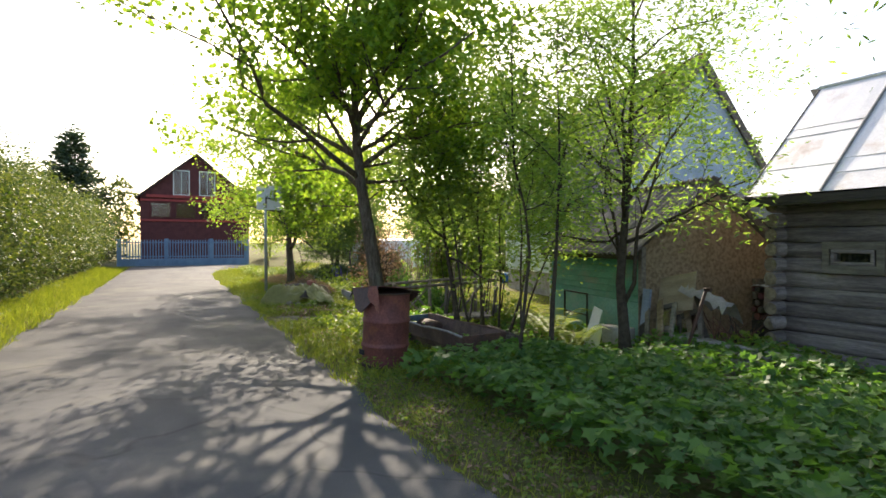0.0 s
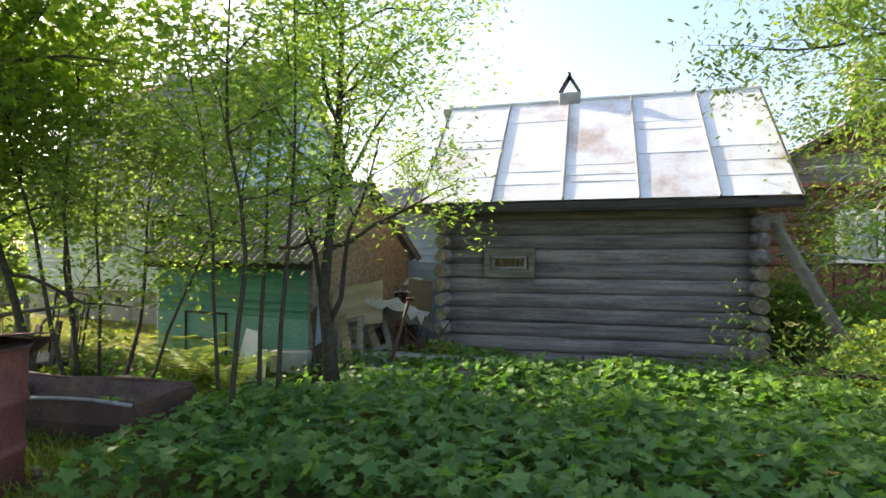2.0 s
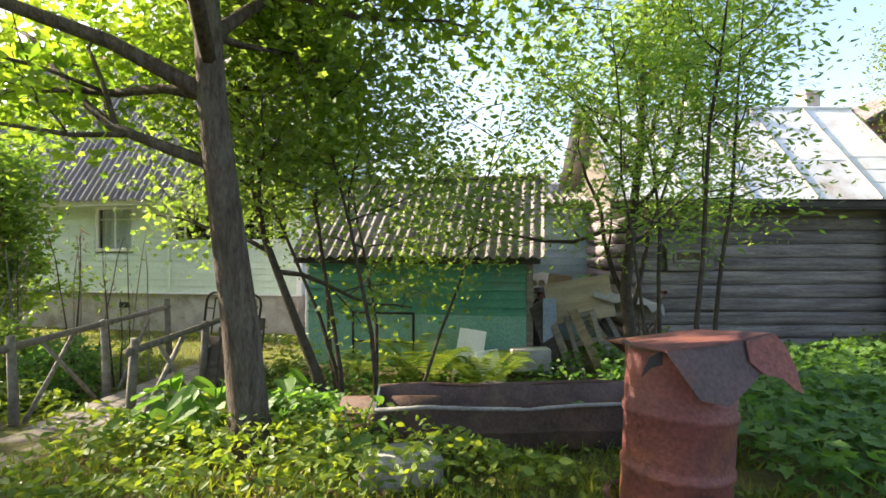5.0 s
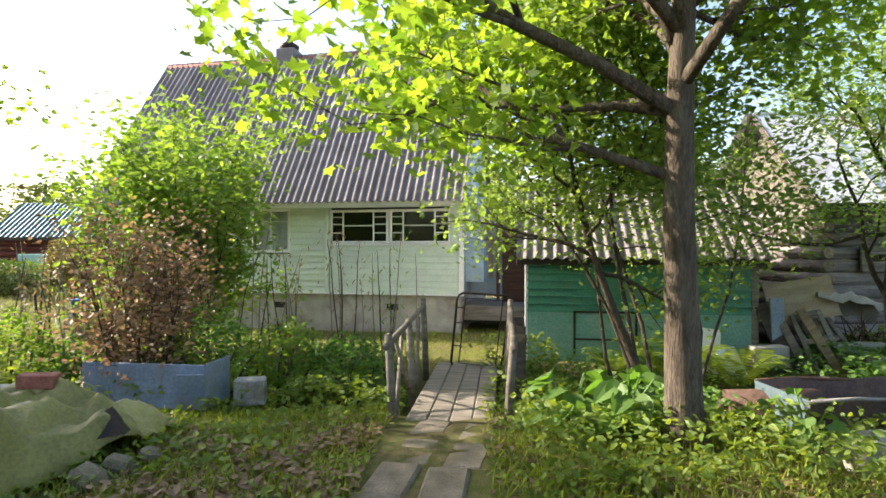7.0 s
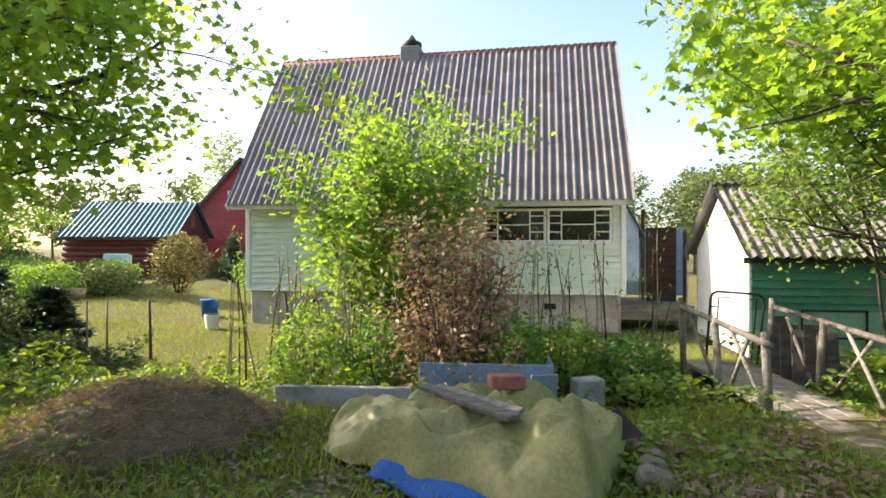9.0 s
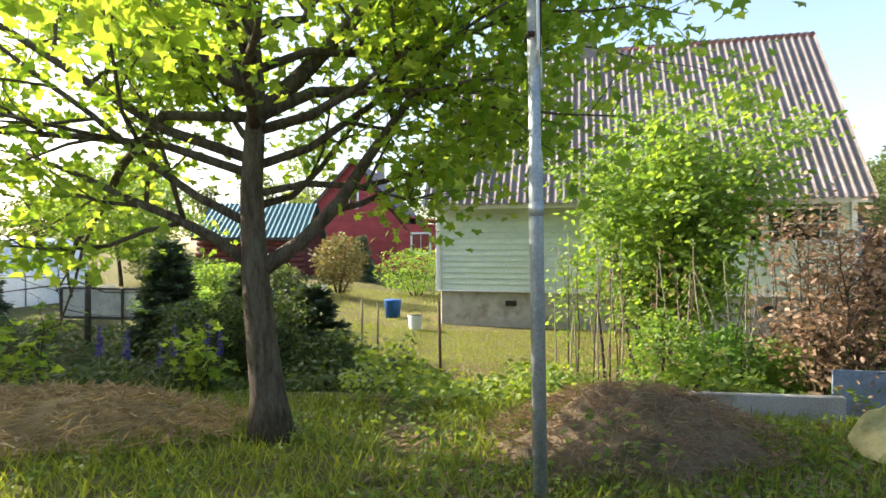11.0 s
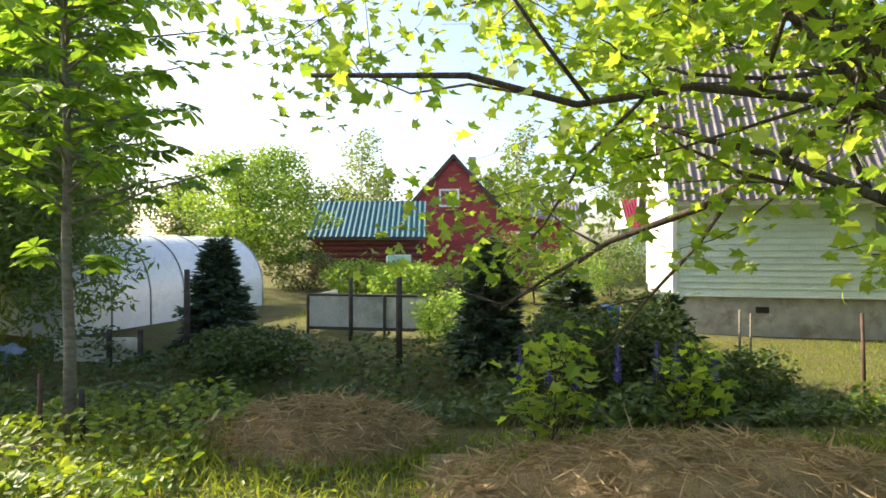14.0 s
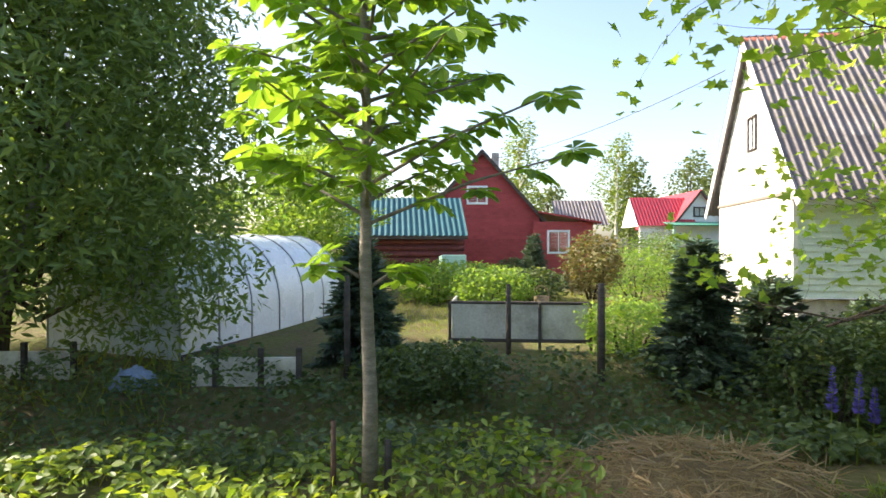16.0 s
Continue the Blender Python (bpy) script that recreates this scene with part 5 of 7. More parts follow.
build_trough()
single("concrete_block", Build().box(0, 0, 0.1, 0.5, 0.3, 0.22, 0.03), M_CONCRETE, "mossy concrete block by the trough", "block", m=pose(-7.95, 2.85, -0.03, 0, 0, 12))
single("rotten_log", Build().tube([(-0.7, 0, 0.12), (0, 0.05, 0.16), (0.7, -0.05, 0.12)], [0.11, 0.13, 0.10], 9), M_BARK, "rotten dark log on the ditch edge", "log", smooth=True, m=pose(-7.2, 4.35, -0.05, 0, 0, 14))
single("metal_drum_end", Build().tube([(0, 0, 0.17), (0.75, 0.06, 0.17), (0.77, 0.06, 0.17)], [0.17, 0.18, 0.15], 14), M_RUSTDARK, "rusty cut drum lying on its side", "drum", smooth=True, m=pose(-8.45, 3.75, -0.07, 0, 0, -6))
for k, (x, y, a, w, mt, lb) in enumerate(((-6.55, 6.35, 6, 0.5, M_CONCRETE, "grey concrete block in the undergrowth"), (-5.0, 6.55, -4, 0.42, M_CONCRETE, "grey concrete block in the undergrowth"), (-4.55, 6.52, 3, 0.42, M_CONCRETE, "grey concrete block in the undergrowth"), (-4.1, 6.55, 8, 0.4, M_CONCRETE, "grey concrete block in the undergrowth"), (-5.42, 6.5, 0, 0.3, M_CONCRETE, "grey concrete block in the undergrowth"))):
    single("concrete_block", Build().box(0, 0, 0.14, w, 0.2, 0.28, 0.015), mt, lb, "block", "concrete blocks", m=pose(x, y, -0.1, 0, 0, a))


# ---- boards and scrap between shed and cabin ----
def leaning(name, w, h, x, y, tilt, turn, material, label, category, thick=0.03, lean=0.0):
    return single(name, Build().box(0, 0, h / 2, w, thick, h, 0.005), material, label, category, m=pose(x, y, -0.22, -tilt, lean, turn))


single("plywood_sheet", Build().box(0, 0, 0, 0.86, 0.018, 0.56, 0.004), M_PLY, "tan plywood sheet propped on scrap", "board", m=pose(-5.82, 6.78, 0.74, -14, -10, -14))
leaning("plank", 0.17, 1.0, -6.26, 6.55, 6, -10, M_BLUE, "blue-grey upright board by the shed corner", "plank", 0.04)
leaning("plank", 0.20, 1.0, -6.12, 6.45, 14, -10, M_DARKWOOD, "dark board leaning by the shed corner", "plank", 0.04, -20)
leaning("plank", 0.10, 1.05, -5.98, 6.35, 16, -12, M_GREYWOOD, "weathered grey plank leaning against scrap", "plank", 0.03, -22)
leaning("plank", 0.12, 0.98, -5.62, 6.25, 18, -8, M_TANWOOD, "tan plank leaning among scrap", "plank", 0.03, -24)
leaning("plank", 0.09, 0.95, -5.22, 6.5, 24, 6, M_TANWOOD, "tan plank leaning among scrap", "plank", 0.03, -30)
leaning("plank", 0.08, 0.95, -5.10, 6.55, 24, 8, M_BROWNLOG, "brown plank leaning among scrap", "plank", 0.03, -33)
leaning("plank", 0.10, 0.9, -4.98, 6.6, 22, 8, M_GREYWOOD, "weathered grey plank leaning against scrap", "plank", 0.03, -36)
leaning("shutter_board", 0.26, 0.34, -5.38, 6.52, 20, 0, M_PLY, "small pale board between old sashes", "board", 0.02, -20)
single("iron_rod", Build().tube([(-5.22, 6.15, -0.3), (-5.06, 6.2, 0.3), (-4.92, 6.28, 0.86)], 0.022, 7).box(-4.90, 6.29, 0.88, 0.10, 0.05, 0.05), M_RUSTDARK, "rusty iron rod leaning on the scrap heap", "rod", smooth=True)
rags = np.random.default_rng(17)
V, q = [], []
for j in range(7):
    for i in range(13):
        V.append((-0.45 + 0.075 * i, 0.06 * j - 0.18, 0.10 * math.sin(0.5 + 0.2 * i) - 0.018 * (j - 2) ** 2 + 0.03 * rags.normal()))
for j in range(6):
    for i in range(12):
        a = j * 13 + i
        q.append((a, a + 1, a + 14, a + 13))
single("grey_rag", Build().add(V, q), M_RAG, "crumpled grey cloth draped over scrap boards", "cloth", smooth=True, m=pose(-5.2, 6.72, 0.72, 0, 8, -12))
box2 = thing("concrete_trough", pose(-5.36, 5.98, -0.26, 0, 0, 4), "long grey concrete trough in the undergrowth", "trough")
part("side", Build().box(0.62, 0, 0.18, 1.24, 0.05, 0.36, 0.012), M_CONCRETE, box2)
part("side", Build().box(0.62, 0.38, 0.18, 1.24, 0.05, 0.36, 0.012), M_CONCRETE, box2)
for x in (0.025, 1.215):
    part("end", Build().box(x, 0.19, 0.175, 0.05, 0.33, 0.35, 0.012), M_CONCRETE, box2)
part("floor", Build().box(0.62, 0.19, 0.05, 1.14, 0.33, 0.08, 0.006), M_CONCRETE, box2)
rs = np.random.default_rng(19)
pile = thing("brushwood_pile", pose(-4.9, 6.85, -0.25), "tangled pile of dry brown sticks by the cabin", "brushwood")
for k in range(46):
    a, b = rs.normal(0, 0.17, 2), rs.normal(0, 0.22, 2)
    z0, z1 = rs.uniform(0.0, 0.45), rs.uniform(0.15, 0.9)
    part("stick", Build().tube([(a[0], a[1], z0), ((a[0] + b[0]) / 2, (a[1] + b[1]) / 2 - 0.03, (z0 + z1) / 2 + 0.03), (b[0], b[1], z1)], [0.011, 0.009, 0.004], 5), M_BROWNLOG if k % 3 else M_TWIG, pile)
leaning("white_sheet", 0.36, 0.62, -7.35, 6.45, 14, -20, M_WHITE, "white plastic sheet against the shed", "sheet", 0.012, 6)
leaning("white_sheet", 0.3, 0.42, -7.0, 6.2, 30, 12, M_WHITE, "white plastic sheet among ferns", "sheet", 0.012, -8)


def old_sash(x, y, w, h, tilt, turn, lean):
    ob = thing("window_sash", pose(x, y, -0.2, -tilt, lean, turn), "old grey window sash leaning among scrap", "window sash", "old sashes")
    for s in (-1, 1):
        part("stile", Build().box(s * (w / 2 - 0.035), 0, h / 2, 0.07, 0.05, h), M_GREYWOOD, ob)
    for z in (0.035, h * 0.55, h - 0.035):
        part("rail", Build().box(0, 0, z, w - 0.14, 0.045, 0.07), M_GREYWOOD, ob)
    part("pane", Build().box(0, 0.01, h * 0.76, w - 0.14, 0.006, h * 0.38, 0.001), M_GLASS, ob)


old_sash(-5.70, 6.32, 0.40, 0.86, 20, -12, -16)
old_sash(-5.33, 6.5, 0.44, 0.82, 26, 4, -22)

stack = thing("firewood_stack", pose(-6.75, 9.0, -0.25, 0, 0, -8), "firewood stack under a white sheet", "firewood")
rngw = np.random.default_rng(9)
for r in range(6):
    for c in range(7):
        part("billet", Build().tube([(c * 0.13 + 0.065 * (r % 2), 0, 0.5 + r * 0.115), (c * 0.13 + 0.065 * (r % 2), 0.4, 0.5 + r * 0.115)], [rngw.uniform(0.05, 0.062)] * 2, 7), M_LOGEND if (r + c) % 3 else M_BRICK, stack)
part("base", Build().box(0.42, 0.2, 0.2, 1.0, 0.4, 0.46), M_DARKWOOD, stack)
V = [(x, y, 1.22 + 0.03 * math.sin(9 * x) - (0.22 if y < -0.01 else 0)) for y in (-0.06, -0.02, 0.45) for x in np.linspace(-0.1, 1.0, 9)]
part("cover", Build().add(V, [(j * 9 + i, j * 9 + i + 1, j * 9 + i + 10, j * 9 + i + 9) for j in range(2) for i in range(8)]), M_WHITE, stack, "white plastic sheet", smooth=True)
part("cover_flap", Build().box(1.12, 0.05, 0.92, 0.42, 0.012, 0.62, 0.004, Euler((0.1, 0.12, 0.2)).to_matrix()), M_PLY, stack, "cream sheet hanging at the end of the stack")


annex = thing("blue_outbuilding", pose(-7.0, 9.75, -0.25, 0, 0, -4), "small pale blue boarded outbuilding with a grey roof", "shed")


def build_annex():
    W, D, E = 2.15, 1.6, 2.45
    board_wall("front_wall", annex, W, 0.0, E, 0.14, M_LIGHTBLUE, pose(0, 0, 0), [(0.35, 0.85, 1.45, 2.15)])
    # Dark sheet added behind the boards and window opening in place of shade.
    part("lining", Build().box(W / 2, 0.10, E / 2, W - 0.06, 0.04, E), M_DARKWOOD, annex)
    for x in (0.03, W - 0.03):
        part("side_wall", Build().box(x, D / 2 + 0.06, E / 2, 0.06, D, E), M_LIGHTBLUE, annex)
    part("back_wall", Build().box(W / 2, D + 0.1, E / 2, W, 0.06, E), M_LIGHTBLUE, annex)
    window("window", 0.5, 0.7, 0.06, M_BROWNLOG, annex, pose(0.6, 0.0, 1.8), (0.0,), curtain="dark")
    part("roof", corrugated(W + 0.4, D + 0.7, 0.15, 0.05), M_SLATE, annex, smooth=True, m=slope((-0.2, -0.3, E + 0.04), (1, 0, 0), (0, 1, 0.28)))
    part("eave_board", Build().box(W / 2, -0.27, E + 0.0, W + 0.4, 0.03, 0.10), M_DARKWOOD, annex)


build_annex()


# ---- garden things ----
cold = thing("cold_frame", pose(-25.09, 9.53, 0.16, 0, 0, -8.5), "low garden frame of milky plastic panels", "cold frame")
part("panel", Build().box(0.62, 0, 0.29, 1.22, 0.03, 0.5, 0.004), M_PANEL, cold)
part("panel", Build().box(1.58, 0.01, 0.29, 0.66, 0.03, 0.5, 0.004), M_PANEL, cold)
part("rail", Build().box(0.96, 0, 0.56, 1.98, 0.05, 0.04), M_DARKWOOD, cold)
part("rail", Build().box(0.96, 0, 0.03, 1.98, 0.05, 0.05), M_DARKWOOD, cold)
for x in (-0.02, 1.24, 1.94):
    part("post", Build().box(x, -0.03, 0.24, 0.04, 0.04, 0.66), M_DARKWOOD, cold)
part("panel", Build().box(-0.02, 0.65, 0.29, 0.03, 1.3, 0.5, 0.004), M_PANEL, cold)


def bed_panels(x, y, turn, widths, label):
    ob = thing("bed_edging", pose(x, y, ground_z(x, y) - 0.02, 0, 0, turn), label, "edging", "bed edgings")
    u = 0.0
    for k, w in enumerate(widths):
        part("panel", Build().box(u + w / 2, 0, 0.17, w - 0.02, 0.02, 0.34, 0.004, Euler((0.04 * (k - 1), 0, 0)).to_matrix()), M_PANEL, ob)
        part("post", Build().box(u + w, -0.03, 0.2, 0.06, 0.05, 0.5), M_DARKWOOD, ob)
        u += w


bed_panels(-28.1, 7.95, -2, (0.28, 0.5, 0.42), "milky plastic bed edging with dark posts")
bed_panels(-30.6, 8.3, 0, (0.5, 0.55), "milky plastic bed edging with dark posts")
tagged(heap("plastic_bag", pose(-28.75, 8.05, -0.05), 0.35, 0.22, 0.2, M_BLUE, "", 2.2), "crumpled pale blue plastic sheet", "plastic sheet")

green = thing("greenhouse", pose(-28.85, 11.7, 0.0, 0, 0, -19), "arched greenhouse of milky polycarbonate", "greenhouse")


def build_greenhouse():
    W, L, H = 2.2, 4.6, 1.72
    prof = [(-W / 2, 0), (-W / 2, 0.6)] + [(-W / 2 * math.cos(t), 0.6 + (H - 0.6) * math.sin(t)) for t in np.linspace(0.12, math.pi - 0.12, 16)] + [(W / 2, 0.6), (W / 2, 0)]
    n = len(prof)
    step = L / 6
    for k in range(6):
        V = [(x, -L * 0.55 + step * (k + s), z) for s in (0.0, 1.0) for x, z in prof]
        part("cover_panel", Build().add(V, [(i, i + 1, n + i + 1, n + i) for i in range(n - 1)]), M_FILM, green, smooth=True)
    for k in range(7):
        part("rib", Build().tube([(x * 1.006, -L * 0.55 + step * k, z * 1.006) for x, z in prof], 0.016, 6), M_POLE, green, smooth=True)
    for s in (-0.55, 0.45):
        V = [(x, L * s, z) for x, z in prof]
        part("end_panel", Build().add(V, [tuple(range(n))]), M_FILM, green)
    for x in (-W / 2, W / 2):
        part("sill", Build().box(x, -L * 0.05, 0.05, 0.06, L, 0.12), M_DARKWOOD, green)


build_greenhouse()
single("mint_cabinet", Build().box(0, 0, 0.4, 0.75, 0.4, 0.8, 0.02), M_MINT, "mint green painted metal box in the garden", "box", m=pose(-24.45, 18.0, 0.45, -8, 0, 10))
bucket = thing("bucket", pose(-18.75, 11.0, ground_z(-18.75, 11.0)), "white plastic bucket on the lawn", "bucket")
part("body", Build().tube([(0, 0, 0), (0, 0, 0.28), (0, 0, 0.3), (0, 0, 0.3), (0, 0, 0.02)], [0.12, 0.15, 0.155, 0.14, 0.11], 18, caps=False), M_WHITE, bucket, smooth=True)
part("handle", Build().tube([(0.15 * math.cos(t), 0, 0.3 + 0.12 * math.sin(t)) for t in np.linspace(0, math.pi, 9)], 0.006, 5), M_IRON, bucket)
basket = thing("garden_basket", pose(-22.9, 13.4, 0.2), "small wicker basket with a hoop handle", "basket")
part("body", Build().tube([(0, 0, 0), (0, 0, 0.25)], [0.13, 0.18], 12), M_TANWOOD, basket, smooth=True)
part("handle", Build().tube([(0.17 * math.cos(t), 0, 0.25 + 0.22 * math.sin(t)) for t in np.linspace(0, math.pi, 9)], 0.012, 5), M_TANWOOD, basket)
blue_tub = single("plastic_tub", Build().tube([(0, 0, 0), (0, 0, 0.4), (0, 0, 0.42)], [0.17, 0.2, 0.21], 16), M_TARPBLUE, "blue plastic tub by the house", "tub", smooth=True, m=pose(-19.4, 12.6, ground_z(-19.4, 12.6)))


# ---- houses beyond ----
def simple_gable(ob, W, D, E, A, material, over=0.25, roof_mat=None, thick=0.12, wall_pitch=0.0, openings=()):
    """Walls, gables facing -y and two roof slopes, centred on x."""
    for y in (0.0, D):
        V = [(-W / 2, y, 0), (W / 2, y, 0), (W / 2, y, E), (0, y, A), (-W / 2, y, E)]
        s = thick if y == 0 else -thick
        V += [(a, b + s, c) for a, b, c in V]
        part("gable_wall", Build().add(V, [(0, 1, 2, 3, 4), (9, 8, 7, 6, 5)] if y == 0 else [(4, 3, 2, 1, 0), (5, 6, 7, 8, 9)]), material, ob)
    for s in (-1, 1):
        part("wall", Build().box(s * (W / 2 - thick / 2), D / 2, E / 2, thick, D - 2 * thick, E), material, ob)
    k = (A - E) / (W / 2)
    roof = thing("roof", pose(0, 0, 0), "", "")
    roof.parent = ob
    for s in (-1, 1):
        x0, z0 = s * (W / 2 + over), E - over * k
        m = slope((x0, D + over if s < 0 else -over, z0 + 0.06), (0, -1 if s < 0 else 1, 0), (-s, 0, k))
        L = math.hypot(W / 2 + over, A - z0)
        part("slope", corrugated(D + 2 * over, L, 0.18, 0.035, 0.015), roof_mat, roof, smooth=True, m=m)
        part("verge_board", Build().beam((x0, -over, z0), (0, -over, A), 0.03, 0.14), M_DARKWOOD, roof)
    return roof


red = thing("red_house", pose(-22.7, 25.3, 0.35, 0, 0, -4), "red boarded cottage with a steep gable", "house")


def build_red():
    W, E, A = 4.9, 2.45, 5.2
    simple_gable(red, W, 6, E, A, M_REDWOOD, 0.25, M_SLATE)

    def ends(z):
        k = 0 if z < E else (z - E) / (A - E) * W / 2
        return k, W - k
    board_wall("front_boards", red, W, 0, A - 0.2, 0.145, M_REDWOOD, pose(-W / 2, -0.01, 0), [(W / 2 - 0.65, W / 2 + 0.25, 2.95, 3.75)], gable=ends)
    window("window", 0.9, 0.8, 0.09, M_WHITE, red, pose(-0.2, -0.06, 3.35), (0.0,))
    part("chimney", Build().box(0.75, 2.5, 4.9, 0.35, 0.35, 1.3), M_CONCRETE, red)
    wing = thing("wing", pose(W / 2, -0.3, 0), "", "")
    wing.parent = red
    part("wall", Build().box(0.95, 0.05, 1.1, 2.5, 0.1, 2.2).box(2.15, 1.5, 1.1, 0.1, 3, 2.2), M_REDWOOD, wing)
    board_wall("wing_boards", red, 2.5, 0, 2.2, 0.145, M_REDWOOD, pose(W / 2 - 0.3, -0.32, 0))
    window("window", 0.95, 1.0, 0.09, M_WHITE, wing, pose(0.75, -0.06, 1.35), (0.0,))
    part("roof", Build().beam((-0.1, 1.5, 2.6), (2.5, 1.5, 2.15), 3.6, 0.08), M_REDWOOD, wing)
    part("porch_roof", corrugated(2.4, 1.9, 0.16, 0.04), M_SLATE, wing, smooth=True, m=slope((1.1, 2.2, 2.15), (1, 0, 0), (0, 1.4, 1.2)))


build_red()

barn = thing("log_barn", pose(-27.95, 21.0, 0.25, 0, 0, 2), "dark log barn with a teal metal roof", "barn")


def build_barn():
    L, D, E, A = 4.0, 3.6, 1.79, 3.03
    rows = thing("front_wall", pose(0, 0, 0), "", "")
    rows.parent = barn
    log_rows(rows, L, 0, 0.22, 8, 0.12, M_MAROON, over=0.1, seed=14)
    for x in (0.0, L):
        V = [(x, 0, 0), (x, D, 0), (x, D, E), (x, D / 2, A), (x, 0, E)]
        V += [(x + (0.1 if x == 0 else -0.1), y, z) for _, y, z in V]
        part("gable_wall", Build().add(V, [(4, 3, 2, 1, 0), (5, 6, 7, 8, 9)] if x == 0 else [(0, 1, 2, 3, 4), (9, 8, 7, 6, 5)]), M_MAROON, barn)
    part("gable_window", Build().box(L + 0.02, D / 2, 2.3, 0.04, 0.4, 0.5), M_BROWNLOG, barn)
    part("back_wall", Build().box(L / 2, D, E / 2, L, 0.1, E), M_MAROON, barn)
    roof = thing("roof", pose(0, 0, 0), "", "")
    roof.parent = barn
    up = (A - E) * (D / 2 + 0.35) / (D / 2)
    for org, ax, dy in (((-0.2, -0.35, A - up + 0.08), 1, 1), ((L + 0.2, D + 0.35, A - up + 0.08), -1, -1)):
        part("slope", corrugated(L + 0.4, math.hypot(D / 2 + 0.35, up), 0.2, 0.04, 0.01), M_TEAL, roof, smooth=True, m=slope(org, (ax, 0, 0), (0, dy * (D / 2 + 0.35), up)))
    part("fascia", Build().box(L / 2, -0.33, A - up + 0.02, L + 0.4, 0.03, 0.12), M_DARKWOOD, roof)


build_barn()

pinkh = thing("cottage", pose(-8.3, 34.5, 0.5, 0, 0, 0), "pale cottage with a red metal roof", "house")


def build_pink():
    simple_gable(pinkh, 3.2, 5, 2.4, 4.35, M_WHITE, 0.25, M_PINK)
    m = slope((-3.9, -0.3, 2.25), (1, 0, 0), (0, 1.4, 1.75))
    part("roof_wing", corrugated(3.6, 2.3, 0.2, 0.035), M_PINK, pinkh, smooth=True, m=m)
    part("wing_wall", Build().box(-2.2, 0.0, 1.15, 3.0, 0.12, 2.3), M_WHITE, pinkh)
    V = [(-3.9, -0.3, 2.2), (-3.9, 1.1, 4.0), (-3.9, 2.4, 2.2)]
    part("wing_gable", Build().add(V + [(-3.8, y, z) for _, y, z in V], [(0, 1, 2), (5, 4, 3)]), M_WHITE, pinkh)
    window("attic_window", 0.75, 0.6, 0.07, M_DARKWOOD, pinkh, pose(0, -0.05, 3.1), (0.0,))
    part("porch", Build().box(-0.4, -0.9, 0.95, 3.4, 0.06, 0.9).box(-2.0, -0.9, 1.2, 0.1, 0.1, 2.3).box(1.2, -0.9, 1.2, 0.1, 0.1, 2.3), M_MINT, pinkh, "green porch screen")
    part("porch_roof", Build().beam((-0.4, -1.1, 2.25), (-0.4, 0.1, 2.5), 3.8, 0.06), M_GREEN, pinkh)


build_pink()

brown = thing("brown_house", pose(5.3, 14.0, 0.0, 0, 0, 0), "old brown log house with white window frames", "house")


def build_brown():
    W, D, E, A = 10.2, 7, 2.9, 5.75
    simple_gable(brown, W, D, E, A, M_BROWNLOG, 0.4, M_SLATE)
    rows = thing("front_wall", pose(-W / 2, -0.02, 0.5), "", "")
    rows.parent = brown
    op = [(W / 2 + x - 0.42, W / 2 + x + 0.42, 0.4, 1.75) for x in (-2.6, -0.45, 1.7)]
    log_rows(rows, W, 0.35, 0.25, 8, 0.14, M_BROWNLOG, op, over=0.12, seed=18)
    for x in (-2.6, -0.45, 1.7):
        window("window", 0.9, 1.15, 0.10, M_WHITE, brown, pose(x, -0.16, 1.78), (0.0,), [(0.2, -0.35, 0.35)])
    for k in range(46):
        part("skirt_board", Build().box(-W / 2 + 0.11 + k * 0.222, -0.18, 0.62, 0.20, 0.03, 1.0, 0.004), M_BROWNLOG, brown)
    part("belt_board", Build().box(0, -0.2, 2.9, W + 0.3, 0.2, 0.10), M_BRICK, brown, "reddish belt board")
    for k in range(12):
        z = 3.05 + 0.22 * k
        w = W * (1 - (z + 0.1 - E) / (A - E))
        if w > 0.4:
            part("gable_board", Build().box(0, -0.06, z, w, 0.05, 0.21, 0.006), M_GREYWOOD if k < 3 else M_BROWNLOG, brown)
    part("chimney", Build().box(-1.6, 2.3, 5.4, 0.45, 0.45, 1.6, 0.02).box(-1.6, 2.3, 6.15, 0.55, 0.55, 0.12, 0.02), M_CONCRETE, brown)
    window("attic_window", 0.5, 0.6, 0.07, M_WHITE, brown, pose(-0.9, -0.1, 4.3), (0.0,))


build_brown()

far = thing("red_villa", pose(-46.5, 2.2, 0, 0, 0, 90), "dark red gabled house with pale windows", "house")


def build_far():
    W, E, A = 7.6, 5.0, 8.2
    simple_gable(far, W, 8, E, A, M_MAROON, 0.3, M_MAROON)
    for x in (-2.45, -0.75, 0.95, 2.65):
        window("window", 1.45, 1.25, 0.10, M_MAROON, far, pose(x, -0.06, 3.9), (0.0,))
    for x in (-1.05, 0.75):
        window("upper_window", 1.15, 1.9, 0.07, M_WHITE, far, pose(x, -0.06, 6.0), (0.0,))
    part("balcony", Build().box(-0.2, -0.12, 4.95, 6.4, 0.12, 0.22), M_REDWOOD, far)
    for z in (3.15, 4.65):
        part("belt", Build().box(0, -0.07, z, W, 0.06, 0.16), M_REDWOOD, far)


build_far()

fence = thing("blue_fence", pose(-39.9, -2.6, 0, 0, 0, 90), "pale blue picket fence on a low wall", "fence")


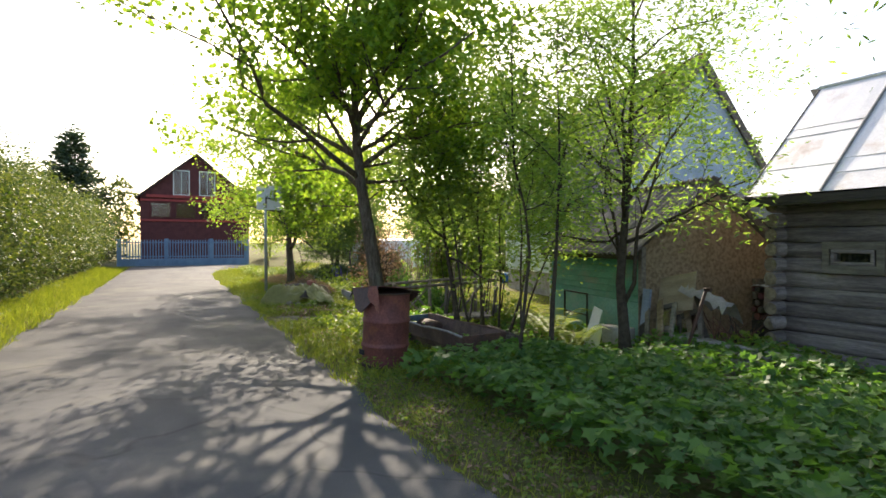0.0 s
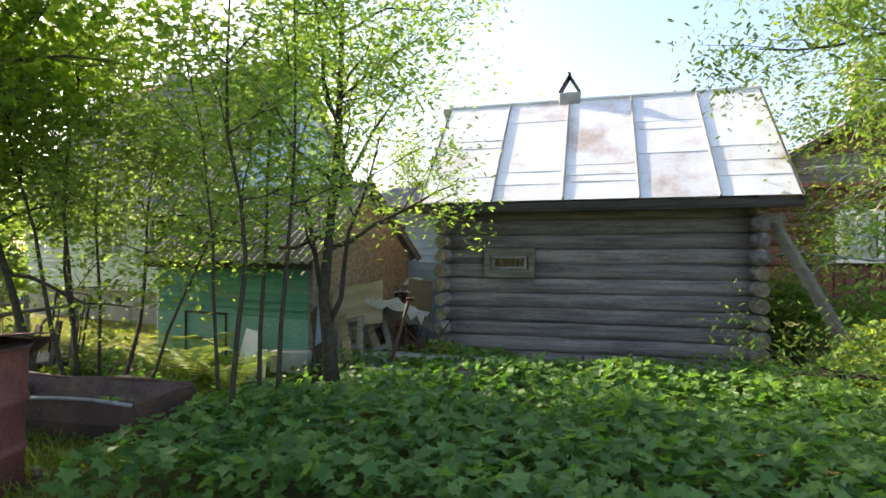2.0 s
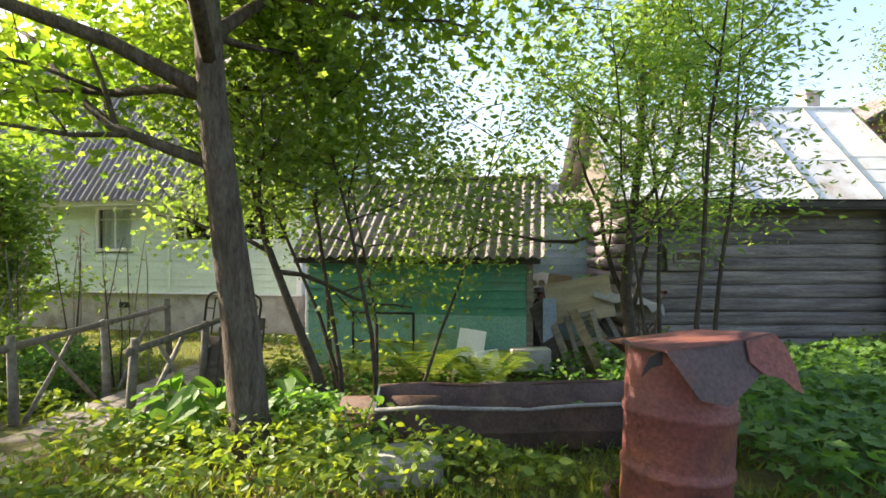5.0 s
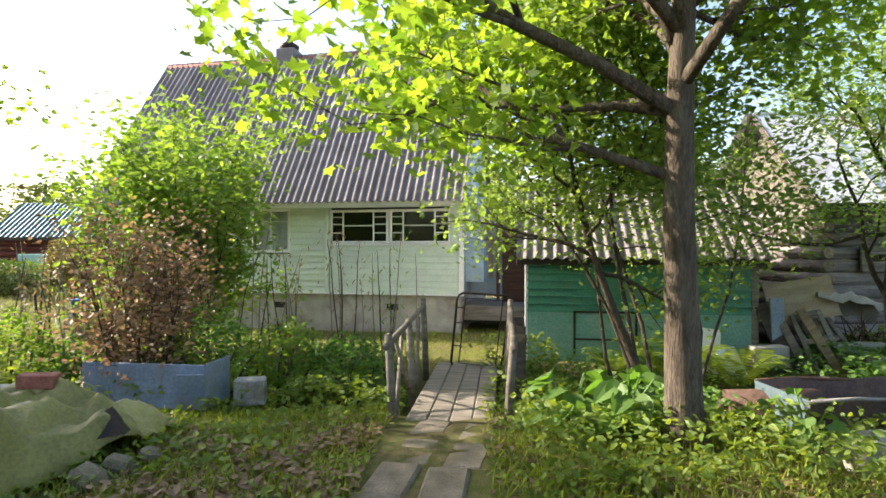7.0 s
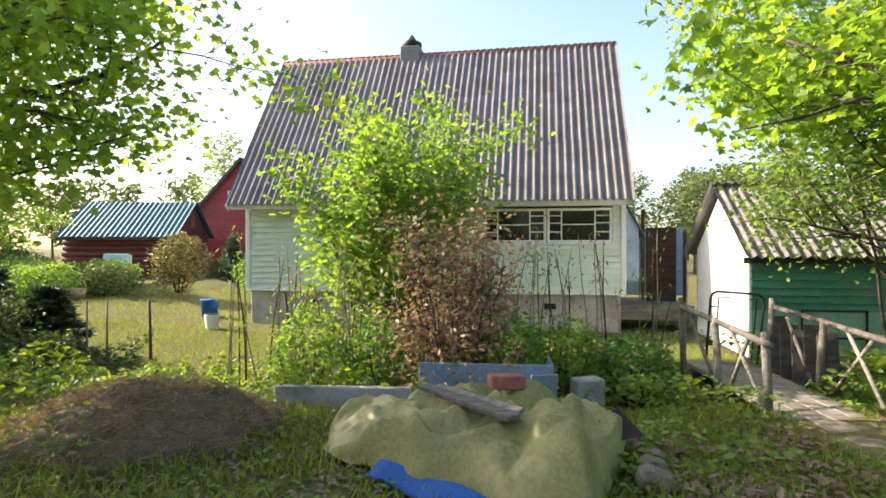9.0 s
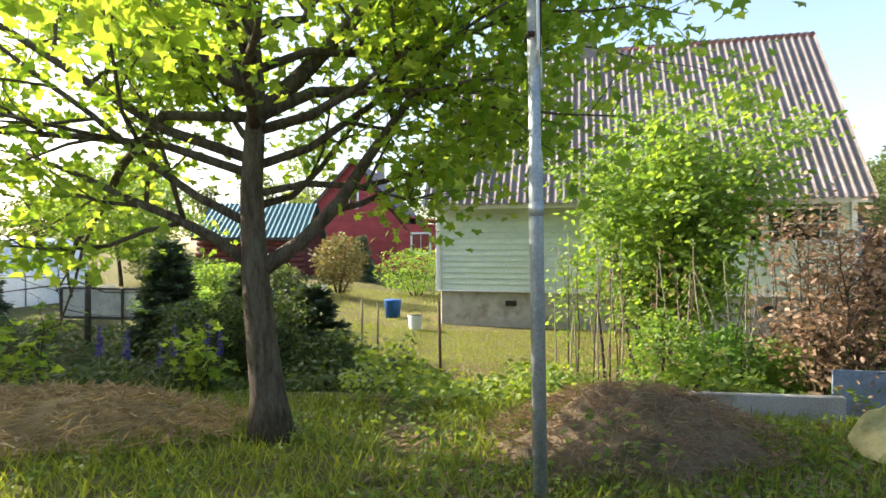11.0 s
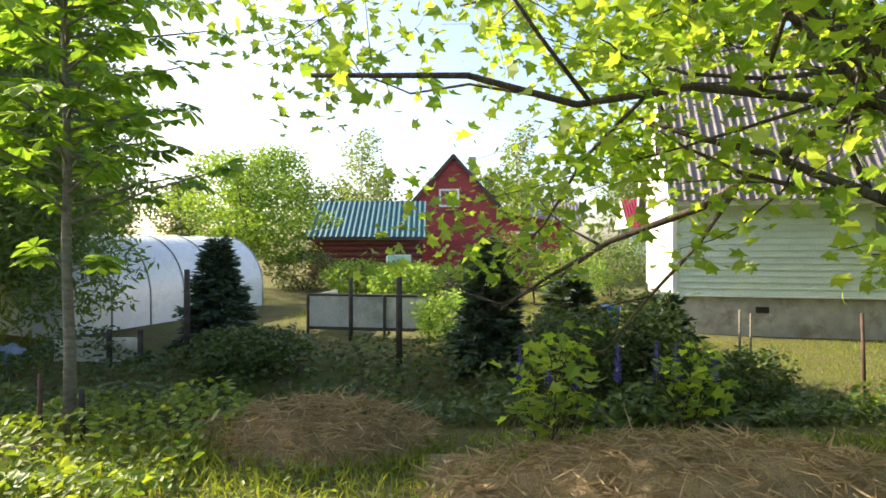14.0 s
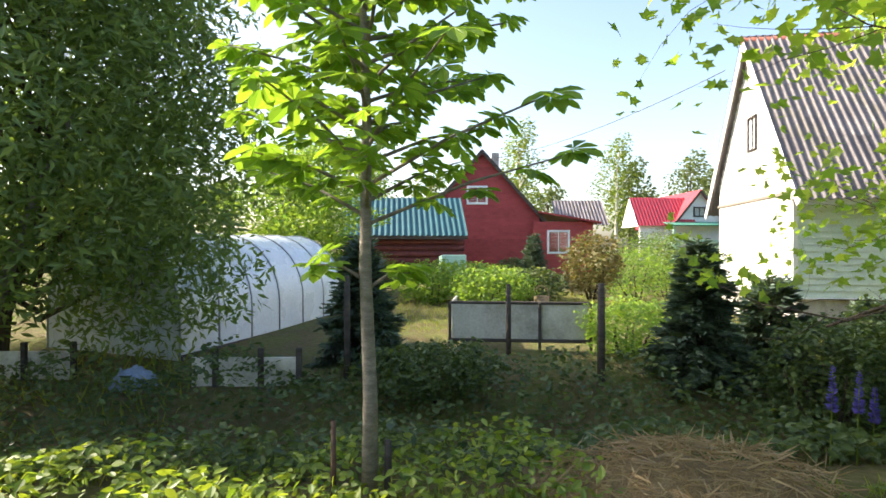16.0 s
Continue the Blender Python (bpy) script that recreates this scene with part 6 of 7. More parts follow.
def build_fence():
    L = 7.6
    part("plinth", Build().box(L / 2, 0, 0.2, L, 0.18, 0.5), M_FENCEBLUE, fence)
    for x in (0.05, 2.7, 5.35, L):
        part("pillar", Build().box(x, 0, 0.85, 0.24, 0.24, 1.8), M_FENCEBLUE, fence)
    me = Build().box(0, 0, 1.05, 0.07, 0.03, 1.25, 0.005).mesh("picket")
    me.materials.append(M_FENCEBLUE)
    for k in range(46):
        ob = new("picket", me)
        ob.parent = fence
        ob.matrix_basis = Matrix.Translation((0.15 + k * 0.162, 0, 0))
    for z in (0.6, 1.5):
        part("rail", Build().box(L / 2, 0.03, z, L, 0.04, 0.07), M_FENCEBLUE, fence)


build_fence()

single("power_cable", Build().tube([(-18.4 - 4.3 * k / 14, 14.2 + 11.2 * k / 14, 5.6 - 0.4 * k / 14 - 1.4 * (k / 14) * (1 - k / 14)) for k in range(15)], 0.009, 4), M_IRON, "thin black overhead cable between houses", "cable")


# ---- ground plants ----
def at_ground(x, y, lift):
    return np.array([(a, b, ground_z(a, b) + c) for a, b, c in zip(x, y, lift)])


def patch(rng, n, x0, x1, y0, y1, keep=None):
    x, y = rng.uniform(x0, x1, n), rng.uniform(y0, y1, n)
    if keep is not None:
        ok = np.array([keep(a, b) for a, b in zip(x, y)])
        x, y = x[ok], y[ok]
    return x, y


def free(x, y):
    """Off the road, the slab path and the footbridge."""
    if y < road_edge(x, 1) - 0.12 and y > road_edge(x, 0) + 0.12:
        return False
    if 1.7 < y < 6.7 and abs(x + 11.0 - (y - 2) * 0.06) < 0.42:
        return False
    return True


def grass_blades(name, rng, x, y, h0, h1, leaf, label, lean=0.5):
    h = rng.uniform(h0, h1, len(x))
    d = np.stack([rng.normal(0, lean, len(x)), rng.normal(0, lean, len(x)), np.ones(len(x))], 1)
    me = leaf_mesh(name, at_ground(x, y, np.full(len(x), -0.01)), h, BLADE, up=0.0, fold=0.0, rng=rng, dirs=d, curl=0.25)
    return single(name, me, leaf, label, "grass", kind="stuff")


rg = np.random.default_rng(70)
def patchy(x, y):
    return free(x, y) and noise.noise((x * 0.9, y * 0.9, 5)) > -0.5


x, y = patch(rg, 52000, -31, -5.6, 1.55, 5.2, patchy)
grass_blades("verge_grass", rg, x, y, 0.05, 0.17, L_GRASS, "short rough verge grass")
x, y = patch(rg, 12000, -6, 6, 1.5, 2.7, free)
grass_blades("verge_grass", rg, x, y, 0.03, 0.10, L_GRASS, "thin yellowed verge grass")
x, y = patch(rg, 26000, -21, -9.5, 6.6, 11.0, None)
grass_blades("lawn_grass", rg, x, y, 0.04, 0.09, L_GRASS, "mown lawn grass before the house")
x, y = patch(rg, 9000, -26, -18, 10.5, 18, None)
grass_blades("lawn_grass", rg, x, y, 0.05, 0.12, L_GRASS, "lawn grass in the garden")
x, y = patch(rg, 22000, -36, 2, -3.4, -1.9, free)
grass_blades("verge_grass", rg, x, y, 0.06, 0.22, L_GRASS, "grass along the hedge foot")
x, y = patch(rg, 4000, -38, -28, 2.2, 9, free)
grass_blades("verge_grass", rg, x, y, 0.10, 0.3, L_GRASS, "rough grass beyond the trees")


def weeds(name, n, x0, x1, y0, y1, h0, h1, size, leaf, label, template=OVAL, up=0.6, bumps=0.8, keep=free, seed=1):
    """Leafy growth whose top rises and falls."""
    rng = np.random.default_rng(seed)
    x, y = patch(rng, n, x0, x1, y0, y1, keep)
    top = np.array([h0 + (h1 - h0) * (0.5 + bumps * noise.noise((a * 1.1, b * 1.1, seed))) for a, b in zip(x, y)])
    lift = np.clip(top, 0.02, None) * rng.beta(3.0, 1.2, len(x))
    return single(name, leaf_mesh(name, at_ground(x, y, lift), size, template, up=up, rng=rng, droop=0.2), leaf, label, "plants", kind="stuff")


def cover_zone(x, y):
    return y > 2.45 + 0.25 * noise.noise((x * 0.8, 3, 1)) and (x > -5.75 or y > 3.2 + 0.5 * (-5.75 - x) * 0) and y < 6.9


weeds("goutweed", 19000, -5.8, 6.0, 2.3, 6.8, 0.22, 0.50, 0.105, L_COVER, "dense bed of dark green goutweed leaves", MAPLE, 0.72, 0.5, cover_zone, 71)
weeds("goutweed", 3000, -6.2, 6.0, 2.2, 6.8, 0.05, 0.2, 0.09, L_COVER, "low goutweed along the verge", MAPLE, 0.7, 0.8, cover_zone, 72)
weeds("verge_weeds", 24000, -31, -6, 1.8, 5.2, 0.02, 0.14, 0.05, L_WEED, "low leafy weeds on the verge", OVAL, 0.7, 1.2, lambda x, y: free(x, y) and noise.noise((x * 1.3, y * 1.3, 9)) > -0.3, 73)
weeds("verge_weeds", 5000, -6, 6, 1.7, 2.6, 0.01, 0.07, 0.045, L_WEED, "low yellowish verge weeds", OVAL, 0.7, 1.0, free, 74)
weeds("ditch_weeds", 9000, -19, -9.3, 4.6, 6.8, 0.12, 0.55, 0.085, L_WEED, "tall weeds in the ditch", OVAL, 0.55, 0.9, free, 75)
# The ditch's shade is carried by these weeds' darker leaf colour.
weeds("ditch_weeds", 17000, -32, -18.5, 5.6, 8.2, 0.12, 0.5, 0.08, L_SHADE, "weeds filling the ditch, shade put into their dark colour", OVAL, 0.55, 0.9, free, 76)
weeds("verge_nettles", 7000, -31, -24.5, 3.4, 5.8, 0.12, 0.45, 0.075, L_WEED, "leafy weeds round the sapling", OVAL, 0.6, 0.9, free, 77)
weeds("bank_weeds", 2600, -10.3, -6.9, 2.3, 3.6, 0.08, 0.45, 0.07, L_WEED, "weeds round the trough", OVAL, 0.55, 0.9, free, 78)
weeds("bank_weeds", 5000, -9.8, -5.9, 3.6, 6.6, 0.05, 0.4, 0.08, L_COVER, "shaded weeds before the shed", OVAL, 0.55, 0.9, free, 79)
weeds("bank_weeds", 2500, -5.4, -0.6, 6.4, 7.4, 0.1, 0.5, 0.075, L_WEED, "light weeds along the cabin wall", OVAL, 0.5, 0.9, None, 80)
weeds("leaf_litter", 6500, -18.5, -8.0, 1.9, 4.4, 0.01, 0.06, 0.06, L_DRY, "scattered brown dead leaves", OVAL, 0.85, 0.3, free, 81)
weeds("verge_weeds", 2600, -13.2, -9.6, 2.2, 4.7, 0.05, 0.22, 0.075, L_WEED, "leafy tufts of weeds beside the slab path", OVAL, 0.6, 1.2, lambda x, y: free(x, y) and noise.noise((x * 1.9, y * 1.9, 5)) > 0.0, 87)
weeds("leaf_litter", 2200, -12.9, -10.9, 2.1, 3.7, 0.06, 0.12, 0.065, L_DRY, "scattered brown dead leaves", OVAL, 0.85, 0.3, lambda x, y: free(x, y) and noise.noise((x * 1.9, y * 1.9, 5)) < 0.05, 88)
weeds("mound_weeds", 1500, -18.2, -15.2, 2.8, 4.8, 0.05, 0.3, 0.06, L_WEED, "leafy weeds growing over the mound", OVAL, 0.6, 1.1, lambda x, y: noise.noise((x * 1.7, y * 1.7, 3)) > 0.05, 86)
weeds("leaf_litter", 1500, -5.9, -1.5, 1.7, 2.7, 0.005, 0.02, 0.05, L_DRY, "scattered brown dead leaves", OVAL, 0.85, 0.3, free, 82)


def on_heap(name, n, cx, cy, rx, ry, h, leaf, label, seed, size=0.16):
    rng = np.random.default_rng(seed)
    a, r = rng.uniform(0, 2 * np.pi, n), np.sqrt(rng.uniform(0, 1, n)) * 0.95
    px, py = np.cos(a) * r, np.sin(a) * r
    k = np.clip(1 - r ** 2, 0, 1) ** 1.2
    pos = np.stack([cx + rx * px, cy + ry * py, h * k + rng.uniform(-0.02, 0.05, n)], 1)
    d = np.stack([rng.normal(0, 1, n), rng.normal(0, 1, n), rng.normal(0, 0.3, n)], 1)
    single(name, leaf_mesh(name, pos, size, BLADE, up=0.3, fold=0, rng=rng, dirs=d, curl=0.1), leaf, label, "dry grass", kind="stuff")


on_heap("loose_straw", 2600, -21.3, 4.0, 1.8, 0.85, 0.24, L_STRAW, "loose dry grass over the heap", 83)
on_heap("loose_straw", 1300, -23.9, 5.1, 1.0, 0.65, 0.2, L_STRAW, "loose dry grass over the small heap", 84)
on_heap("dead_leaves", 2400, -16.55, 3.75, 1.15, 0.9, 0.38, L_DRY, "dead leaves and stalks on the soil mound", 85, 0.12)


# ---- hedge, woods and far trees ----
def leaf_ball(rng, n, cx, cy, cz, rx, ry, rz, seed, thick=0.35):
    """Points in the outer shell of an uneven rounded crown."""
    d = rng.normal(0, 1, (n, 3))
    d /= np.linalg.norm(d, axis=1, keepdims=True)
    bump = np.array([1 + 0.38 * noise.noise((a * 2.2 + seed, b * 2.2, c * 2.2)) + 0.16 * noise.noise((a * 6, b * 6 + seed, c * 6)) for a, b, c in d])
    r = bump * (1 - thick * rng.beta(1, 2.2, n))
    return d * r[:, None] * (rx, ry, rz) + (cx, cy, cz)


def bushy(name, m, rx, ry, h, n, leaf, size, seed, label, template=OVAL, category="bush", group="", stems=4, base=0.0, up=0.4):
    rng = np.random.default_rng(seed)
    ob = thing(name, m, label, category, group)
    for k in range(stems):
        a = 2 * math.pi * k / stems
        part("stem", Build().tube(wander((0.1 * math.cos(a), 0.1 * math.sin(a), -0.1), (0.4 * math.cos(a), 0.4 * math.sin(a), 1), h * 0.75, 5, rng), [0.03, 0.027, 0.022, 0.018, 0.012, 0.006], 6), M_TWIG, ob, smooth=True)
    pos = leaf_ball(rng, n, 0, 0, base + (h - base) / 2, rx, ry, (h - base) / 2, seed, 0.55)
    part("foliage", leaf_mesh("foliage", pos, size, template, up=up, rng=rng), leaf, ob)
    return ob


rh = np.random.default_rng(90)
for k in range(12):
    hx = -7.6 - 2.7 * k
    bushy("hedge_bush", pose(hx, -4.0 - 0.2 * rh.uniform(), 0), 1.8, 1.65, rh.uniform(3.6, 4.4), 15000 if -22 < hx < -6 else 7000, L_HEDGE, 0.085 if hx > -24 else 0.12, 100 + k,
          "overgrown green hedge bush along the lane", group="hedge bushes")


def far_tree(name, x, y, h, r, n, leaf, size, seed, label, bark=None, group="", tall=0.8, category="tree"):
    rng = np.random.default_rng(seed)
    z0 = ground_z(x, y)
    ob = thing(name, pose(x, y, z0), label, category, group)
    part("trunk", Build().tube(wander((0, 0, -0.2), (0.03, 0.02, 1), h * 0.9, 7, rng, 0.08), [0.018 * h * (1 - 0.12 * i) for i in range(8)], 7), bark or M_BARK, ob, smooth=True)
    pts = []
    for k in range(9):
        f = k / 8
        a = k * 2.4
        rr = r * (0.35 + 0.65 * math.sin(math.pi * (0.15 + 0.75 * f)))
        c = (0.5 * rr * math.cos(a), 0.5 * rr * math.sin(a), h * (1 - tall) + h * tall * (0.12 + 0.8 * f))
        pts.append(leaf_ball(rng, n // 9, *c, rr * 0.65, rr * 0.65, h * tall * 0.16, seed + k, 0.8))
        part("limb", Build().tube([(0, 0, c[2] * 0.8), (c[0], c[1], c[2])], [0.006 * h, 0.002 * h], 5), bark or M_BARK, ob)
    part("crown", leaf_mesh("crown", np.concatenate(pts), size, DIAMOND, up=0.3, rng=rng), leaf, ob)
    return ob


far_tree("birch_tree", -17.6, 43, 10.5, 2.0, 2600, L_BIRCH, 0.25, 121, "tall pale-green birch beyond the gardens", M_BIRCH, "far birches")
far_tree("birch_tree", -8.4, 48, 10.5, 2.2, 2600, L_BIRCH, 0.25, 122, "tall pale-green birch beyond the gardens", M_BIRCH, "far birches")
far_tree("birch_tree", -29.5, 42, 9.5, 2.3, 2600, L_BIRCH, 0.25, 123, "tall pale-green birch beyond the gardens", M_BIRCH, "far birches")
far_tree("garden_tree", -5.5, 41, 8.0, 2.2, 2600, L_FAR, 0.25, 124, "rounded green tree behind the cottage")
far_tree("apple_tree", -28.7, 17.2, 4.1, 2.5, 15000, L_LILAC, 0.12, 125, "rounded orchard tree behind the greenhouse")
far_tree("apple_tree", -33.5, 15.0, 4.6, 2.4, 9000, L_HEDGE, 0.12, 126, "rounded orchard tree behind the greenhouse")
far_tree("garden_tree", -41.0, 6.6, 5.2, 2.4, 3600, L_MAPLEY, 0.11, 127, "yellow-green young tree by the lane")
rw = np.random.default_rng(131)
for k in range(34):
    far_tree("woodland_tree", -95 + 4.4 * k + rw.uniform(-1.5, 1.5), 52 + rw.uniform(-5, 9), rw.uniform(6.5, 9.5), rw.uniform(2.2, 3.2), 1500, L_FAR, 0.42, 140 + k, "distant deciduous tree on the skyline", group="distant woods")
for k in range(8):
    far_tree("woodland_tree", 6 + 4.0 * k, 33 + rw.uniform(-3, 4), rw.uniform(6.5, 8), 2.6, 1500, L_FAR, 0.36, 180 + k, "green tree behind the yards", group="distant woods")
for k in range(5):
    far_tree("woodland_tree", -4.0 + 2.8 * k, 26 + rw.uniform(-1, 2), rw.uniform(4.5, 5.8), 2.0, 2200, L_FAR, 0.22, 190 + k, "green tree behind the yards", group="distant woods")
for k in range(7):
    far_tree("woodland_tree", -52 - 2.0 * k, -10 + 6.5 * k, rw.uniform(6, 8), 2.6, 1500, L_FAR, 0.36, 200 + k, "green tree behind the far house", group="distant woods")


def conifer(name, x, y, h, r, n, seed, label, leaf=None, z0=None, group="young spruces", size=0.11):
    """Whorls of drooping boughs, each a part, with needles in flat sprays."""
    rng = np.random.default_rng(seed)
    z = ground_z(x, y) if z0 is None else z0
    ob = thing(name, pose(x, y, z), label, "conifer", group)
    part("trunk", Build().tube([(0, 0, -0.1), (0, 0, h * 0.5), (0, 0, h)], [0.02 * h + 0.01, 0.012 * h, 0.004], 7), M_TWIG, ob, smooth=True)
    tiers = max(8, int(min(h, 3) * 9))
    pos, dr = [], []
    for t in range(tiers):
        f = t / tiers
        for k in range(5):
            a = k * 1.257 + t * 0.6 + rng.uniform(-0.2, 0.2)
            L = r * (1 - f) ** 0.85 * rng.uniform(0.75, 1.1) + 0.06
            p0 = np.array([0, 0, h * (0.06 + 0.92 * f) + rng.uniform(-0.05, 0.05) * h * 0.5])
            u = np.array([math.cos(a), math.sin(a), -0.18 + 0.5 * f])
            tip = p0 + u * L
            part("bough", Build().tube([p0, (p0 + tip) / 2 + (0, 0, 0.03), tip], [0.010, 0.007, 0.003], 4), M_TWIG, ob)
            c = max(8, int(2.6 * n * L / (r * tiers * 3.3)))
            s = rng.uniform(0.15, 1, c)
            pos.append(p0 + u * L * s[:, None] + rng.normal(0, 0.035 * (h / 1.6), (c, 3)))
            side = np.cross(u, (0, 0, 1))
            dr.append(u * 0.8 + side * rng.choice([-1, 1], c)[:, None] * 0.7 + rng.normal(0, 0.2, (c, 3)))
    part("needles", leaf_mesh("needles", np.concatenate(pos), size * 1.15, [[(0, 0), (0.15, 0.4), (0, 1)]], up=0.5, rng=rng, dirs=np.concatenate(dr)), leaf or L_SPRUCE, ob)
    return ob


conifer("young_spruce", -22.3, 7.95, 1.62, 0.52, 4200, 210, "young blue-green spruce by the fence")
conifer("young_spruce", -26.3, 8.9, 1.6, 0.52, 4000, 211, "young dark spruce by the beds")
conifer("young_spruce", -20.1, 7.95, 1.2, 0.62, 4200, 212, "small dark spruce by the fence")
conifer("young_spruce", -21.2, 8.3, 1.25, 0.62, 4200, 213, "small dark spruce by the fence")
conifer("thuja", -21.5, 20.5, 1.7, 0.55, 3000, 214, "dark conical thuja before the red house", group="thujas")
conifer("pine_tree", -52, -6.5, 10.5, 3.6, 5200, 215, "tall dark pine beyond the hedge", group="pines", size=0.5)
bushy("golden_thuja", pose(-21.2, 15.2, 0.3), 0.75, 0.75, 1.55, 3200, L_BRONZE, 0.10, 216, "rounded golden thuja on the lawn")
for k, (bx, by, br, bh) in enumerate(((-23.9, 13.6, 0.9, 0.95), (-22.9, 14.6, 0.8, 0.85), (-25.2, 14.8, 0.9, 1.0), (-21.9, 21.3, 0.8, 0.8), (-19.2, 17.5, 1.2, 1.6), (-17.6, 19.0, 1.3, 1.8), (-16.6, 23.0, 1.5, 2.0), (-14.5, 26.0, 1.8, 2.2), (-24.2, 16.8, 1.1, 0.9), (-27.2, 17.2, 1.2, 1.2), (-12.5, 29.0, 2.0, 2.0), (-10.0, 30.0, 1.5, 1.6))):
    bushy("garden_shrub", pose(bx, by, ground_z(bx, by)), br, br * 0.9, bh, 2600, L_HEDGE if k % 2 else L_LILAC, 0.09, 220 + k, "leafy garden shrub in a bed", group="garden shrubs")
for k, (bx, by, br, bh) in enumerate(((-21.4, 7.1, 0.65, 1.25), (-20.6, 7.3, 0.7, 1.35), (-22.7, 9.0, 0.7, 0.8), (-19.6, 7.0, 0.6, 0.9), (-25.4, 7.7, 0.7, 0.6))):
    # All but one take the dark leaf colour that holds the ditch's shade.
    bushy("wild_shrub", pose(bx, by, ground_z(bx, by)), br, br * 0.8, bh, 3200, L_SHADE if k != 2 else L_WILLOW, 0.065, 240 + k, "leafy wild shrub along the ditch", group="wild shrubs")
for k, (bx, by, br, bh) in enumerate(((0.3, 6.2, 0.8, 1.0), (1.3, 5.6, 0.8, 1.15), (2.2, 6.6, 0.9, 1.3), (0.9, 8.0, 0.9, 1.2), (2.6, 9.4, 1.1, 1.3), (-0.1, 9.0, 0.6, 1.2), (4.2, 10.0, 1.2, 1.2), (3.4, 5.0, 1.0, 1.1))):
    bushy("elder_shrub", pose(bx, by, ground_z(bx, by)), br, br * 0.8, bh, 3600, L_LILAC if k % 2 else L_WEED, 0.075, 250 + k, "leafy green shrub beside the log cabin", group="shrubs by the cabin")
for k in range(6):
    bx = -11.9 - 0.75 * k
    bushy("bank_shrub", pose(bx, 5.65 + 0.2 * math.sin(k * 2.2), -0.3), 0.45, 0.4, 0.75 + 0.15 * (k % 3), 1500, L_LILAC if k % 2 else L_COVER, 0.07, 260 + k, "dark green shrub on the ditch bank", group="bank shrubs")

# big willow at the lane's end
wl = np.random.default_rng(270)
willow = thing("weeping_willow", pose(-30.75, 8.9, -0.1), "large drooping willow with narrow grey-green leaves", "tree")
part("trunk", Build().tube([(0, -0.2, -0.1), (0.1, -0.2, 0.8), (0.35, -0.1, 1.8), (0.5, 0, 3.2), (0.4, 0, 4.8)], [0.13, 0.11, 0.10, 0.08, 0.04], 10), M_BARK, willow, smooth=True)
part("trunk", Build().tube([(-0.2, -0.3, -0.1), (0.3, -0.6, 0.9), (0.8, -0.8, 1.9), (1.2, -0.6, 3.2)], [0.08, 0.07, 0.06, 0.03], 8), M_PALEBARK, willow, smooth=True)
wpos = []
for k in range(32):
    a = k * 2.4
    f = k / 31
    rr = 2.1 * math.sin(math.pi * (0.3 + 0.6 * f)) ** 0.7
    c = (rr * math.cos(a), rr * math.sin(a) * 0.7, 1.15 + 5.6 * f)
    wpos.append(leaf_ball(wl, 2600, *c, 1.3, 1.2, 0.95, k, 0.9))
    part("limb", Build().tube([(0.4, 0, min(c[2] * 0.6, 4.5)), (c[0] * 0.6, c[1] * 0.6, c[2] * 0.9), c], [0.04, 0.025, 0.008], 6), M_BARK, willow, smooth=True)
wpos = np.concatenate(wpos)
wd = np.stack([wl.normal(0, 0.7, len(wpos)), wl.normal(0, 0.7, len(wpos)), wl.normal(-0.35, 0.5, len(wpos))], 1)
part("crown", leaf_mesh("crown", wpos, 0.15, [[(0, 0), (0.15, 0.4), (0, 1)]], up=0.3, rng=wl, dirs=wd), L_OSIER, willow)

# overhanging rowan and birch at the cabin
rn = np.random.default_rng(280)
broadleaf("rowan_tree", pose(-0.05, 4.6, 0), *noded([(0, 0, -0.1), (0, 0, 0.8), (-0.05, 0, 1.8), (-0.1, 0, 2.8), (-0.1, 0, 3.8), (0, 0, 5.2)], 0.06, 0.02),
          [(0.58, 215, 1.5, 0.02, 14), (0.64, 200, 1.5, 0.02, 18), (0.68, 230, 1.6, 0.02, 16)] + ring_limbs(rn, 26, 0.12, 0.95, 1.25, 0.025, 5, 50),
          19000, L_ROWAN, 0.062, 281, "rowan with leafy branches hanging over the verge", NARROW_OVAL, bark=M_TWIG, jitter=0.11, rise=-0.3, kids=5, droop=0.7)
broadleaf("birch_tree", pose(1.85, 8.6, 0), *noded([(0, 0, -0.1), (0.02, 0, 1.2), (0.05, 0, 2.6), (0, 0, 4.2), (0.05, 0, 6.0), (0.05, 0, 8.0)], 0.13, 0.02),
          ring_limbs(rn, 22, 0.18, 0.97, 2.5, 0.035, 5, 50), 26000, L_BIRCH, 0.065, 282, "white-barked birch beside the log cabin", DIAMOND, bark=M_BIRCH, jitter=0.2, rise=-0.8)

# ---- chestnut sapling, leaf by leaf ----
chest = thing("chestnut_sapling", pose(-25.9, 5.08, 0.0), "slender chestnut sapling with large hand-shaped leaves", "tree")


def palmate(seed):
    rng = np.random.default_rng(seed)
    angs = np.linspace(-2.3, 2.3, 7)
    pos = np.zeros((7, 3))
    size = 0.20 * (1 - 0.10 * np.abs(angs)) * rng.uniform(0.9, 1.1, 7)
    d = np.stack([np.sin(angs), np.cos(angs), -0.14 + rng.normal(0, 0.08, 7)], 1)
    half = [[(0, 0), (0.08, 0.25), (0.23, 0.6), (0.19, 0.82), (0, 1)]]
    v, s, l = scatter_leaves(pos, size, half, up=0.97, rng=rng, dirs=d, fold=0.25, curl=0.14)
    me = fast_mesh("leaf", v, s, l)
    me.materials.append(L_CHESTNUT)
    return me


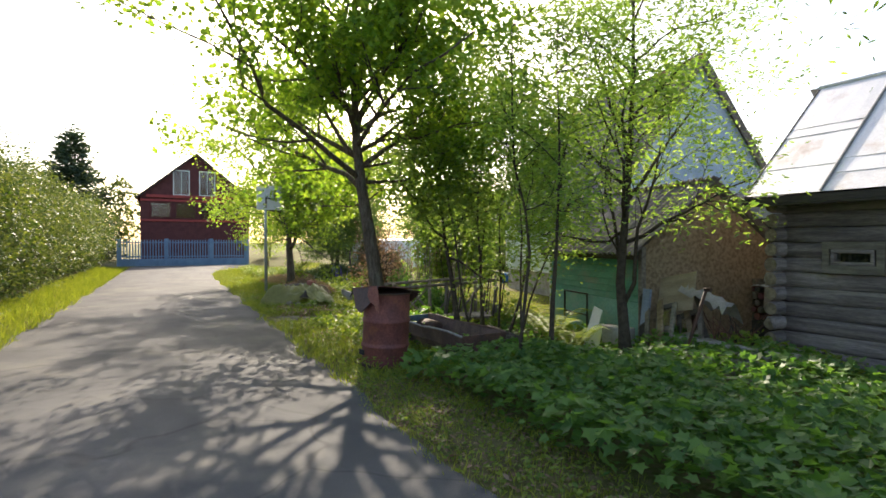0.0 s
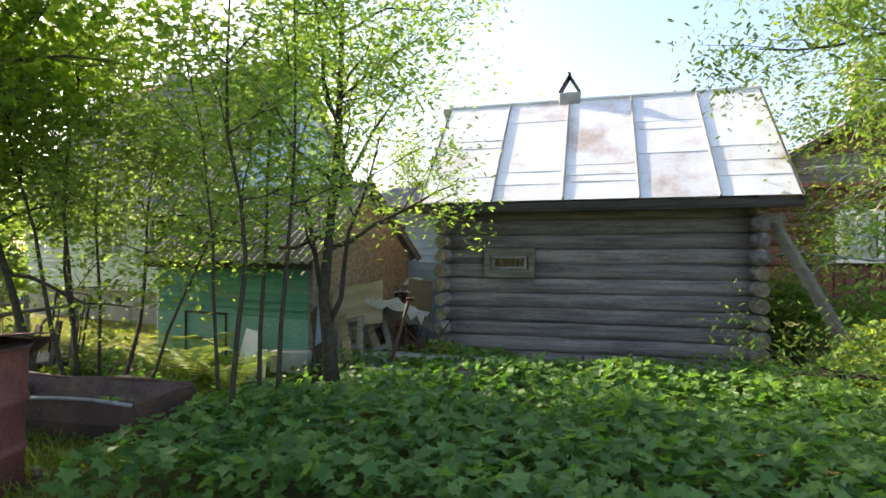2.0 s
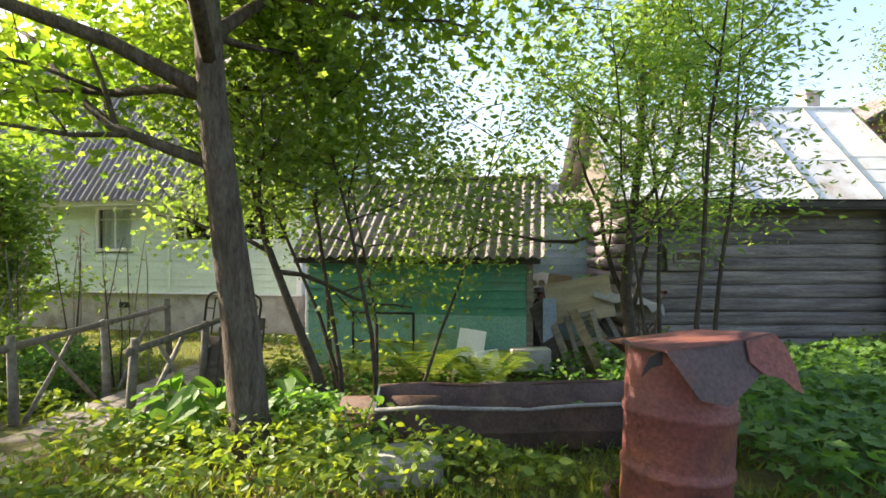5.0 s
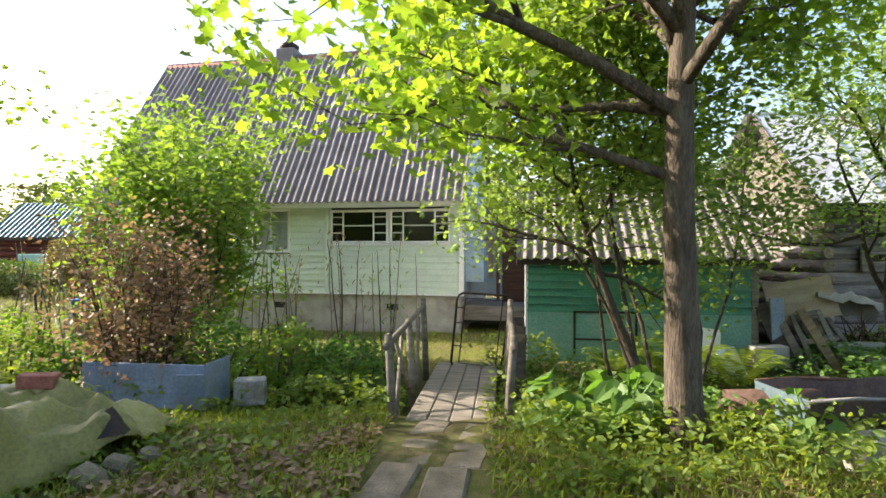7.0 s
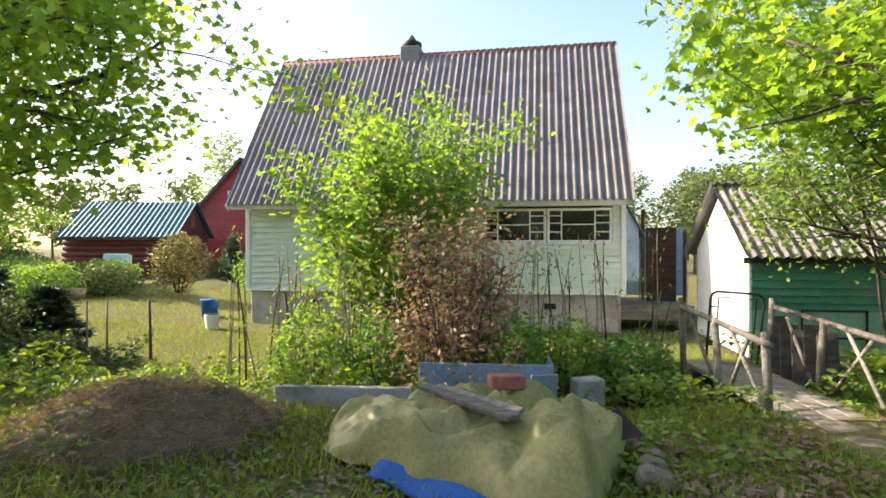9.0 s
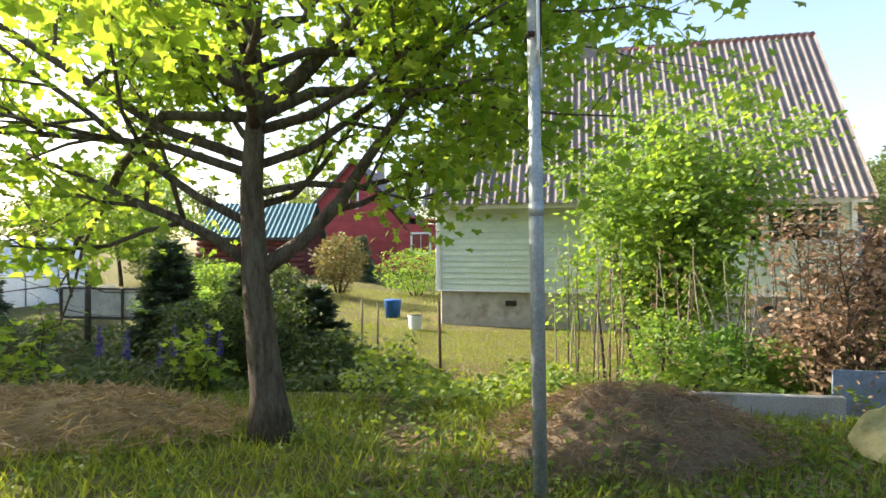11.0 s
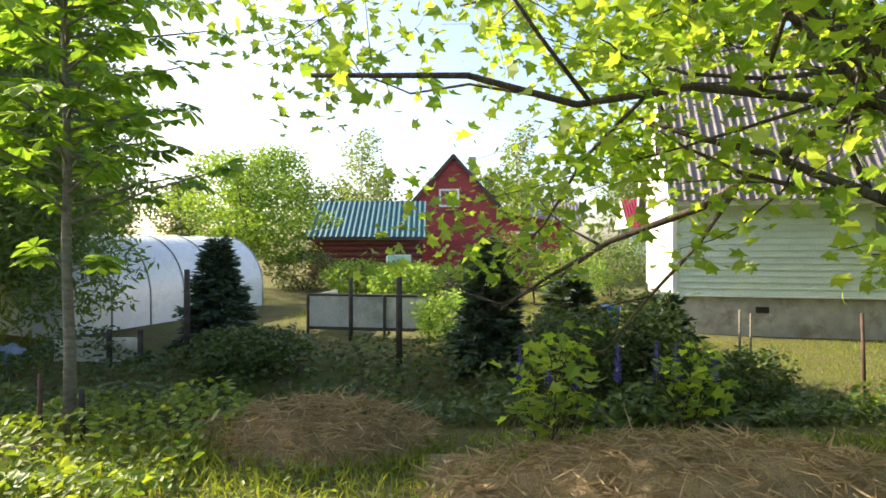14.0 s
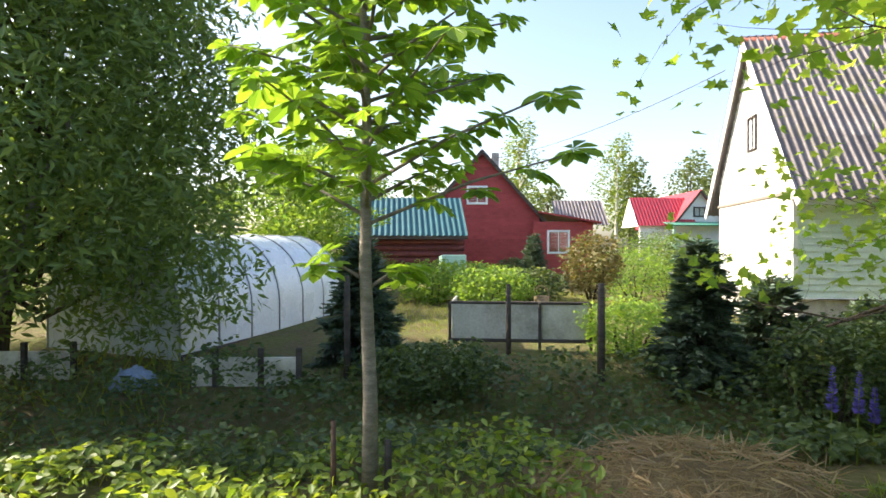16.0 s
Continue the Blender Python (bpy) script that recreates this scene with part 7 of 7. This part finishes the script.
leaf_kinds = [palmate(s) for s in (301, 302, 303, 304)]
rc = np.random.default_rng(305)
ctrunk = [(0, 0, -0.1), (0.0, 0, 0.6), (-0.03, 0, 1.4), (-0.02, 0, 2.3), (-0.05, 0, 3.2), (-0.03, 0, 4.2)]
part("trunk", Build().tube(ctrunk, [0.058, 0.045, 0.038, 0.03, 0.02, 0.008], 10), M_PALEBARK, chest, smooth=True)
twigs = [(1.25, 20, 0.28), (1.3, 185, 0.3)]
for k in range(54):
    twigs.append((1.65 + 2.5 * k / 53, k * 137.5, (1.2 - 0.45 * k / 53) * rc.uniform(0.6, 1.1) * (1 + 0.12 * math.cos(radians(k * 137.5)))))
for z, az, L in twigs:
    a = radians(az)
    u = np.array([math.cos(a), math.sin(a), 0.35])
    p0 = np.array([-0.02, 0, z])
    tip = p0 + u * L
    part("limb", Build().tube([p0, (p0 + tip) / 2 + (0, 0, 0.04), tip], [0.014, 0.010, 0.005], 5), M_PALEBARK, chest, smooth=True)
    for s in (1.0, 0.78, 0.55, 0.35) if L > 0.4 else (1.0, 0.8):
        for off in (-35, 35):
            ob = new("leaf", leaf_kinds[rc.integers(0, 4)])
            ob.parent = chest
            ob.matrix_basis = Matrix.Translation(p0 + u * L * s + rc.normal(0, 0.03, 3)) @ pose(0, 0, 0, rc.normal(-14, 12), rc.normal(0, 16), az - 90 + off + rc.normal(0, 15)) @ Matrix.Scale(rc.uniform(0.6, 1.0), 4)

# maple sprout on the verge, big-leaved burdock, ferns, lupins, canes
shrub("maple_sprout", pose(-22.1, 4.75, 0), 4, 0.95, 0.5, 190, L_MAPLEY, 0.11, 311, "knee-high maple sprout on the verge", MAPLE, bare=0.3, jitter=0.06, up=0.75)
shrub("maple_sprout", pose(-20.75, 5.6, -0.1), 4, 0.8, 0.45, 150, L_MAPLEY, 0.105, 312, "knee-high maple sprout on the verge", MAPLE, bare=0.3, jitter=0.06, up=0.75)


def burdock(x, y, n, size, seed, label):
    rng = np.random.default_rng(seed)
    ob = thing("burdock", pose(x, y, ground_z(x, y)), label, "plant", "burdocks")
    kinds = []
    for s in range(2):
        v, sz, l = scatter_leaves(np.zeros((1, 3)), np.array([1.0]), [[(0, 0), (0.30, 0.02), (0.42, 0.25), (0.36, 0.55), (0.2, 0.82), (0, 1)]], up=1.0, dirs=np.array([(0, 1, 0.1)]), fold=0.25, curl=0.3, rng=rng)
        me = fast_mesh("leaf", v, sz, l)
        me.materials.append(L_COVER)
        kinds.append(me)
    for k in range(n):
        az = k * 137.5 + rng.uniform(-20, 20)
        h = rng.uniform(0.12, 0.5)
        a = radians(az + 90)
        r = rng.uniform(0.05, 0.3)
        part("stalk", Build().tube([(0, 0, 0), (r * 0.5 * math.cos(a), r * 0.5 * math.sin(a), h * 0.7), (r * math.cos(a), r * math.sin(a), h)], 0.007, 5), L_COVER, ob)
        lf = new("leaf", kinds[k % 2])
        lf.parent = ob
        lf.matrix_basis = Matrix.Translation((r * math.cos(a), r * math.sin(a), h)) @ pose(0, 0, 0, rng.normal(-18, 12), rng.normal(0, 12), az) @ Matrix.Scale(size * rng.uniform(0.7, 1.2), 4)


burdock(-9.75, 3.75, 24, 0.26, 321, "broad-leaved burdock beside the footbridge")
burdock(-9.35, 3.55, 20, 0.22, 322, "broad-leaved burdock beside the maple trunk")
burdock(-9.1, 4.35, 18, 0.24, 323, "broad-leaved burdock behind the maple trunk")
burdock(-8.25, 3.05, 10, 0.16, 324, "low burdock by the rusty trough")
burdock(-20.9, 6.4, 16, 0.2, 325, "broad-leaved weed in the ditch")
burdock(1.0, 3.4, 18, 0.24, 326, "broad-leaved burdock among goutweed")


def fern(x, y, seed, r=0.65):
    rng = np.random.default_rng(seed)
    ob = thing("fern", pose(x, y, ground_z(x, y)), "bright yellow-green fern before the shed", "fern", "ferns")
    for k in range(11):
        a = k * 0.571 + rng.uniform(-0.15, 0.15)
        L = r * rng.uniform(0.8, 1.15)
        s = np.linspace(0.1, 1, 22)
        rad = L * s * 0.75
        pts = np.stack([rad * math.cos(a), rad * math.sin(a), L * (1.15 * s - 0.75 * s ** 2.6)], 1)
        side = np.array([-math.sin(a), math.cos(a), 0])
        pos = np.repeat(pts, 2, 0)
        sg = np.tile([1, -1], len(pts))[:, None]
        d = side * sg + np.array([math.cos(a), math.sin(a), 0]) * 0.35
        size = np.repeat(0.24 * L * np.sin(np.pi * (0.15 + 0.83 * s)), 2)
        tagged(part("frond", leaf_mesh("frond", pos, size, NARROW, up=0.9, rng=rng, dirs=d), L_FERN, ob), kind="stuff")


fern(-7.9, 6.1, 331, 0.98)
fern(-7.15, 5.95, 332, 0.8)
fern(-8.6, 6.3, 333, 0.55)

rl = np.random.default_rng(341)
for k in range(7):
    lx, ly = -22.2 + 0.32 * k + rl.uniform(-0.12, 0.12), 6.05 + rl.uniform(-0.25, 0.3)
    h = rl.uniform(0.7, 1.0)
    lup = thing("lupin", pose(lx, ly, ground_z(lx, ly)), "violet lupin flower spike in the weeds", "flower", "lupins")
    part("stalk", Build().tube([(0, 0, 0), (0.02, 0, h)], [0.008, 0.004], 5), L_WEED, lup)
    s = rl.uniform(0.55, 1.0, 130)
    an = rl.uniform(0, 6.28, 130)
    pos = np.stack([0.02 * s, 0 * s, h * s], 1)
    d = np.stack([np.cos(an), np.sin(an), 0.5 + 0 * an], 1)
    part("flower_spike", leaf_mesh("flower_spike", pos, 0.045 * (1.25 - s) / 0.5, DIAMOND, up=0.4, rng=rl, dirs=d), L_LUPIN, lup)

rk = np.random.default_rng(351)
for k in range(10):
    cx = -16.5 + 0.55 * k
    clump = thing("cane_clump", pose(cx, 6.05 + 0.25 * math.sin(k * 1.7), -0.25), "clump of thin dry garden canes with withered leaves", "canes", "cane clumps")
    tips = []
    for s in range(7):
        h = rk.uniform(1.1, 1.95)
        pts = wander((rk.normal(0, 0.13), rk.normal(0, 0.12), 0), (rk.normal(0, 0.07), rk.normal(0, 0.06), 1), h, 6, rk, 0.12)
        part("cane", Build().tube(pts, [0.010, 0.010, 0.009, 0.008, 0.007, 0.006, 0.004], 5), M_PALEBARK if s % 3 else M_TWIG, clump, smooth=True)
        tips += pts[2:]
    part("withered_leaves", leaf_mesh("withered_leaves", spread(tips, 130, 0.07, rk), 0.075, NARROW, up=0.1, droop=1.2, rng=rk), L_DRY if k % 3 else L_LILAC, clump)
